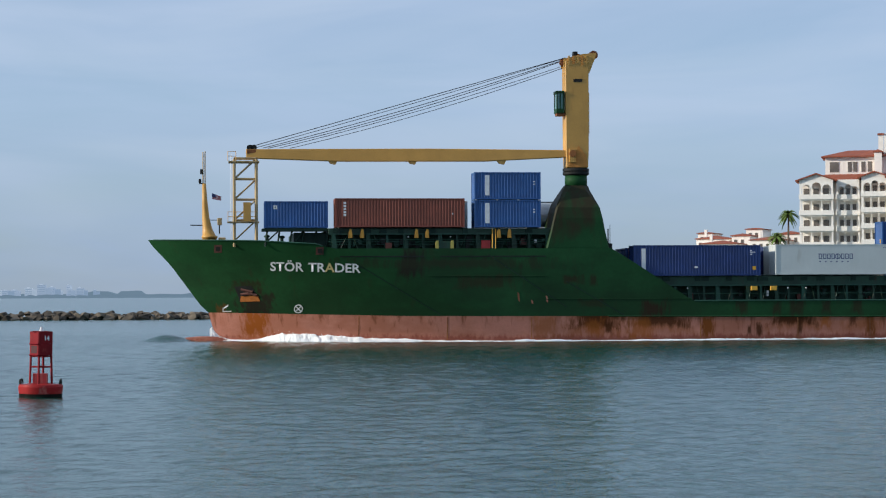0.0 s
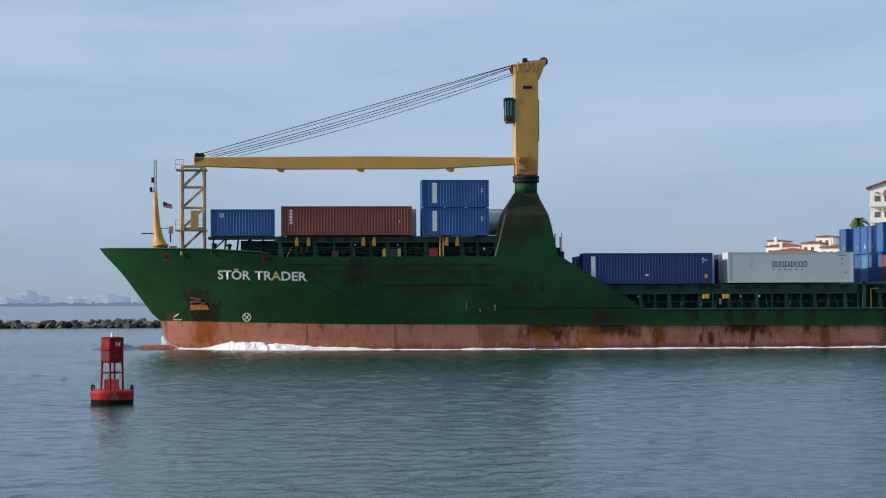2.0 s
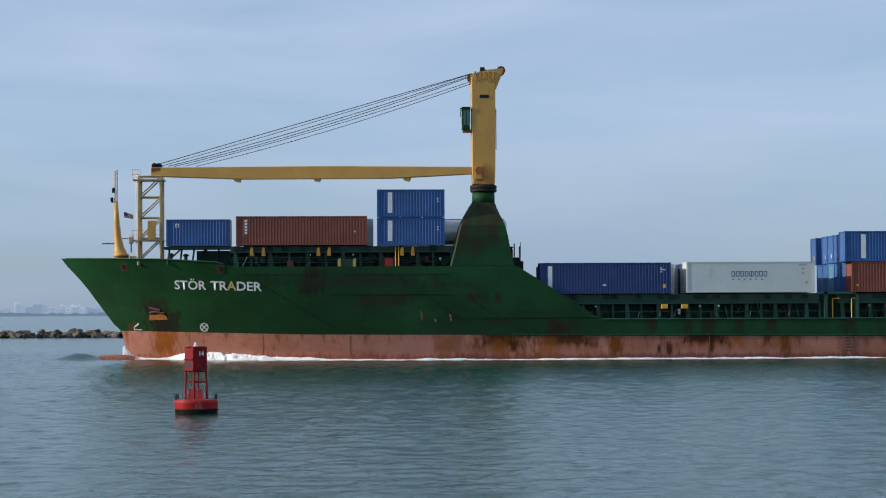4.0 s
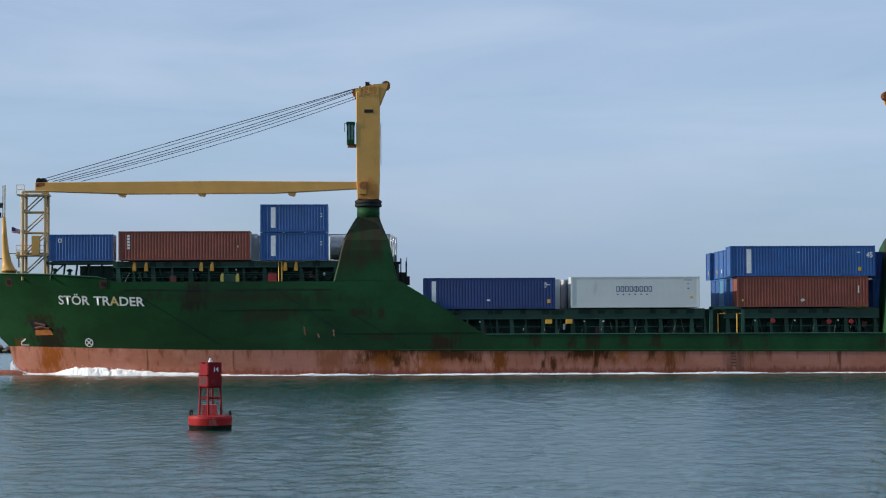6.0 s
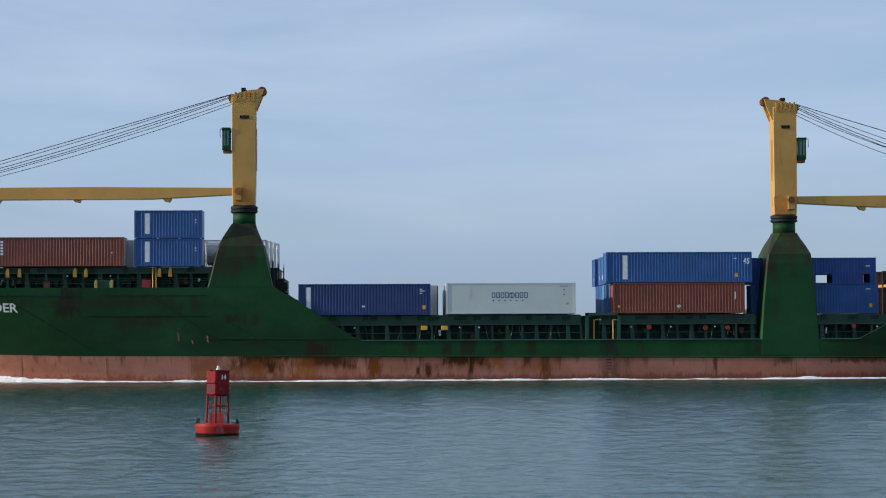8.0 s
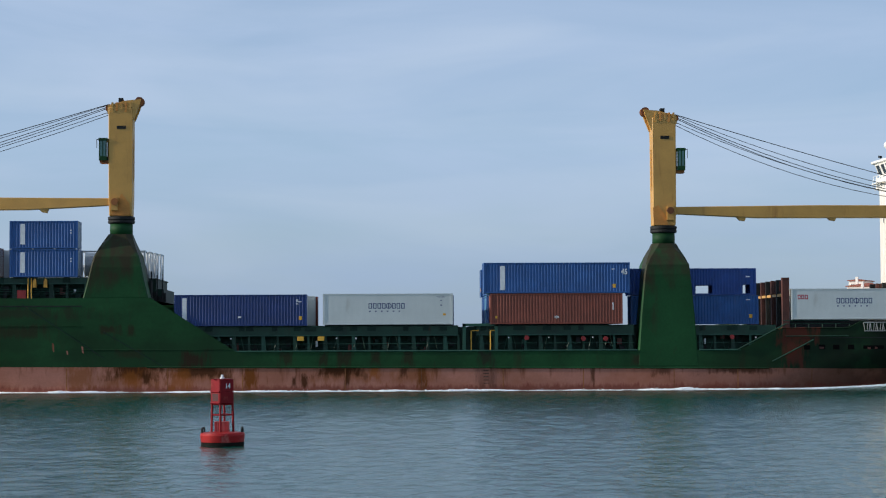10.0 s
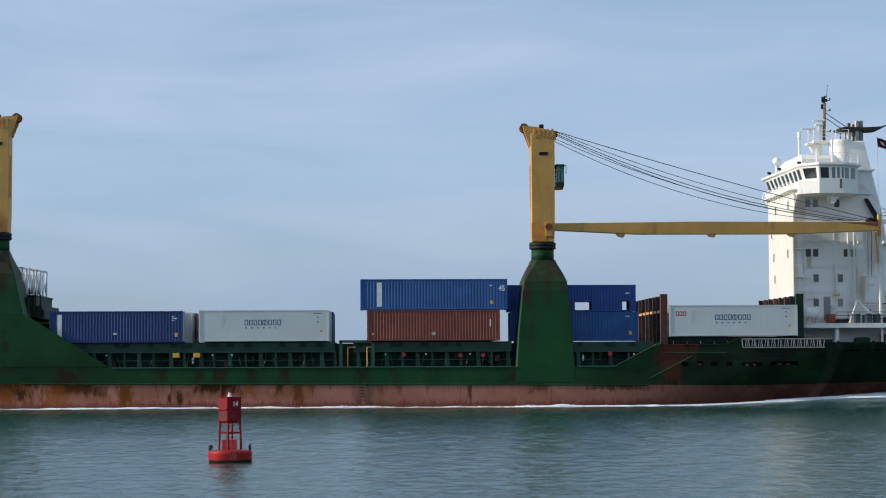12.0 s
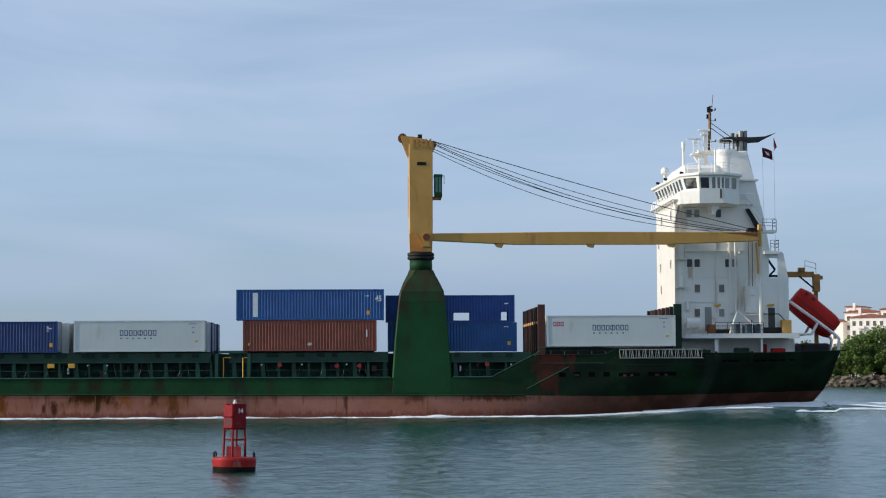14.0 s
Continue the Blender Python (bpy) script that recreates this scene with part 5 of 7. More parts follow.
    for i in range(18):
        a, b = 2 * math.pi * i / 18, 2 * math.pi * (i + 1) / 18
        rod(bm, (112.9 + 0.36 * math.cos(a), -6.0, 5.9 + 0.36 * math.sin(a)), (112.9 + 0.36 * math.cos(b), -6.0, 5.9 + 0.36 * math.sin(b)), 0.09, seg=6)
    part("tyre_fender", bm, M_RUBBER, SHIP, "black tyre fender")
    boxes("deck_locker", M_BOAT, SHIP, (121.0, 122.3, -7.0, -6.2, 4.98, 6.3), (120.3, 120.8, -5.6, -5.1, 5.9, 6.7), label="red deck locker", bevel=0.06)
    boxes("deck_locker", M_DECK, SHIP, (117.2, 118.7, -8.0, -7.2, 4.98, 6.35), bevel=0.15)


make_house()


# ---- bow fittings ----
def make_bow():
    bm = bmesh.new()
    rings = []
    for z, xc, r in ((9.3, 1.5, 0.7), (10.0, 1.5, 0.7), (10.02, 1.5, 0.77), (10.2, 1.5, 0.77), (10.25, 1.45, 0.64), (11.0, 1.28, 0.46), (12.0, 1.14, 0.35), (13.5, 1.05, 0.27), (15.3, 0.98, 0.18)):
        rings.append([bm.verts.new((xc + r * math.cos(a), -1.0 + r * math.sin(a), z)) for a in [2 * math.pi * i / 14 for i in range(14)]])
    for a, b in zip(rings, rings[1:]):
        for i in range(14):
            bm.faces.new((a[i], a[(i + 1) % 14], b[(i + 1) % 14], b[i]))
    bm.faces.new(rings[-1])
    mast = part("foremast", bm, M_YELLOW, SHIP, "yellow tapered foremast", smooth=True)
    for x in (0.88, 1.08):
        rods("mast_pole", M_FADED, mast, ((x, -1, 15.1), (x, -1, 18.0 + x * 0.4), 0.055))
    boxes("mast_lamp", M_DARK, mast, (0.45, 0.72, -1.15, -0.85, 15.35, 15.75), bevel=0.05)
    boxes("mast_lamp", M_DARK, mast, (0.6, 0.85, -1.12, -0.88, 16.2, 16.7), bevel=0.04)
    rods("lamp_arm", M_DARK, mast, ((0.5, -1, 15.3), (1.0, -1, 15.3), 0.05), ((-0.35, -1, 11.25), (1.2, -1, 11.25), 0.06), ((1.3, -1, 11.75), (2.4, -1, 11.75), 0.04), ((2.45, -1, 10.4), (2.45, -1, 11.5), 0.06))
    boxes("floodlight", M_FADED, mast, (2.25, 2.7, -1.3, -0.95, 11.25, 11.95), bevel=0.05)
    boxes("windlass_cover", M_FADED, mast, (2.35, 3.05, -1.6, -0.6, 9.5, 10.05), bevel=0.06)
    # lattice support for the jib
    lines = []
    xa, xb, ya, yb, z0, z1 = 3.85, 5.93, -7.0, -5.2, 9.0, 17.3
    for x in (xa, xb):
        for y in (ya, yb):
            lines.append(((x, y, z0), (x, y, z1), 0.14))
    for y in (ya, yb):
        for k in range(4):
            a, b = 9.6 + 1.95 * k, 9.6 + 1.95 * (k + 1)
            lines.append(((xa, y, b), (xb, y, b), 0.08))
            lines.append(((xa, y, a), (xb, y, b), 0.07))
    for x in (xa, xb):
        for k in range(4):
            lines.append(((x, ya, 9.6 + 1.95 * (k + 1)), (x, yb, 9.6 + 1.95 * (k + 1)), 0.07))
    rest = rods("jib_rest", M_FADED, SHIP, lines[0], label="faded yellow lattice jib rest")
    for line in lines[1:]:
        rods("lattice_bar", M_FADED, rest, line)
    boxes("rest_platform", M_FADED, rest, (3.2, 6.2, -7.2, -5.0, 11.3, 11.4))
    boxes("rest_platform", M_FADED, rest, (3.3, 6.2, -7.2, -5.0, 17.0, 17.12))
    boxes("control_box", M_YELLOW, rest, (4.7, 5.4, -7.25, -6.4, 11.4, 13.2))
    lad = [((3.55, -6.6, z), (3.55, -6.2, z), 0.02) for z in np.arange(9.5, 17.4, 0.34)]
    rods("ladder", M_TANK, rest, *lad, ((3.55, -6.6, 9.3), (3.55, -6.6, 17.8), 0.025), ((3.55, -6.2, 9.3), (3.55, -6.2, 17.8), 0.025), seg=4)
    hoop = []
    for zz in (11.4, 17.1):
        for x in (3.25, 4.0):
            hoop.append(((x, -7.2, zz), (x, -7.2, zz + 0.9), 0.03))
        for k in (0.45, 0.9):
            hoop.append(((3.25, -7.2, zz + k), (6.0 if zz < 12 else 4.0, -7.2, zz + k), 0.025))
    for half in (hoop[:len(hoop) // 2], hoop[len(hoop) // 2:]):
        rods("platform_rail", M_YELLOW, rest, *half, seg=4)
    # forward container stand
    lines = [((6.7 + i * 1.15, -8.6, 9.0), (6.9 + i * 1.15, -8.6, 10.5), 0.1) for i in range(6)] + [((6.6, -8.6, 9.2), (8.0, -8.6, 10.5), 0.08), ((9.2, -8.6, 9.0), (10.3, -8.6, 10.5), 0.09)]
    for line in lines:
        rods("stand_strut", M_DECK, SHIP, line)
    boxes("stand_beam", M_DECK, SHIP, (6.4, 12.6, -9.2, -6.5, 10.44, 10.66))
    boxes("stand_house", M_DECK, SHIP, (9.4, 12.6, -8.4, 6, 8.46, 10.3))
    for x, h in ((6.9, 0.55), (8.3, 0.4), (10.9, 0.5)):
        bm = bmesh.new()
        lathe(bm, [(0.16, 9.0), (0.16, 9.6 + h * 0.5), (0.28, 9.62 + h * 0.5), (0.3, 9.75 + h * 0.5), (0.1, 9.85 + h * 0.5)], x, -7.4, 12)
        part("mushroom_vent", bm, M_BEAM, SHIP)
    # anchor in its recess, with the rust below it
    hull_patch("anchor_recess", [(3.85, 5.27), (5.47, 5.34), (6.33, 3.9), (4.42, 3.83)], M_DARK, 0.03)
    hull_patch("anchor_rust", [(4.46, 4.33), (6.04, 4.44), (6.29, 3.86), (4.42, 3.81)], material("anchor_rust", (0.42, 0.13, 0.02), 0.85, vary=0.4, scale=2.0), 0.05)
    rods("anchor_shank", M_OLDRED, SHIP, (on_hull(4.5, 5.0, 0.06), on_hull(5.6, 4.75, 0.06), 0.13), label="rusty stowed anchor")
    rods("anchor_fluke", M_OLDRED, SHIP, (on_hull(5.2, 4.62, 0.1), on_hull(4.5, 4.52, 0.1), 0.12), (on_hull(5.2, 4.62, 0.1), on_hull(6.0, 4.45, 0.1), 0.12))
    # mooring openings near the rail
    for x, z in ((2.3, 8.85), (11.75, 8.55)):
        hull_patch("fairlead", [(x - 0.36, z - 0.36), (x + 0.36, z - 0.36), (x + 0.36, z + 0.36), (x - 0.36, z + 0.36)], M_OLDRED, 0.03)
        hull_patch("fairlead_hole", [(x - 0.2, z - 0.2), (x + 0.2, z - 0.2), (x + 0.2, z + 0.2), (x - 0.2, z + 0.2)], M_DARK, 0.05)
    # load and thruster marks
    bm = bmesh.new()
    cx, cz, k = 9.9, 3.12, 20
    for i in range(k):
        a, b = 2 * math.pi * i / k, 2 * math.pi * (i + 1) / k
        q = [(cx + r * math.cos(u), cz + r * math.sin(u)) for u, r in ((a, 0.33), (b, 0.33), (b, 0.42), (a, 0.42))]
        bm.faces.new([bm.verts.new(on_hull(*p, 0.07)) for p in q])
    for a in (45, 135):
        c, s = math.cos(radians(a)), math.sin(radians(a))
        q = [(cx + c * u - s * w, cz + s * u + c * w) for u, w in ((-0.33, -0.05), (0.33, -0.05), (0.33, 0.05), (-0.33, 0.05))]
        bm.faces.new([bm.verts.new(on_hull(*p, 0.072)) for p in q])
    part("thruster_mark", bm, M_PRINT_W, SHIP, "white painted thruster mark")
    bm = bmesh.new()
    for q in ([(2.75, 3.2), (3.3, 3.55), (3.3, 3.4), (2.95, 3.15)], [(2.8, 2.85), (3.6, 2.85), (3.6, 2.93), (2.8, 2.93)], [(2.75, 2.85), (2.83, 2.85), (2.83, 3.2), (2.75, 3.2)]):
        bm.faces.new([bm.verts.new(on_hull(*p, 0.03)) for p in q])
    part("bulb_mark", bm, M_PRINT_W, SHIP, "white bulbous bow mark")
    # weld seams and dark slots along the forward plating
    for x0, x1, z in ((13.6, 21.5, 7.95), (23.0, 33.0, 7.95)):
        hull_patch("plating_slot", [(x0, z), (x1, z), (x1, z + 0.1), (x0, z + 0.1)], M_DARK, 0.03)
    for x0, z0, x1, z1 in ((15.2, 7.3, 23.0, 2.6), (27.5, 8.2, 35.0, 3.2), (35.0, 5.6, 40.5, 2.4)):
        bm = bmesh.new()
        pts = [Vector(on_hull(x0 + (x1 - x0) * i / 10, z0 + (z1 - z0) * i / 10, 0.0)) for i in range(11)]
        tube(bm, pts, 0.045)
        part("fender_bar", bm, M_DECK, SHIP)
    for x, z, h in ((30.3, 4.6, 0.9), (33.0, 4.3, 0.7), (31.6, 3.9, 0.4)):
        hull_patch("paint_scar", [(x, z), (x + 0.16, z - 0.1), (x + 0.2, z - h), (x + 0.05, z - h * 0.8)] if h < 2 else [(x - 0.5, z), (x + 0.8, z - 0.1), (x + 0.5, z - h), (x - 0.3, z - h * 0.8)], M_RUSTY if h > 2 else M_BOOT, 0.025)
    for x in (15.5, 23.7, 31.6, 40.9, 47.8, 57.3, 64.4, 72.0, 79.5, 88.0, 94.0, 101.0):
        hull_patch("plate_weld", [(x, 0.1), (x + 0.09, 0.1), (x + 0.09, LINE(x) - 0.1), (x, LINE(x) - 0.1)], M_RUSTY, 0.015)
    # draught ladder amidships
    rods("hull_ladder", M_DARK, SHIP, *[(on_hull(70.2, z, 0.08), on_hull(70.7, z, 0.08), 0.03) for z in (0.7, 1.0, 1.3, 1.6, 1.9)], seg=4)


make_bow()


# ---- stern fittings ----
def make_stern():
    # openings along the after bulwark
    for x, w, z, k in ((100.3, 0.6, 3.88, 0.2), (101.7, 0.6, 3.92, 0.22), (103.05, 0.6, 3.9, 0.22), (104.45, 0.6, 3.9, 0.22), (105.9, 1.95, 3.88, 0.16), (108.65, 2.65, 3.93, 0.17), (115.7, 0.35, 5.1, 0.07), (116.25, 1.1, 5.1, 0.07), (118.8, 0.5, 5.12, 0.07), (119.5, 0.6, 5.13, 0.07), (120.4, 0.8, 5.14, 0.07), (121.5, 0.5, 5.16, 0.07), (122.4, 0.6, 5.18, 0.07)):
        hull_patch("freeing_port", [(x, z - k), (x + w, z - k), (x + w, z + k), (x, z + k)], M_HOLE, 0.05)
    # fallen-in plates and rusted rims in the long ports
    for x, w, z in ((101.75, 0.45, 3.86), (106.3, 0.3, 3.8), (107.0, 0.25, 3.82), (109.3, 0.4, 3.85), (110.2, 0.3, 3.85)):
        hull_patch("port_plate", [(x, z - 0.12), (x + w, z - 0.1), (x + w, z + 0.06), (x, z + 0.1)], M_OLDRED, 0.062)
    # bulwark stays stand a little proud of the after plating
    for x in (114.9, 118.4):
        hull_patch("bulwark_stay", [(x, 4.95), (x + 0.28, 4.95), (x + 0.28, 6.0), (x, 6.0)], M_DARK, 0.05)
    hull_patch("bulwark_strake", [(100.0, 4.78), (114.0, 4.86), (127.0, 4.98), (127.0, 4.92), (114.0, 4.80), (100.0, 4.72)], M_DARK, 0.05)
    rods("side_pipe", M_BEAM, SHIP, (on_hull(94.0, 3.7, 0.12), on_hull(98.6, 6.1, 0.12), 0.07), (on_hull(97.3, 2.6, 0.12), on_hull(101.2, 4.6, 0.12), 0.07), (on_hull(98.6, 4.95, 0.12), on_hull(104.5, 4.95, 0.12), 0.05))
    # cell guide racks across the deck, before and behind the after container bay
    for x0, x1 in ((98.4, 99.05), (111.2, 111.9)):
        rack = boxes("cell_guide", M_OLDRED if x0 < 105 else M_DECK, SHIP, (x0, x1, -9.9, -9.3, 4.9, 10.45), label="rust-brown cell guide rack" if x0 < 105 else "dark green cell guide rack")
        for i in range(7):
            y = -7.2 + 2.5 * i
            boxes("guide_post", M_OLDRED if i % 2 else M_DARK, rack, (x0, x0 + 0.3, y, y + 0.35, 4.9, 10.3), (x1 - 0.3, x1, y, y + 0.35, 4.9, 10.3))
            boxes("guide_head", material("guide_red", (0.25, 0.03, 0.02), 0.6) if x0 < 105 and i == 0 else M_DARK, rack, (x0 + 0.3, x1 - 0.3, y + 0.02, y + 0.33, 9.2, 10.2))
        boxes("guide_beam", M_YELLOW if x0 < 105 else M_DECK, rack, (x0 + 0.05, x0 + 0.25, -9.3, 8.2, 8.7, 8.95), (x0 + 0.05, x0 + 0.25, -9.3, 8.2, 5.6, 5.8))
    boxes("stowage_bench", M_DARK, SHIP, (99.2, 111.0, -9.6, 8, 5.7, 6.42))
    # aluminium gangway stowed along the side
    lines = []
    for z in (5.15, 5.95):
        for y in (-10.35, -9.9):
            lines.append(((106.0, y, z + 0.25), (113.8, y, z + 0.25), 0.045))
    for i in range(38):
        x = 106.05 + i * 0.205
        lines.append(((x, -10.36, 5.4), (x + (0.1 if i % 3 else -0.12), -10.36, 6.2), 0.035))
    tagged(rods("gangway", material("aluminium", (0.34, 0.35, 0.34), 0.6, metal=0.3, vary=0.3, scale=1.5), SHIP, *lines, seg=5), "aluminium gangway stowed along the bulwark")
    boxes("gangway_backing", M_DECK, SHIP, (105.9, 114.6, -9.85, -9.6, 4.9, 6.15))
    rods("gangway_rail", M_DARK, SHIP, ((106.0, -10.0, 6.3), (113.9, -10.0, 6.05), 0.03), seg=4)
    # lifeboat ramp and provision crane
    lines = [((123.8, -2.2, 10.9), (128.1, -2.2, 7.75), 0.16), ((128.1, -2.2, 7.75), (128.6, -2.2, 7.25), 0.16), ((128.6, -2.2, 7.25), (128.4, -2.2, 5.4), 0.15), ((126.5, -2.2, 8.8), (125.9, -2.2, 7.7), 0.14), ((125.9, -2.2, 7.7), (124.0, -2.2, 7.7), 0.14)]
    for dy in (0.0, 3.2):
        rods("lifeboat_ramp", M_WHITE, SHIP, *[((a[0], a[1] + dy, a[2]), (b[0], b[1] + dy, b[2]), r) for a, b, r in lines], label="white lifeboat launching ramp")
    boxes("provision_crane", material("weathered_ochre", (0.30, 0.15, 0.035), 0.7, vary=0.4, scale=1.2), SHIP, (126.95, 127.6, 1.2, 2.0, 12.0, 13.75), (127.05, 127.4, 1.35, 1.85, 4.9, 12.0), (123.8, 127.0, 1.25, 1.95, 13.45, 14.0), (125.5, 126.1, 1.2, 2.0, 14.0, 14.4), (127.5, 127.9, 1.3, 1.8, 13.2, 13.6), label="weathered yellow provision crane", bevel=0.05)
    rods("crane_strut", M_DARK, SHIP, ((125.5, 1.15, 13.5), (126.95, 1.15, 12.3), 0.09))
    rods("railing", M_TANK, SHIP, ((126.1, 1.3, 13.9), (126.1, 1.3, 15.1), 0.03), ((127.2, 1.3, 13.7), (127.2, 1.3, 14.8), 0.03), ((126.1, 1.3, 15.1), (127.2, 1.3, 14.8), 0.03), ((126.1, 1.3, 14.6), (127.2, 1.3, 14.3), 0.03), seg=4)
    boxes("mooring_winch", M_DARK, SHIP, (124.6, 127.4, -3.5, 4.5, 4.98, 6.8), label="dark mooring winch", bevel=0.2)
    # stern flag and pennant on the halyard
    bm = bmesh.new()
    pts = [(121.75 + 0.1 * i, 0.3 + 0.08 * math.sin(i * 0.9), 26.35 - 0.035 * i) for i in range(11)]
    up = [bm.verts.new(p) for p in pts]
    lo = [bm.verts.new((p[0] + 0.08, p[1], p[2] - 0.95)) for p in pts]
    for i in range(10):
        bm.faces.new((up[i], up[i + 1], lo[i + 1], lo[i]))
    bmesh.ops.solidify(bm, geom=bm.faces[:], thickness=0.02)
    part("flag", bm, material("flag_cloth", (0.22, 0.03, 0.05), 0.8, vary=0.6, scale=2.5, stain=(0.03, 0.03, 0.10), amount=1.0, streak=(2, 2, 2), edge=0.52), SHIP, "red and dark blue flag")
    bm = bmesh.new()
    prism(bm, [(122.0, 25.95), (122.4, 25.75), (122.5, 25.45), (122.2, 25.6)], 0.16, 0.19)
    part("flag_emblem", bm, M_PRINT_W, SHIP)
    bm = bmesh.new()
    prism(bm, [(122.95, 27.3), (123.25, 26.4), (123.0, 26.0)], 0.3, 0.34)
    part("pennant", bm, M_PRINT_R, SHIP, "dark red pennant")
    rods("halyard", M_TANK, SHIP, ((122.95, 0.4, 27.3), (123.0, 0.4, 15.0), 0.015), ((121.8, 0.4, 26.3), (121.9, 0.4, 16.0), 0.012), seg=4)
    bm = bmesh.new()
    prism(bm, [(1.75, 14.35), (2.65, 14.05), (2.6, 13.65), (1.75, 13.8)], -1.0, -0.97)
    flag = part("flag", bm, M_PRINT_W, SHIP, "small red and white striped courtesy flag")
    for k in range(4):
        bm = bmesh.new()
        a, b = 14.32 - 0.14 * k, 14.02 - 0.105 * k
        prism(bm, [(1.75, a), (2.65, b), (2.64, b - 0.055), (1.75, a - 0.075)], -1.012, -0.958)
        part("stripe", bm, M_PRINT_R, flag)
    bm = bmesh.new()
    prism(bm, [(1.74, 14.36), (2.12, 14.24), (2.12, 13.96), (1.74, 14.02)], -1.02, -0.95)
    part("canton", bm, M_PRINT_N, flag)
    # thin pole and locker behind the forward crane
    rods("vent_pole", M_DARK, SHIP, ((40.0, -6, 8.4), (40.0, -6, 11.1), 0.03), ((39.0, -7, 8.4), (39.0, -7, 10.4), 0.2), seg=6)


make_stern()


# ---- small gear along the deck ----
M_LOCKER = material("worn_red_paint", (0.26, 0.018, 0.018), 0.6, vary=0.3, scale=1.5)
M_BRACKET = material("worn_yellow_bracket", (0.50, 0.25, 0.03), 0.6, vary=0.3, scale=2.0, stain=(0.25, 0.09, 0.02), amount=0.8, streak=(2, 2, 0.6), edge=0.52)


def make_deck_gear():
    for x, z in ((14.6, 10.0), (15.7, 10.0), (20.8, 10.0), (21.8, 10.0), (28.6, 10.0), (29.6, 10.0)):
        bm = bmesh.new()
        prism(bm, [(x - 0.16, z - 0.25), (x + 0.2, z - 0.25), (x + 0.14, z + 0.5), (x - 0.02, z + 0.6), (x - 0.14, z + 0.3)], -9.95, -9.7)
        part("lashing_bracket", bm, M_BRACKET, SHIP, "yellow lashing bracket")
    for x in (53.2, 55.1):
        boxes("junction_box", M_PRINT_Y, SHIP, (x - 0.3, x + 0.3, -9.95, -9.62, 4.7, 5.1), label="yellow junction box", bevel=0.02)
    for x, z in ((74.3, 4.9), (79.6, 4.8), (81.7, 4.8), (93.6, 4.9)):
        bm = bmesh.new()
        rod(bm, (x, -9.95, z), (x, -9.75, z), 0.21, seg=16)
        part("hose_reel", bm, M_LOCKER, SHIP, "red hose reel box")
    for x in (69.1, 70.9):
        rods("deck_ladder", M_PRINT_Y, SHIP, ((x, -9.8, 3.0), (x, -9.8, 5.6), 0.05), ((x + 0.1, -9.8, 5.6), (x + 0.7, -9.8, 5.6), 0.04), seg=5)
    boxes("access_frame", M_RAIL, SHIP, (68.3, 68.6, -9.9, -9.6, 2.7, 6.2), (68.3, 71.6, -9.9, -9.6, 6.0, 6.25), (71.3, 71.6, -9.9, -9.6, 2.7, 6.2), label="green access frame")
    bm = bmesh.new()
    prism(bm, [(22.6, 8.7), (22.6, 9.2), (22.9, 9.45), (24.0, 9.45), (24.3, 9.2), (24.3, 8.7)], -9.9, -9.3)
    winch = part("mooring_winch", bm, M_BEAM, SHIP, "green mooring winch with yellow end cheeks", bevel=0.04)
    for x in (22.6, 24.02):
        bm = bmesh.new()
        prism(bm, [(x, 8.68), (x, 9.25), (x + 0.1, 9.5), (x + 0.28, 9.5), (x + 0.3, 8.68)], -9.96, -9.28)
        part("end_cheek", bm, material("winch_yellow", (0.45, 0.38, 0.08), 0.6, vary=0.3, scale=2.0), winch)
    boxes("fire_locker", M_LOCKER, SHIP, (27.0, 27.8, -9.8, -9.4, 8.46, 9.5), label="red fire locker")
    boxes("fire_locker", M_OLDRED, SHIP, (17.9, 18.5, -9.8, -9.4, 8.46, 9.3))
    rods("ladder", M_PRINT_Y, SHIP, ((28.0, -9.8, 8.7), (28.0, -9.8, 10.6), 0.04), ((28.3, -9.8, 8.7), (28.3, -9.8, 10.6), 0.04), seg=4)


make_deck_gear()
bm = bmesh.new()
for q in bmesh.ops.create_uvsphere(bm, u_segments=28, v_segments=14, radius=1.0)["verts"]:
    q.co = Vector((1.0 + q.co.x * 4.0, q.co.y * 1.25, q.co.z * 1.15 - 0.68))
part("bulbous_bow", bm, M_BOOT, SHIP, "red bulbous bow just awash", smooth=True)
aboard(SHIP)


# ---- containers ----
CACHE = {}


def cached(key, build, mat):
    if key not in CACHE:
        bm = bmesh.new()
        build(bm)
        bmesh.ops.recalc_face_normals(bm, faces=bm.faces)
        me = bpy.data.meshes.new(key[0])
        bm.to_mesh(me)
        bm.free()
        me.materials.append(mat)
        CACHE[key] = me
    return CACHE[key]


def corrugated(bm, a0, a1, z0, z1, depth, pitch, place):
    """A trapezoid-ribbed sheet between a0 and a1; place turns (along, out, z) into a point."""
    k = max(2, round((a1 - a0) / pitch))
    step = (a1 - a0) / k
    prof = []
    for i in range(k):
        b = a0 + i * step
        prof += [(b, 0.0), (b + 0.27 * step, 0.0), (b + 0.5 * step, -depth), (b + 0.77 * step, -depth)]
    prof.append((a1, 0.0))
    lo = [bm.verts.new(place(a, o, z0)) for a, o in prof]
    hi = [bm.verts.new(place(a, o, z1)) for a, o in prof]
    for i in range(len(prof) - 1):
        bm.faces.new((lo[i], lo[i + 1], hi[i + 1], hi[i]))


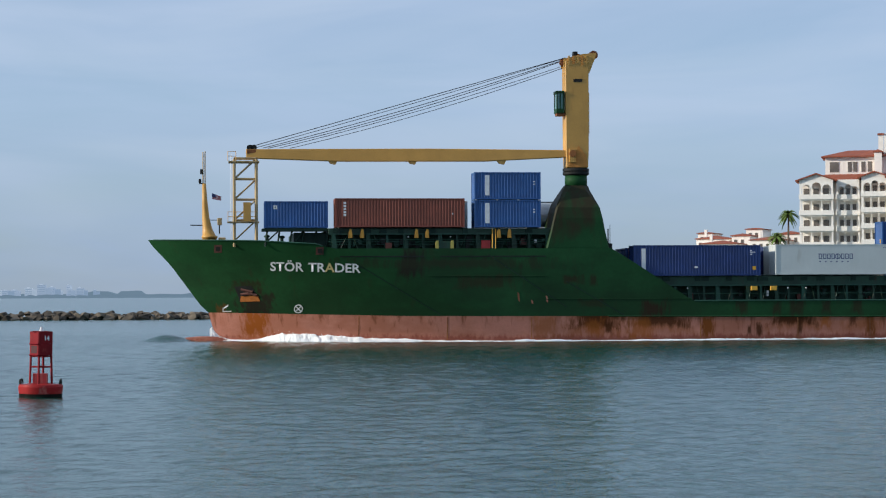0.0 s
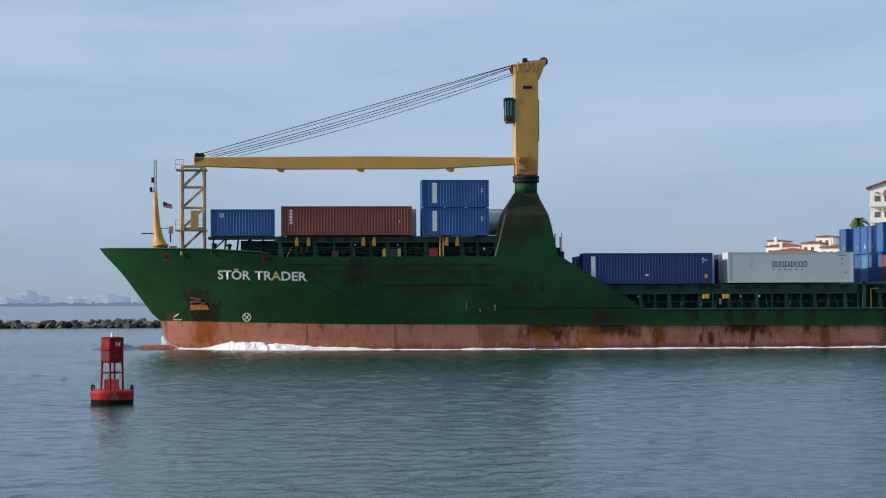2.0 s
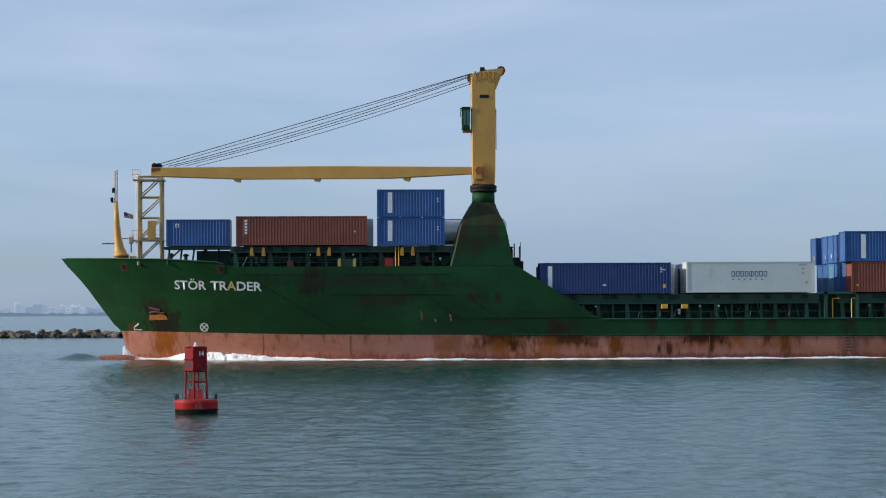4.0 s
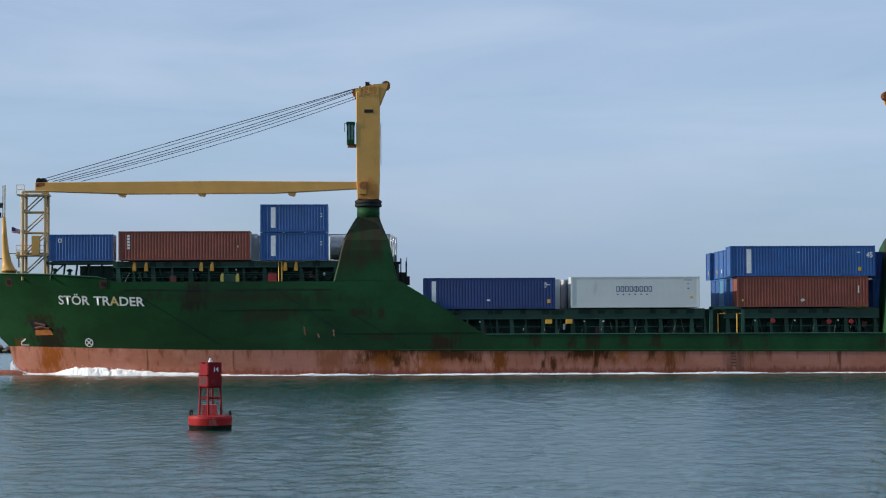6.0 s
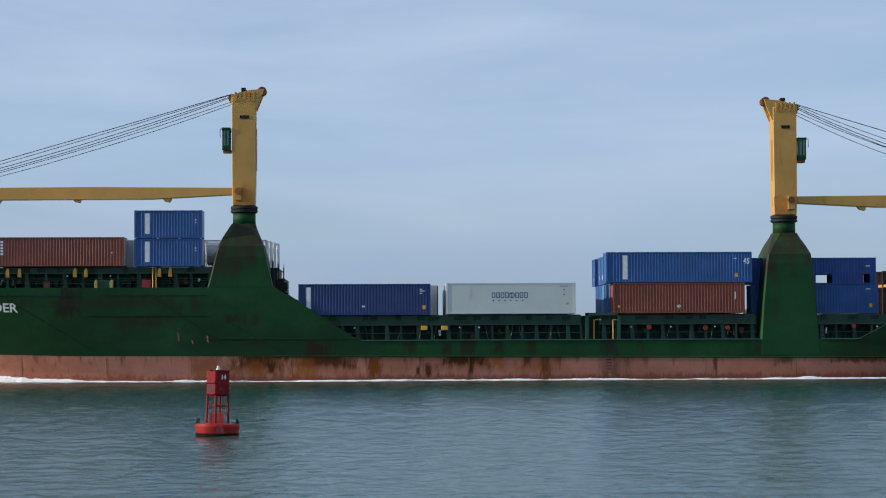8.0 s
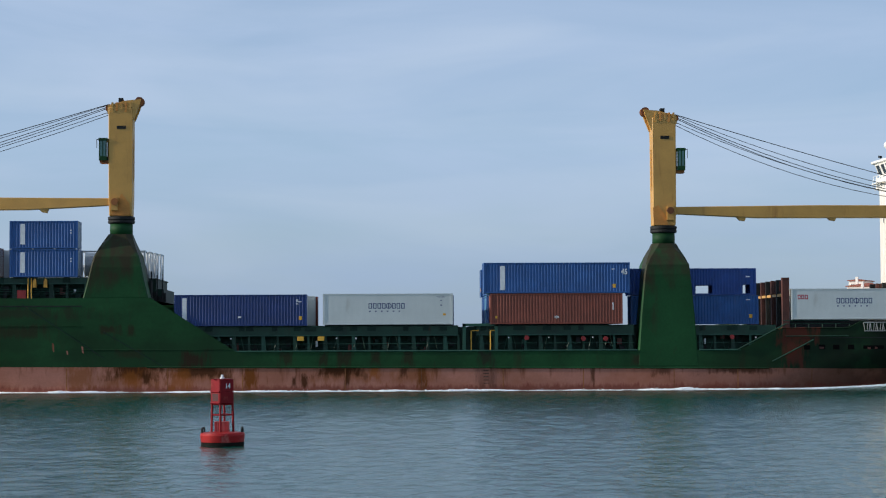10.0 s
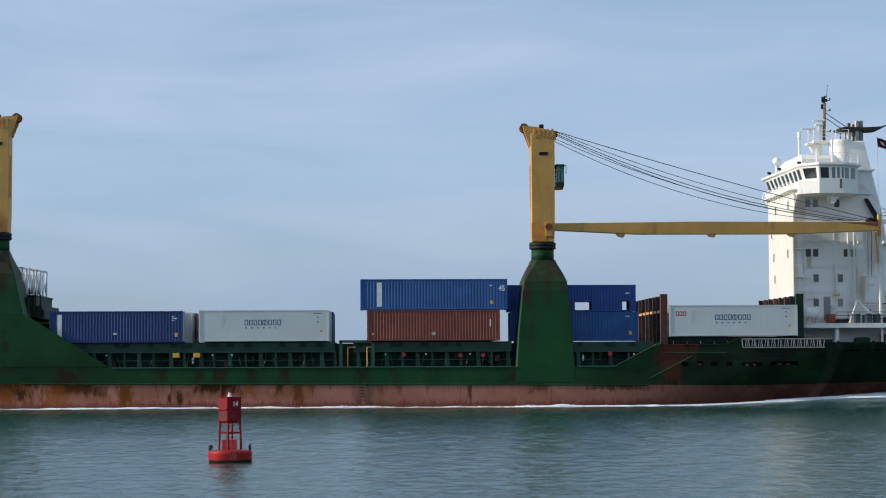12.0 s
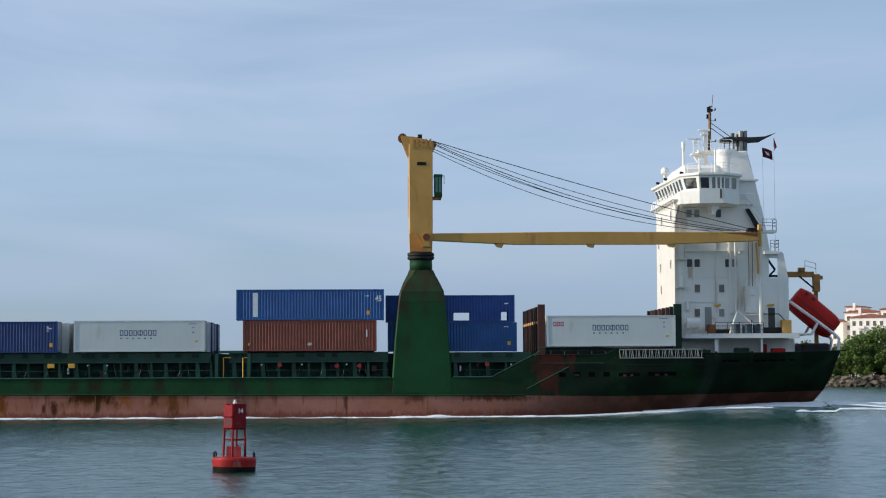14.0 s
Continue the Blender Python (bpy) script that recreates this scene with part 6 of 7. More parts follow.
def container(label, L, H, mat, x, row, z, kind="dry", y=None, cut=()):
    W = 2.44
    name = {"dry": "shipping_container", "reefer": "reefer_container"}[kind]
    t = thing(name, label, "container", "containers on deck", (x, (-10.0 + 2.5 * row) if y is None else y, z))
    tag = (L, H, mat.name)
    def sub(nm, key, build, m):
        ob = new(nm, cached((nm, key) + tag, build, m))
        ob.parent = t
        return ob
    depth, pitch = (0.04, 0.28) if kind == "dry" else (0.002, 0.6)
    def side(bm):
        corrugated(bm, 0.12, L - 0.12, 0.14, H - 0.1, depth, pitch, lambda a, o, zz: (a, 0.03 - o, zz))
    def far_side(bm):
        corrugated(bm, 0.12, L - 0.12, 0.14, H - 0.1, depth, pitch, lambda a, o, zz: (a, W - 0.03 + o, zz))
    def end(bm):
        corrugated(bm, 0.12, W - 0.12, 0.14, H - 0.1, depth, pitch, lambda a, o, zz: (0.03 - o, a, zz))
    def roof(bm):
        box(bm, 0.05, L - 0.05, 0.05, W - 0.05, H - 0.06, H - 0.02)
    if cut:
        def side(bm):
            x_at = 0.12
            for c0, c1, q0, q1 in cut:
                corrugated(bm, x_at, c0, 0.14, H - 0.1, depth, pitch, lambda a, o, zz: (a, 0.03 - o, zz))
                corrugated(bm, c0, c1, 0.14, q0, depth, pitch, lambda a, o, zz: (a, 0.03 - o, zz))
                corrugated(bm, c0, c1, q1, H - 0.1, depth, pitch, lambda a, o, zz: (a, 0.03 - o, zz))
                x_at = c1
            corrugated(bm, x_at, L - 0.12, 0.14, H - 0.1, depth, pitch, lambda a, o, zz: (a, 0.03 - o, zz))
        far_cut = side
        def far_side(bm):
            far_cut(bm)
            for v in bm.verts:
                v.co.y = W - v.co.y
    k = "c" if cut else ""
    sub("side_panel", "n" + k, side, mat)
    sub("side_panel", "f" + k, far_side, mat)
    sub("end_panel", "e", end, mat)
    sub("roof_panel", "r", roof, mat)
    sub("floor", "fl", lambda bm: box(bm, 0.1, L - 0.1, 0.05, W - 0.05, 0.04, 0.16), mat)
    for i, (px, py) in enumerate(((0, 0), (L - 0.16, 0), (0, W - 0.16), (L - 0.16, W - 0.16))):
        sub("corner_post", i, lambda bm: box(bm, px, px + 0.16, py, py + 0.16, 0.0, H), mat)
    for i, (py, pz) in enumerate(((0, 0.0), (W - 0.1, 0.0), (0, H - 0.12), (W - 0.1, H - 0.12))):
        sub("side_rail", i, lambda bm: box(bm, 0.16, L - 0.16, py + 0.005, py + 0.095, pz + 0.02, pz + 0.14 if pz < 1 else H - 0.005), mat)
    for i, pz in enumerate((0.02, H - 0.14)):
        sub("end_rail", i, lambda bm: box(bm, 0.005, 0.1, 0.16, W - 0.16, pz, pz + 0.12), mat)
        sub("end_rail", i + 4, lambda bm: box(bm, L - 0.1, L - 0.005, 0.16, W - 0.16, pz, pz + 0.12), mat)
    # door end, aft
    for i in range(2):
        a = 0.16 + i * 1.06
        sub("door", i, lambda bm: box(bm, L - 0.09, L - 0.03, a, a + 1.05, 0.16, H - 0.14), mat if kind == "dry" else M_DARK)
    for i in range(4):
        a = 0.4 + i * 0.54
        sub("lock_rod", i, lambda bm: rod(bm, (L - 0.01, a, 0.1), (L - 0.01, a, H - 0.1), 0.03, seg=5), M_TANK)
    return aboard(t)


def mark(t, name, mat, *dims):
    """Plain printed marks on the near side, just proud of the ribs."""
    for x0, x1, z0, z1 in dims:
        boxes(name, mat, t, (x0, x1, 0.025, 0.069, z0, z1))


c = container("blue twenty-foot container on the forward stand", 5.95, 2.5, M_BLUE, 6.62, 0, 10.72, y=-9.1)
mark(c, "logo_mark", M_PRINT_W, (0.85, 1.2, 1.75, 2.1))
mark(c, "logo_mark", M_PRINT_N, (0.95, 1.1, 1.82, 2.02))
c = container("brown-red forty-foot container above the hatch", 12.19, 2.72, M_BROWN, 13.17, 0, 10.74)
mark(c, "print_bar", M_PRINT_W, *[(0.8, 1.05, 1.05 + 0.28 * i, 1.25 + 0.28 * i) for i in range(5)], (11.0, 11.1, 1.2, 1.35))
for z in (10.72, 13.35):
    c = container("blue twenty-foot container in a stack of two", 6.3, 2.58, M_BLUE, 26.3, 0, z)
    mark(c, "print_stripe", M_PRINT_W, (1.0, 1.42, 0.4, 2.3))
    mark(c, "print_bar", M_PRINT_W, (5.6, 5.75, 1.4, 1.5), (5.6, 5.75, 1.65, 1.75))
for x in (0.05, 2.1, 4.1, 6.1):
    boxes("stacking_cone", M_TANK, c, (x, x + 0.14, -0.03, 0.1, -0.07, 0.0))
for row in (1, 2, 3, 4):
    container("white forty-foot reefer container behind the brown one", 12.19, 2.6, M_REEFER, 13.75, row, 10.72, "reefer")
c = container("dark navy forty-foot container abaft the crane", 12.3, 2.92, M_NAVY, 41.5, 0, 6.1)
mark(c, "print_stripe", M_PRINT_W, (0.75, 1.15, 0.45, 2.6))
mark(c, "print_bar", M_PRINT_W, (5.9, 6.2, 0.75, 0.9), (11.3, 11.5, 2.35, 2.45), (11.3, 11.8, 2.2, 2.28), (11.3, 11.5, 2.0, 2.08))
mark(c, "data_label", M_PRINT_Y, (11.55, 11.85, 0.55, 0.9))
container("pale grey container in the second row", 12.19, 2.85, M_REEFER, 42.3, 1, 6.08, "reefer")
container("brown container in the third row", 12.19, 2.85, M_BROWN, 42.5, 2, 6.08)
for row in (3, 4):
    container("dark container in the inner rows", 12.19, 2.85, M_NAVY, 42.2, row, 6.08)


def reefer(x, z, logo_x):
    c = container("white reefer container with dark blue printed marks", 12.1, 2.9, M_REEFER, x, 0, z, "reefer")
    # round badge between two rows of plain open rectangles
    bars = []
    for a in [logo_x + 0.42 * i for i in range(4)] + [logo_x + 2.2 + 0.42 * i for i in range(3)]:
        bars += [(a, a + 0.32, 1.5, 1.565), (a, a + 0.32, 1.945, 2.01), (a, a + 0.065, 1.565, 1.945), (a + 0.255, a + 0.32, 1.565, 1.945)]
    bars += [(logo_x + 0.05 + 0.55 * i, logo_x + 0.2 + 0.55 * i, 1.2, 1.31) for i in range(6)]
    mark(c, "print_bar", M_PRINT_N, *bars)
    bm = bmesh.new()
    for i in range(24):
        a, b = 2 * math.pi * i / 24, 2 * math.pi * (i + 1) / 24
        q = [(logo_x + 1.88 + r * math.cos(u), 0.024, 1.75 + r * math.sin(u)) for u, r in ((a, 0.2), (b, 0.2), (b, 0.27), (a, 0.27))]
        bm.faces.new([bm.verts.new(p) for p in q])
    bm.faces.new([bm.verts.new((logo_x + 1.88 + u, 0.024, 1.75 + w)) for u, w in ((-0.04, -0.2), (0.04, -0.2), (0.04, 0.2), (-0.04, 0.2))])
    part("round_badge", bm, M_PRINT_N, c)
    mark(c, "data_label", M_PRINT_Y, (11.2, 11.45, 0.85, 1.05))
    mark(c, "print_bar", M_PRINT_N, (10.6, 11.4, 2.55, 2.6), (10.95, 11.1, 2.2, 2.28), (10.95, 11.1, 1.75, 1.85))
    return c


reefer(55.28, 6.17, 4.25)
for row, m in ((1, M_REEFER), (2, M_NAVY), (3, M_REEFER), (4, M_BROWN), (5, M_NAVY)):
    container("reefer container in the inner rows" if m is M_REEFER else "container in the inner rows", 12.1, 2.85, m, 55.3 + 0.15 * (row % 3), row, 6.15, "reefer" if m is M_REEFER else "dry")

c = container("blue forty-five-foot container on top of the stack", 13.72, 2.86, M_BLUE, 70.28, 0, 9.06)
mark(c, "print_stripe", M_PRINT_W, (1.55, 2.0, 0.3, 2.55))
lettering("size_lettering", "45", 0.72, M_PRINT_W, c, lambda u, v: (12.9 + u * 0.85, 0.024, 1.75 + v), bold=0.02)
mark(c, "print_bar", M_PRINT_W, (12.0, 12.3, 2.2, 2.28))
mark(c, "data_label", M_PRINT_Y, (12.1, 12.4, 0.5, 0.85))
c = container("brown-red forty-foot container under a blue one", 12.4, 2.86, M_BROWN, 70.9, 0, 6.17)
mark(c, "print_bar", M_PRINT_W, (6.0, 6.4, 0.6, 0.72), (6.15, 6.25, 0.5, 0.82), (11.45, 11.55, 1.3, 2.0))
mark(c, "data_label", M_PRINT_Y, (0.45, 0.65, 0.55, 0.75))
for row, m in ((1, M_TEAL), (2, M_BLUE), (3, M_BLUE), (4, M_BLUE), (6, M_BLUE)):
    c = container("weathered blue container in the upper inner rows", 12.19, 2.75, m, 70.9, row, 9.06)
    boxes("data_label", M_PRINT_W if row % 2 else M_PRINT_Y, c, (-0.02, 0.0, 0.5, 0.75, 0.5, 0.9))
for row, m in ((1, M_BLUE), (2, M_BLUE), (3, M_TEAL), (4, M_BLUE), (5, M_BLUE)):
    container("blue container in the lower inner rows", 12.19, 2.86, m, 70.95, row, 6.17)
c = container("blue container behind the after crane", 12.19, 2.75, M_BLUE, 84.4, 1, 6.1)
mark(c, "data_label", M_PRINT_Y, (11.3, 11.6, 0.6, 0.95))
mark(c, "print_bar", M_PRINT_W, (11.0, 11.4, 2.3, 2.38))
c = container("royal blue container with openings cut in its sides", 12.19, 2.55, M_ROYAL, 84.2, 1, 8.88, cut=((6.4, 8.0, 0.15, 0.95), (10.9, 11.6, 0.15, 1.0)))
mark(c, "print_bar", M_PRINT_W, (11.2, 11.6, 1.7, 1.8))
c = reefer(99.2, 6.5, 4.3)
mark(c, "red_mark", M_PRINT_R, *[q for i in range(3) for q in ((0.62 + 0.34 * i, 0.9 + 0.34 * i, 1.9, 1.98), (0.62 + 0.34 * i, 0.9 + 0.34 * i, 2.24, 2.32), (0.62 + 0.34 * i, 0.69 + 0.34 * i, 1.98, 2.24), (0.83 + 0.34 * i, 0.9 + 0.34 * i, 1.98, 2.24))])
for row in (2, 4):
    container("white reefer container in the after bay", 12.1, 2.4, M_REEFER, 99.2, row, 6.5, "reefer")


deck_block = boxes("hatch_coaming", M_DECK, None, (34.2, 39.3, -4.9, 6.0, 8.46, 10.6), (34.2, 39.4, -5.0, 6.1, 10.6, 10.72), (39.3, 40.0, -4.6, 5.8, 8.46, 9.7))
tagged(deck_block, "dark green hatch coaming that carries tank containers", "hatch")
for x, z in ((39.0, 9.4), (39.5, 9.0), (39.9, 9.3)):
    boxes("hatch_fitting", M_DARK, deck_block, (x, x + 0.4, -5.6, -5.05, 8.46, z))
for x in (38.9, 39.45, 39.95):
    rods("lashing_post", M_DARK, deck_block, ((x, -5.3, 8.5), (x, -5.3, 11.3 - (x - 39) * 0.6), 0.06))
aboard(deck_block)


def tank_container():
    t = thing("tank_container", "pale steel tank container in a grey frame", "tank container", "containers on deck", (32.4, -6.2, 10.72))
    bm = bmesh.new()
    rod(bm, (0.3, 1.2, 1.4), (5.5, 1.2, 1.4), 1.15, seg=28)
    part("tank", bm, M_TANK, t, smooth=False)
    lines = []
    for x in (0.05, 5.95):
        for y in (0.08, 2.36):
            lines.append(((x, y, 0), (x, y, 2.6), 0.09))
        lines += [((x, 0.08, 2.55), (x, 2.36, 2.55), 0.08), ((x, 0.08, 0.08), (x, 2.36, 0.08), 0.08), ((x, 0.08, 0.1), (x, 1.2, 1.3), 0.06), ((x, 2.36, 0.1), (x, 1.2, 1.3), 0.06)]
    for y in (0.08, 2.36):
        lines += [((0.05, y, 0.08), (5.95, y, 0.08), 0.08), ((0.05, y, 2.55), (5.95, y, 2.55), 0.07)]
    rods("frame", M_TANK, t, *lines)
    aboard(t)
    for i in (1, 2, 3):
        c = copy_thing(t, pose(LEAD, MIDDLE, 0) @ pose(32.4 + 0.25 * i, -6.2 + 2.5 * i, 10.72))
        ABOARD.append((c, pose(32.4 + 0.25 * i, -6.2 + 2.5 * i, 10.72)))


tank_container()


def lifeboat():
    t = thing("lifeboat", "orange-red enclosed free-fall lifeboat on its ramp", "lifeboat", "", (126.1, -0.7, 9.55))
    t.matrix_basis = pose(126.45, -0.7, 9.75, 0, 40, 0)
    bm = bmesh.new()
    rings = []
    for u in np.linspace(-1, 1, 17):
        s = (1 - abs(u) ** 7) ** 0.5 if abs(u) < 1 else 0.02
        s = max(s, 0.62 if u < 0 else 0.5)
        x = u * 2.55
        ring = []
        for k in range(20):
            a = 2 * math.pi * k / 20
            c, q = math.cos(a), math.sin(a)
            y = 1.3 * s * abs(c) ** 0.5 * (1 if c >= 0 else -1)
            z = (1.22 if q > 0 else 1.25) * abs(q) ** 0.5 * (1 if q >= 0 else -1) * (0.55 + 0.45 * s)
            if u < -0.35 and q > 0:
                z *= 1.12
            ring.append(bm.verts.new((x, y, z)))
        rings.append(ring)
    for a, b in zip(rings, rings[1:]):
        for k in range(20):
            bm.faces.new((a[k], a[(k + 1) % 20], b[(k + 1) % 20], b[k]))
    bm.faces.new(rings[0][::-1])
    bm.faces.new(rings[-1])
    part("hull", bm, M_BOAT, t, smooth=True)
    bm = bmesh.new()
    for z in (0.0,):
        box(bm, -2.5, 2.4, -1.36, -1.28, z - 0.06, z + 0.06)
    part("fender", bm, material("fender_red", (0.20, 0.012, 0.010), 0.7, vary=0.3, scale=1.5), t)
    boxes("canopy_window", M_OLDRED, t, (-2.1, -1.75, -1.3, -1.1, 0.75, 0.98), (-1.3, -0.95, -1.3, -1.1, 0.75, 0.98))
    aboard(t)


lifeboat()


# ---- bow wave, foam along the side and the wake ----
def quarter_height(x, y):
    """The stern wave: water heaped along the after quarter, highest by the transom."""
    crest = float(np.interp(x, [96, 104, 112, 118, 125, 129, 136, 150], [0.0, 0.2, 0.55, 0.85, 1.25, 1.1, 0.45, 0.0]))
    side = half_beam(min(x, 124.5), 1.0) if x < 126 else 5.0
    out = max(0.0, abs(y) - side)
    return crest * math.exp(-(out / 8.5) ** 2)


def quarter_wave():
    bm = bmesh.new()
    grid = []
    for i in range(131):
        x = 94.0 + 0.5 * i
        row = []
        for j in range(53):
            y = -34.0 + 0.95 * j
            ripple = 0.05 * noise.fractal(Vector((x * 0.5, y * 0.35, 4.0)), 0.9, 2.0, 4)
            h = quarter_height(x, y)
            row.append(bm.verts.new((x, y, h - 0.12 + ripple * min(1.0, 3 * h))))
        grid.append(row)
    for p, q in zip(grid, grid[1:]):
        for j in range(52):
            bm.faces.new((p[j], q[j], q[j + 1], p[j + 1]))
    ob = part("stern_wave", bm, WATER.data.materials[0], smooth=True)
    tagged(ob, "green-grey stern wave heaped along the quarter", "wave")
    aboard(ob)


quarter_wave()


def foam_sheet(name, label, x0, x1, nx, nv, height, width, seed, rough, drops, off=None):
    """A lumpy ridge of foam that leans on the plating and runs out over the water, with loose drops round it."""
    rng = random.Random(seed)
    bm = bmesh.new()
    rows = []
    for i in range(nx + 1):
        x = x0 + (x1 - x0) * i / nx
        h, w = height(x), width(x)
        b = half_beam(x, 0.3) - 0.12
        row = []
        for j in range(nv + 1):
            u = j / nv
            n1 = noise.fractal(Vector((x * 0.8, u * 1.6 + seed, 0.3)), 0.9, 2.0, 4) * 0.7
            n2 = noise.fractal(Vector((x * 4.5, u * 6.0, seed)), 0.9, 2.0, 3)
            shape = math.sin(math.pi * min(1, 0.08 + u)) if off else (1 - u) ** 1.3
            z = h * shape * (1 + 0.55 * n1) + rough * n2 * (0.3 + h) - 0.10 * u - 0.02
            py = -b - (off(x) if off else 0) - u * w * (1 + 0.3 * n1)
            row.append(bm.verts.new((x, py, z + quarter_height(x, py))))
        rows.append(row)
    for p, q in zip(rows, rows[1:]):
        for j in range(nv):
            bm.faces.new((p[j], q[j], q[j + 1], p[j + 1]))
    for i in range(drops):
        x = x0 + (x1 - x0) * rng.random()
        h, w = height(x), width(x)
        if h < 0.02:
            continue
        u = rng.random() * 1.15
        boulder(bm, (x, -half_beam(x, 0.3) - (off(x) if off else 0) - u * w, max(0.0, h * (1.15 - u)) * rng.random()), rng.uniform(0.02, 0.07), rng, 0.8)
    ob = part(name, bm, M_FOAM, smooth=True)
    tagged(ob, label, "foam", kind="stuff")
    return aboard(ob)


def bow_height(x):
    return 0.72 * math.exp(-((x - 8.3) / 1.3) ** 2) + 0.85 * math.exp(-((x - 11.0) / 3.6) ** 2) + 0.3 * math.exp(-((x - 17.0) / 4.5) ** 2) + 0.1


def side_height(x):
    return (0.15 + 0.16 * noise.noise(Vector((x * 0.14, 3.1, 0))) + 0.08 * noise.noise(Vector((x * 0.6, 1.1, 0)))) * (1.0 if x < 98 else 0.5)


foam_sheet("bow_wave", "white breaking bow wave along the hull", 4.6, 33.0, 420, 14, bow_height, lambda x: 0.5 + 1.2 * min(1.0, max(0.0, (x - 4) / 6)) * max(0.25, 1 - (x - 8) / 40), 1, 0.045, 500)
foam_sheet("side_foam", "thin white foam line along the ship's waterline", 30.0, 124.0, 900, 8, side_height, lambda x: (0.25 + 1.1 * max(0.0, noise.noise(Vector((x * 0.1, 7.7, 0))) + 0.25)) * (1.0 if x < 98 else 0.4), 2, 0.10, 900, lambda x: 0.35 + 0.012 * (x - 30) + max(0.0, x - 105) * 0.12)
foam_sheet("stem_spray", "white spray curling at the stem", 1.5, 6.2, 100, 8, lambda x: 1.0 * math.exp(-((x - 1.9) / 0.9) ** 2) + 0.2, lambda x: 0.55, 3, 0.16, 160)


def wake():
    """Low foam streaks trailing aft of the quarter."""
    rng = random.Random(8)
    bm = bmesh.new()
    for i in range(46):
        x = 108 + 50 * rng.random()
        out = 0.10 * max(0.0, x - 104)
        y = (-half_beam(min(x, 121), 0.2) if x < 121 else -6.5) - 0.3 - out * rng.uniform(0.1, 1.0)
        if x > 128 and rng.random() < 0.5:
            y = rng.uniform(-6, 7)
        length, w = rng.uniform(3.0, 13.0), rng.uniform(0.03, 0.08) if x < 130 else rng.uniform(0.2, 0.6)
        k = 16
        top = []
        for s in range(k + 1):
            u = s / k
            px = x + length * u
            ww = w * math.sin(math.pi * min(0.98, max(0.02, u))) * (1 + 0.6 * noise.noise(Vector((px * 1.7, y, 0))))
            py = y - 0.10 * length * u + 0.25 * noise.noise(Vector((px * 0.6, i, 0)))
            top.append([bm.verts.new((px, py - ww, -0.02 + quarter_height(px, py - ww))), bm.verts.new((px, py, 0.1 + quarter_height(px, py) + 0.05 * noise.noise(Vector((px * 3, y, 1))))), bm.verts.new((px, py + ww, -0.02 + quarter_height(px, py + ww)))])
        for p, q in zip(top, top[1:]):
            for j in range(2):
                bm.faces.new((p[j], q[j], q[j + 1], p[j + 1]))
    for i, (xa, ya, xb, yb, w) in enumerate(((122, -12.6, 150, -9, 0.22), (127, 26, 165, 48, 4.0), (128, 40, 170, 66, 5.0), (131, 2, 160, 20, 1.6))):
        k = 60
        top = []
        for s in range(k + 1):
            u = s / k
            px = xa + (xb - xa) * u
            py = ya + (yb - ya) * u + 0.6 * noise.noise(Vector((px * 0.3, i, 2)))
            ww = w * max(0.05, math.sin(math.pi * min(0.98, max(0.02, u))) ** 0.5 * (0.7 + 0.9 * noise.noise(Vector((px * 0.8, i * 3.3, 0)))))
            top.append([bm.verts.new((px, py - ww, -0.03 + quarter_height(px, py - ww))), bm.verts.new((px, py - ww * 0.3, 0.10 + quarter_height(px, py) + 0.12 * noise.noise(Vector((px * 1.3, py, 1))))), bm.verts.new((px, py + ww, -0.03 + quarter_height(px, py + ww)))])
        for p, q in zip(top, top[1:]):
            for j in range(2):
                bm.faces.new((p[j], q[j], q[j + 1], p[j + 1]))
    ob = part("stern_wake", bm, M_FOAM, smooth=True)
    tagged(ob, "white foam streaks of the stern wake", "foam", kind="stuff")
    aboard(ob)


wake()


def bulb_swell():
    """The smooth swell of water pushed up over the bulb ahead of the stem."""
    bm = bmesh.new()
    grid = []
    for i in range(49):
        row = []
        for j in range(33):
            x, y = -10.0 + 12.5 * i / 48, -5.0 + 10.0 * j / 32
            row.append(bm.verts.new((x, y, 0.72 * math.exp(-((x + 2.6) / 2.2) ** 2 - (y / 2.0) ** 2) - 0.09)))
        grid.append(row)
    for p, q in zip(grid, grid[1:]):
        for j in range(32):
            bm.faces.new((p[j], q[j], q[j + 1], p[j + 1]))
    ob = part("bow_swell", bm, WATER.data.materials[0], smooth=True)
    tagged(ob, "smooth swell of water pushed ahead of the bow", "wave")
    aboard(ob)


bulb_swell()


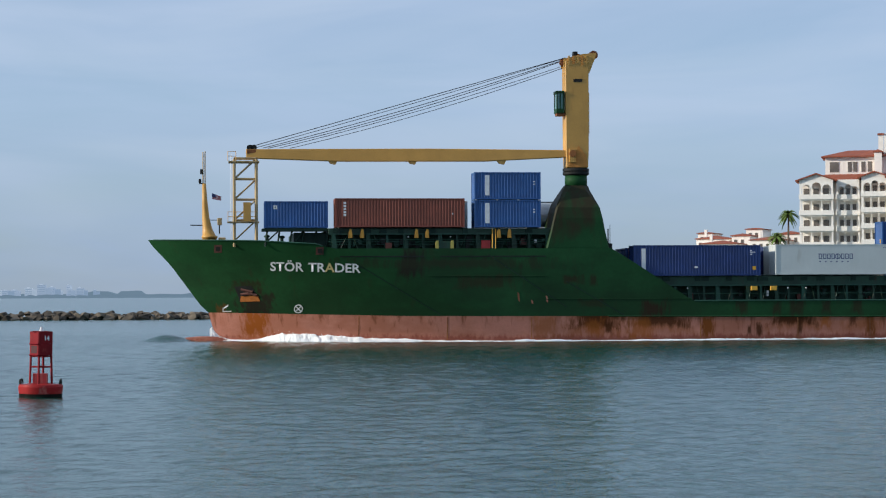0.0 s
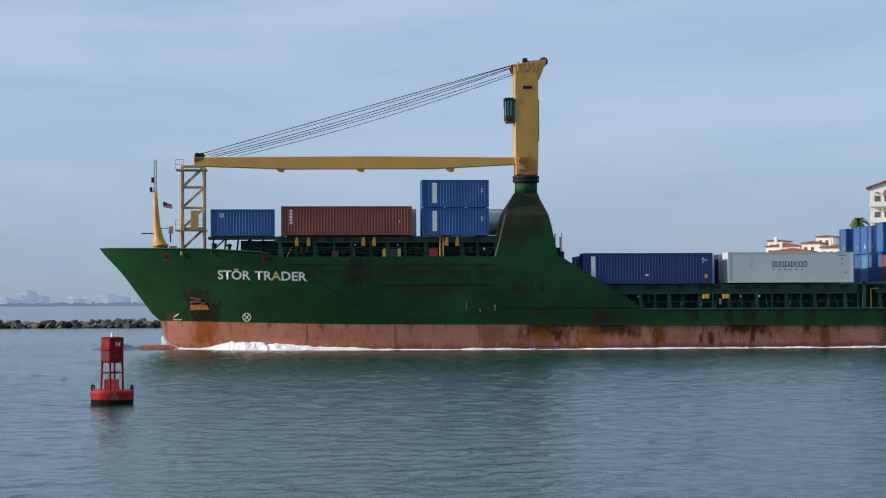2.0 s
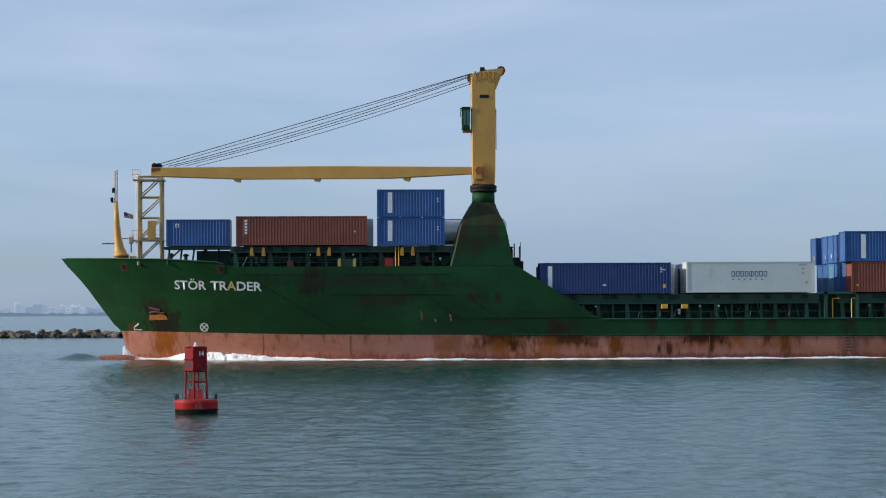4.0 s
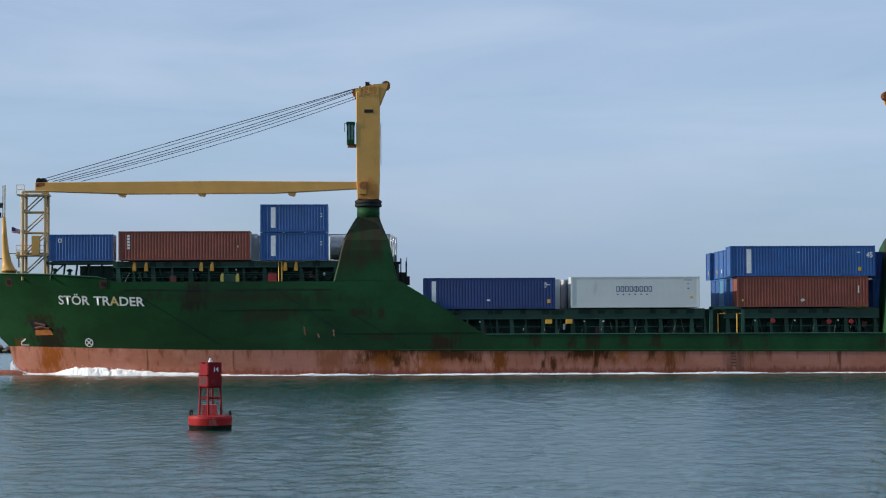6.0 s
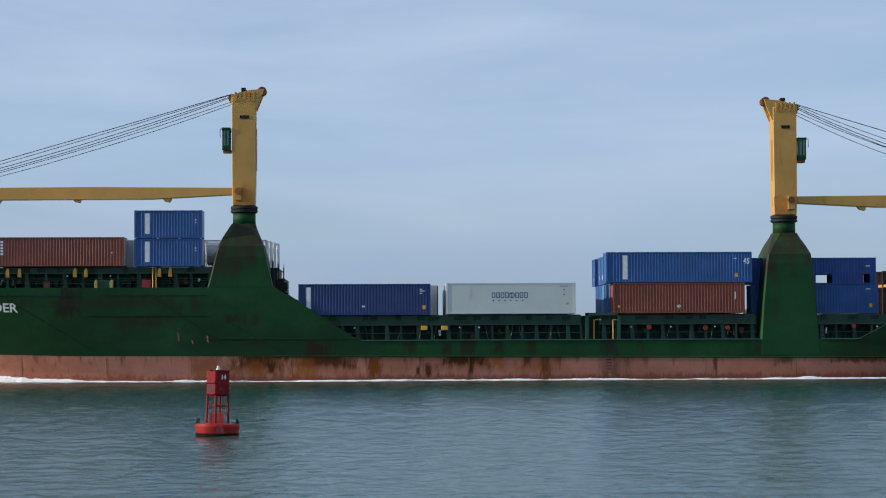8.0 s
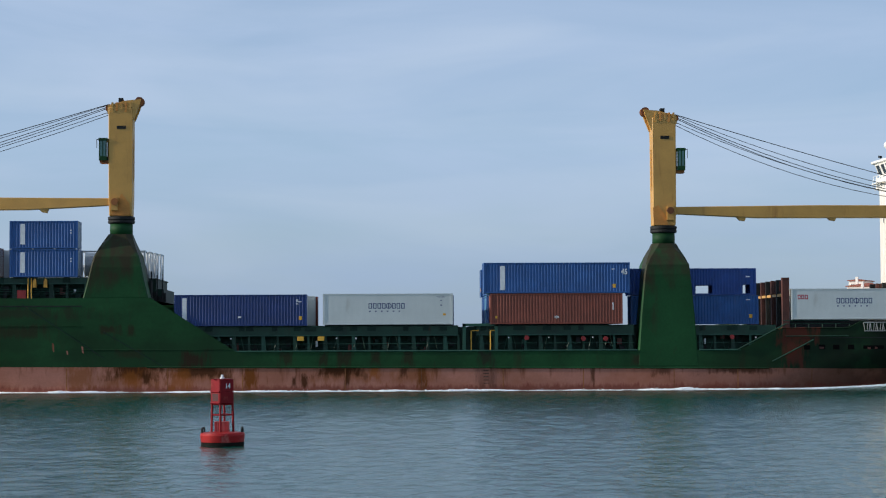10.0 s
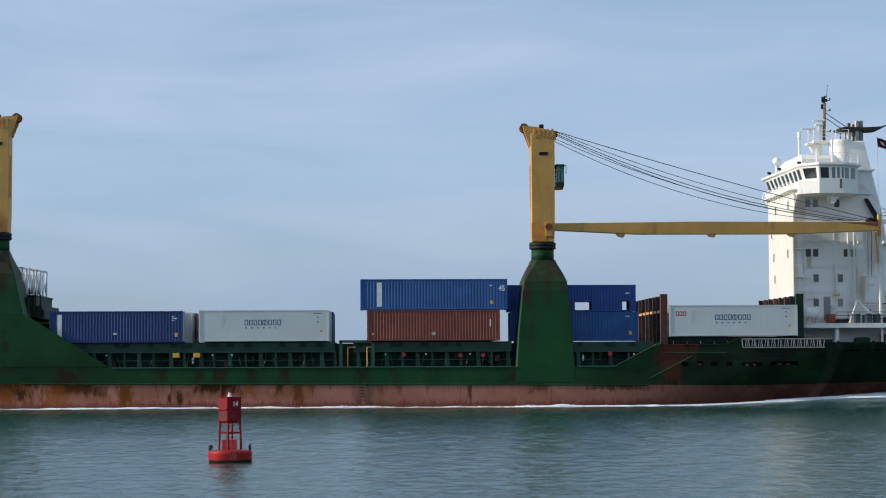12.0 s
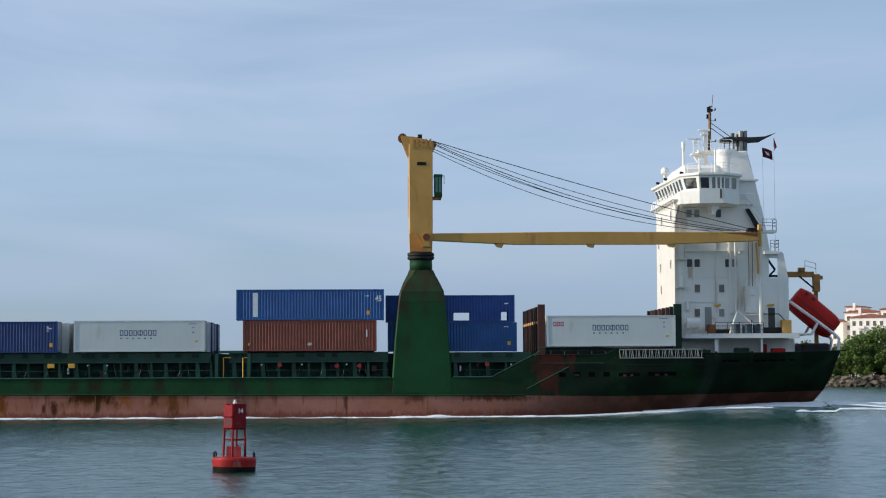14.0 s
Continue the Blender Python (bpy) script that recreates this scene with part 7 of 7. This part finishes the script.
# ---- buoy ----
def make_buoy():
    t = thing("channel_buoy", "red channel buoy with lattice tower, number fourteen, afloat", "buoy")
    bm = bmesh.new()
    lathe(bm, [(0.80, -0.35), (0.93, -0.2), (0.96, 0.0), (0.965, 0.1), (0.965, 0.2)], seg=64)
    part("waterline_band", bm, material("weed_black", (0.012, 0.010, 0.008), 0.9, gloss=0.1, vary=0.5, scale=4.0), t, "black weed-stained waterline band", smooth=False)
    bm = bmesh.new()
    lathe(bm, [(0.955, 0.17), (0.97, 0.21), (1.0, 0.5), (0.96, 0.6), (0.3, 0.66)], seg=64)
    part("float_body", bm, material("buoy_float_paint", (0.31, 0.014, 0.014), 0.6, gloss=0.2, vary=0.25, scale=2.0, stain=(0.6, 0.25, 0.2), amount=0.5, streak=(3, 3, 2), edge=0.55), t, "faded red float", smooth=False)
    # four legs and rungs, turned so that two faces show
    def at(a, r):
        return math.cos(radians(a)) * r, math.sin(radians(a)) * r
    legs = []
    for a in (-97, -7, 83, 173):
        (x0, y0), (x1, y1) = at(a, 0.5), at(a, 0.46)
        bm = bmesh.new()
        rod(bm, (x0, y0, 0.58), (x1, y1, 1.95), 0.052, seg=4)
        part("leg", bm, M_BUOY, t)
        legs.append(((x0, y0), (x1, y1)))
    for k, z in enumerate((1.4, 1.88)):
        u = (z - 0.7) / 1.25
        c = [(a[0] + (b[0] - a[0]) * u, a[1] + (b[1] - a[1]) * u, z) for a, b in legs]
        for i in range(4):
            bm = bmesh.new()
            rod(bm, c[i], c[(i + 1) % 4], 0.035, seg=4)
            part("cross_bar", bm, M_BUOY, t)
    # radar reflector and day panels
    c = [at(a, 0.49) for a in (-97, -7, 83, 173)]
    for i in range(4):
        a, b = Vector(c[i]), Vector(c[(i + 1) % 4])
        d = (b - a).normalized()
        nrm = Vector((d.y, -d.x)) * 0.03
        for z0, z1 in ((1.93, 2.44), (2.45, 3.0)):
            bm = bmesh.new()
            lo = [(*(a + nrm), z0), (*(b + nrm), z0), (*(b - nrm * 0), z0), (*(a - nrm * 0), z0)]
            vs = [bm.verts.new(p) for p in lo] + [bm.verts.new((p[0], p[1], z1)) for p in lo]
            for f in ((0, 1, 2, 3), (4, 5, 6, 7), (0, 1, 5, 4), (1, 2, 6, 5), (2, 3, 7, 6), (3, 0, 4, 7)):
                bm.faces.new([vs[k] for k in f])
            part("day_panel", bm, M_BUOY, t)
    # open lower half of the sunlit side, framed by bars
    a, b = Vector(c[3]), Vector(c[0])
    d = (b - a).normalized()
    nrm = Vector((d.y, -d.x))
    for z in (1.93, 2.44):
        bm = bmesh.new()
        rod(bm, (*(a + nrm * 0.05), z), (*(b + nrm * 0.05), z), 0.04, seg=4)
        part("panel_bar", bm, M_BUOY, t)
    # a flat plate in dark red, painting the shade inside the opening
    bm = bmesh.new()
    e, f = a.lerp(b, 0.16), a.lerp(b, 0.84)
    lo = [e + nrm * 0.034, f + nrm * 0.034, f + nrm * 0.03, e + nrm * 0.03]
    vs = [bm.verts.new((*p, 2.02)) for p in lo] + [bm.verts.new((*p, 2.36)) for p in lo]
    for q in ((0, 1, 2, 3), (4, 5, 6, 7), (0, 1, 5, 4), (1, 2, 6, 5), (2, 3, 7, 6), (3, 0, 4, 7)):
        bm.faces.new([vs[k] for k in q])
    part("panel_recess", bm, material("recess_shade_paint", (0.05, 0.004, 0.006), 0.7, vary=0.4, scale=3.0), t, "dark plate painted as a shaded recess")
    boxes("top_plate", M_BUOY, t, (-0.36, 0.36, -0.36, 0.36, 2.97, 3.02))
    a, b = Vector(c[0]), Vector(c[1])
    d = (b - a).normalized()
    nrm = Vector((d.y, -d.x)) * 0.04
    lettering("number_lettering", "14", 0.29, M_PRINT_W, t, lambda u, v: (*(a + d * (0.24 + u) + nrm), 2.6 + v), "white painted number", bold=0.01)
    bm = bmesh.new()
    rod(bm, (0, 0, 3.0), (0, 0, 3.08), 0.10, seg=12)
    rod(bm, (0, 0, 3.08), (0, 0, 3.2), 0.06, 0.055, seg=12)
    part("lantern", bm, M_PRINT_W, t, "small clear lantern")
    # bell housing between the legs, lifting eyes on the float
    bm = bmesh.new()
    prism(bm, [(-0.34, 0.64), (0.3, 0.64), (0.3, 1.1), (-0.34, 1.1)], -0.24, 0.2)
    part("bell", bm, material("bell_paint", (0.40, 0.03, 0.03), 0.6, vary=0.3, scale=4.0, stain=(0.5, 0.25, 0.22), amount=0.3, streak=(12, 12, 0.5), edge=0.5), t)
    for a in (-165, -15, 20, 160):
        x, y = at(a, 0.93)
        bm = bmesh.new()
        pts = [(x + 0.1 * math.cos(u) * math.cos(radians(a + 90)), y + 0.1 * math.cos(u) * math.sin(radians(a + 90)), 0.70 + 0.13 * math.sin(u)) for u in np.linspace(-0.6, math.pi + 0.6, 9)]
        for p, q in zip(pts, pts[1:]):
            rod(bm, p, q, 0.035, seg=5)
        part("lifting_eye", bm, M_DARK, t)
    return t


BUOY = make_buoy()
BUOY.scale = (0.975, 0.975, 0.975)


# ---- buildings and trees on the shore ----
def arch_wall(bm, x0, x1, z0, z1, holes, y0, y1):
    """A wall from y0 to y1 thick with arched or square openings that go through it: (left, right, sill, spring, arched)."""
    edges = sorted(set([x0, x1] + [h[0] for h in holes] + [h[1] for h in holes]))
    for a, b in zip(edges, edges[1:]):
        inside = [h for h in holes if h[0] <= a + 1e-6 and h[1] >= b - 1e-6]
        if not inside:
            box(bm, a, b, y0, y1, z0, z1)
            continue
        _, _, sill, spring, arched = inside[0]
        if sill > z0:
            box(bm, a, b, y0, y1, z0, sill)
        k = 8
        r = (b - a) / 2
        for i in range(k):
            u0, u1 = -1 + 2 * i / k, -1 + 2 * (i + 1) / k
            h0 = spring + (r * math.sqrt(max(0, 1 - u0 * u0)) if arched else 0)
            h1 = spring + (r * math.sqrt(max(0, 1 - u1 * u1)) if arched else 0)
            m = (a + b) / 2
            prism(bm, [(m + u0 * r, h0), (m + u1 * r, h1), (m + u1 * r, z1), (m + u0 * r, z1)], y0, y1)


def hip_roof(bm, x0, x1, y0, y1, z, h, over=0.6):
    a = [bm.verts.new(p) for p in ((x0 - over, y0 - over, z), (x1 + over, y0 - over, z), (x1 + over, y1 + over, z), (x0 - over, y1 + over, z))]
    lo = [bm.verts.new((v.co.x, v.co.y, z - 0.25)) for v in a]
    w = min(x1 - x0, y1 - y0) / 2 * 0.98
    if x1 - x0 >= y1 - y0:
        t = [bm.verts.new((x0 + w, (y0 + y1) / 2, z + h)), bm.verts.new((x1 - w, (y0 + y1) / 2, z + h))]
        bm.faces.new((a[0], a[1], t[1], t[0])), bm.faces.new((a[2], a[3], t[0], t[1])), bm.faces.new((a[1], a[2], t[1])), bm.faces.new((a[3], a[0], t[0]))
    else:
        t = [bm.verts.new(((x0 + x1) / 2, y0 + w, z + h)), bm.verts.new(((x0 + x1) / 2, y1 - w, z + h))]
        bm.faces.new((a[0], a[1], t[0])), bm.faces.new((a[1], a[2], t[1], t[0])), bm.faces.new((a[2], a[3], t[1])), bm.faces.new((a[3], a[0], t[0], t[1]))
    bm.faces.new(lo)
    for i in range(4):
        bm.faces.new((a[i], a[(i + 1) % 4], lo[(i + 1) % 4], lo[i]))


def loggia_bay(t, x0, x1, y, depth, floors, z0, storey, gable):
    """A balcony bay: columns, parapets, a floor slab and dark glazing behind, with a gabled arched top storey."""
    w = x1 - x0
    for k in range(floors):
        z = z0 + k * storey
        boxes("balcony", M_STUCCO, t, (x0 - 0.15, x1 + 0.15, y - 0.35, y + 0.1, z - 0.25, z + 0.85), (x0, x1, y + 0.1, y + depth, z - 0.25, z))
        top = k == floors - 1
        n = 3
        bm = bmesh.new()
        holes = []
        for i in range(n):
            a = x0 + 0.35 + (w - 0.7) * i / n
            b = x0 + 0.35 + (w - 0.7) * (i + 1) / n - 0.18
            holes.append((a + 0.12, b + 0.12, z, z + (2.0 + (0.5 if i == 1 else 0) if top else storey - 0.55), top))
        arch_wall(bm, x0, x1, z, z + storey - 0.25 + (0.9 if top else 0), holes, y - 0.05, y + 0.3)
        part("arcade", bm, M_STUCCO, t)
        for i in range(n):
            a = x0 + 0.6 + (w - 0.9) * i / n
            win = boxes("window", M_STUCCO, t, (a, a + w / n * 0.62, y + depth - 0.06, y + depth - 0.005, z + 0.1, z + 2.4))
            boxes("pane", M_SHADE, win, (a + 0.12, a + w / n * 0.62 - 0.12, y + depth - 0.1, y + depth - 0.061, z + 0.15, z + 2.3))
    if gable:
        zt = z0 + floors * storey + 0.6
        bm = bmesh.new()
        prism(bm, [(x0 - 0.1, zt - 0.05), (x1 + 0.1, zt - 0.05), ((x0 + x1) / 2, zt + w * 0.17)], y - 0.05, y + 0.3)
        part("gable", bm, M_STUCCO, t)
        bm = bmesh.new()
        m = (x0 + x1) / 2
        prism(bm, [(x0 - 0.9, zt - 0.1), (m, zt + w * 0.17 + 0.25), (x1 + 0.9, zt - 0.1), (x1 + 0.9, zt - 0.4), (m, zt + w * 0.17 - 0.05), (x0 - 0.9, zt - 0.4)], y - 0.6, y + 9)
        part("roof", bm, M_TILE, t)


def make_big_building():
    t = thing("apartment_building", "cream stucco apartment building with arched loggias and terracotta roofs", "building", "", (130.1, 440, 0), -20)
    t.matrix_basis = t.matrix_basis @ pose(-134.6, -440, 0)
    y = 440.0
    s = 3.55
    z0 = 1.6 + 0.35
    floors = 7
    zt = 29.0
    boxes("wall", M_STUCCO, t, (134.6, 141.4, y + 2.8, y + 16, 1.0, zt), (141.4, 178, y + 4.2, y + 18, 1.0, zt))
    z0 = zt - floors * s + 0.1
    loggia_bay(t, 134.2, 141.6, y, 2.8, floors, z0, s, True)
    loggia_bay(t, 142.2, 147.3, y + 2.2, 2.0, floors, z0, s, False)
    loggia_bay(t, 147.8, 153.6, y - 0.3, 4.5, floors, z0 + 0.5, s, True)
    loggia_bay(t, 153.9, 161.0, y - 2.2, 6.4, floors, z0 + 0.5, s, True)
    bm = bmesh.new()
    hip_roof(bm, 136, 177, y + 3.2, y + 18, zt + 0.9, 2.4)
    part("roof", bm, M_TILE, t)
    boxes("penthouse", M_STUCCO, t, (139.6, 175, y + 7, y + 17, zt, 35.3), (150.5, 152.2, y + 5.5, y + 8, zt, 36.2), bevel=0.0)
    bm = bmesh.new()
    hip_roof(bm, 139.6, 175, y + 7, y + 17, 35.3, 1.6, 0.9)
    hip_roof(bm, 150.5, 152.2, y + 5.5, y + 8, 36.2, 0.5, 0.2)
    part("penthouse_roof", bm, M_TILE, t)
    boxes("stair_tower", M_STUCCO, t, (152.6, 158, y + 8, y + 14, 34, 40.4))
    boxes("chimney", M_STUCCO, t, (151.4, 152.5, y + 8, y + 9.2, 36, 40.0))
    boxes("chimney_cap", M_TILE, t, (151.2, 152.7, y + 7.8, y + 9.4, 40.0, 40.4))
    for x, w in ((140.6, 2.0), (144.6, 0.9), (145.8, 0.9), (147.6, 0.9), (149.0, 1.0), (153.5, 1.4), (156.0, 1.2)):
        win = boxes("window", M_STUCCO, t, (x - 0.1, x + w + 0.1, y + 6.93, y + 6.995, 31.6, 34.1))
        boxes("pane", M_SHADE, win, (x, x + w, y + 6.88, y + 6.929, 31.7, 34.0))


def make_house_row(label, blocks, y):
    """Lower cream houses with terracotta hip roofs: (x0, x1, depth offset, wall top, roof height)."""
    for x0, x1, dy, zt, h in blocks:
        t = thing("villa", label, "building", "cream villas", (x0 - 8.0, y + dy, 0), -28)
        x1, x0, yy, dy0 = (x1 - x0) * 1.1, 0.0, 0.0, dy
        boxes("wall", M_STUCCO, t, (x0, x1, yy, yy + 14, 1.0, zt + 0.3))
        bm = bmesh.new()
        hip_roof(bm, x0, x1, yy, yy + 14, zt + 0.5, h * 0.5, 0.5)
        part("roof", bm, M_TILE, t)
        z = zt - 2.6
        while z > 3:
            x = x0 + 0.9
            k = 0
            while x < x1 - 1.6:
                win = boxes("window", M_STUCCO, t, (x - 0.12, x + 1.22, yy - 0.05, yy - 0.004, z - 0.1, z + 1.75))
                boxes("pane", M_SHADE, win, (x, x + 1.1, yy - 0.1, yy - 0.051, z, z + 1.6))
                if k % 3 == 1:
                    boxes("balcony", M_STUCCO, t, (x - 0.6, x + 1.9, yy - 1.0, yy - 0.11, z - 1.0, z - 0.1))
                x += 2.4
                k += 1
            z -= 3.3
        if (x1 - x0) > 8:
            boxes("chimney", M_STUCCO, t, (x0 + 2, x0 + 2.9, yy + 4, yy + 5, zt, zt + h + 1.4))


make_big_building()
make_house_row("cream villa with a terracotta hip roof among trees", [
    (174.5, 178.5, 12, 20.4, 1.5), (177.5, 189.0, -4, 21.4, 2.4), (180.0, 191.0, 14, 23.6, 2.4), (183.5, 188.5, 26, 26.0, 0.9), (191.0, 197.0, 6, 24.5, 1.6),
    (194.0, 205.0, -8, 22.6, 2.4), (199.0, 204.5, 16, 27.2, 0.9), (207.0, 214.0, 2, 25.0, 2.0), (215.0, 232.0, -4, 24.0, 2.4),
], 700)


def make_tree(x, y, h, spread, seed, leaves=2600):
    rng = random.Random(seed)
    t = thing("tree", "broad dark green shoreline tree with a dense uneven crown", "tree", "shoreline trees", (x, y, 1.5))
    bm = bmesh.new()
    rod(bm, (0, 0, 0), (0.2, 0, h * 0.45), h * 0.035, h * 0.02, seg=8)
    clumps = []
    for i in range(15):
        a = rng.uniform(0, 6.28)
        r = spread * math.sqrt(rng.random()) * 0.85
        z = h * rng.uniform(0.28, 0.92) * (1 - 0.25 * (r / spread) ** 2)
        p = Vector((r * math.cos(a), r * math.sin(a), z))
        clumps.append((p, rng.uniform(0.22, 0.4) * spread))
        rod(bm, (0.1, 0, h * rng.uniform(0.2, 0.42)), p, h * 0.013, h * 0.004, seg=5)
    part("trunk", bm, M_BARK, t)
    verts, faces = [], []
    for i in range(leaves):
        p, r = clumps[rng.randrange(len(clumps))]
        d = Vector((rng.gauss(0, 1), rng.gauss(0, 1), rng.gauss(0, 0.8)))
        c = p + d.normalized() * r * rng.random() ** 0.4
        s = rng.uniform(0.18, 0.42)
        m = Euler((rng.uniform(-0.9, 0.9), rng.uniform(-0.9, 0.9), rng.uniform(0, 6.28))).to_matrix()
        b = len(verts)
        for q in ((-s, 0, 0), (0, -s * 0.6, 0.05), (s, 0, 0), (0, s * 0.6, 0.05)):
            verts.append(c + m @ Vector(q))
        faces.append((b, b + 1, b + 2, b + 3))
    me = bpy.data.meshes.new("crown")
    me.from_pydata(verts, [], faces)
    me.materials.append(M_LEAF)
    new("crown", me).parent = t


for i, (x, y, h, sp) in enumerate(((123.0, 470, 7.5, 3.6), (126.5, 466, 9.0, 4.2), (130.5, 466, 11.5, 5.0), (135.5, 470, 12.0, 5.0), (128.5, 478, 10.5, 4.6), (120.8, 480, 6.0, 3.0), (124.5, 462, 5.0, 3.0), (129.0, 460, 5.5, 3.2), (133.5, 459, 6.5, 3.6), (112.0, 560, 9.0, 4.5), (122.0, 560, 9.5, 4.6), (131.0, 570, 10, 4.6))):
    make_tree(x - 9.3, y, h * 1.22, sp * 1.1, 20 + i, 3200)


for i, (x, y, h, sp) in enumerate(((110.0, 468, 9.2, 4.2), (113.6, 464, 9.9, 4.4), (117.0, 468, 10.6, 4.6), (121.0, 465, 11.2, 4.8), (125.5, 466, 11.5, 4.8))):
    make_tree(x, y, h, sp, 90 + i, 3000)


for i in range(12):
    make_tree(108.5 + 3.1 * i, 464.5 - 0.28 * i + (i % 3), 3.6 + 1.1 * (i % 4), 2.7, 60 + i, 1300)


def make_palm(x, y, h, seed):
    rng = random.Random(seed)
    t = thing("palm_tree", "tall palm tree with a shaggy green crown", "palm", "palms", (x, y, 1.6))
    bm = bmesh.new()
    rod(bm, (0, 0, 0), (0.3, 0, h), 0.35, 0.25, seg=8)
    part("trunk", bm, M_BARK, t)
    for i in range(44):
        a, e = rng.uniform(0, 6.28), rng.uniform(-0.5, 1.2)
        bm = bmesh.new()
        pts = []
        for k in range(6):
            u = k / 5 * rng.uniform(2.9, 3.8)
            pts.append(Vector((0.3 + math.cos(a) * u * math.cos(e), math.sin(a) * u * math.cos(e), h + u * math.sin(e) - 0.2 * u * u)))
        side = Vector((-math.sin(a), math.cos(a), 0))
        prev = None
        for k, p in enumerate(pts):
            w = 0.35 * math.sin(math.pi * min(0.95, 0.12 + k / 6))
            cur = (bm.verts.new(p - side * w - Vector((0, 0, w * 0.5))), bm.verts.new(p), bm.verts.new(p + side * w - Vector((0, 0, w * 0.5))))
            if prev:
                bm.faces.new((prev[0], prev[1], cur[1], cur[0]))
                bm.faces.new((prev[1], prev[2], cur[2], cur[1]))
            prev = cur
        part("frond", bm, M_LEAF, t)


make_palm(155.7, 540, 24.5, 3)
make_palm(153.8, 545, 18.5, 4)


# ---- what moves ----
# seconds, x, height of the float on the swell
BUOY_ROWS = [
    (0, -7.63, -0.014), (0.5, -7.61, -0.020), (1, -7.62, 0.000), (1.5, -7.60, 0.018), (2, -7.59, 0.067), (2.5, -7.56, 0.068), (5, -7.18, 0.063), (6, -6.99, 0.033), (7, -6.75, -0.015), (8, -6.56, -0.055), (10.5, -6.15, 0.017), (11, -6.01, -0.047), (12, -5.88, -0.071), (13, -5.75, 0.003), (14, -5.65, 0.059),
]


def motions():
    for ob, m in ABOARD:
        walk(ob, [(t, pose(LEAD - SPEED * t, MIDDLE, 0.0) @ m) for t in (0.0, 3.5, 7.0, 10.5, 14.0)])
    for_depth = ((0.0, 2.5, 5.0, 8.0, 10.5, 14.0), (90.7, 90.3, 89.6, 88.9, 89.0, 89.3))
    rows = []
    for t, x, z in BUOY_ROWS:
        depth = float(np.interp(t, *for_depth))
        rows.append((t, pose((x * 1.036 + 0.1) * depth / 90.9, depth, z - 0.02, 0.8 * math.sin(t * 1.3), 0.8 * math.sin(t * 0.9 + 1), 0)))
    walk(BUOY, rows)
    walk(WATER, [(t, pose(-0.35 * t, -0.8 * t, 0)) for t in (0.0, 3.5, 7.0, 10.5, 14.0)])


motions()
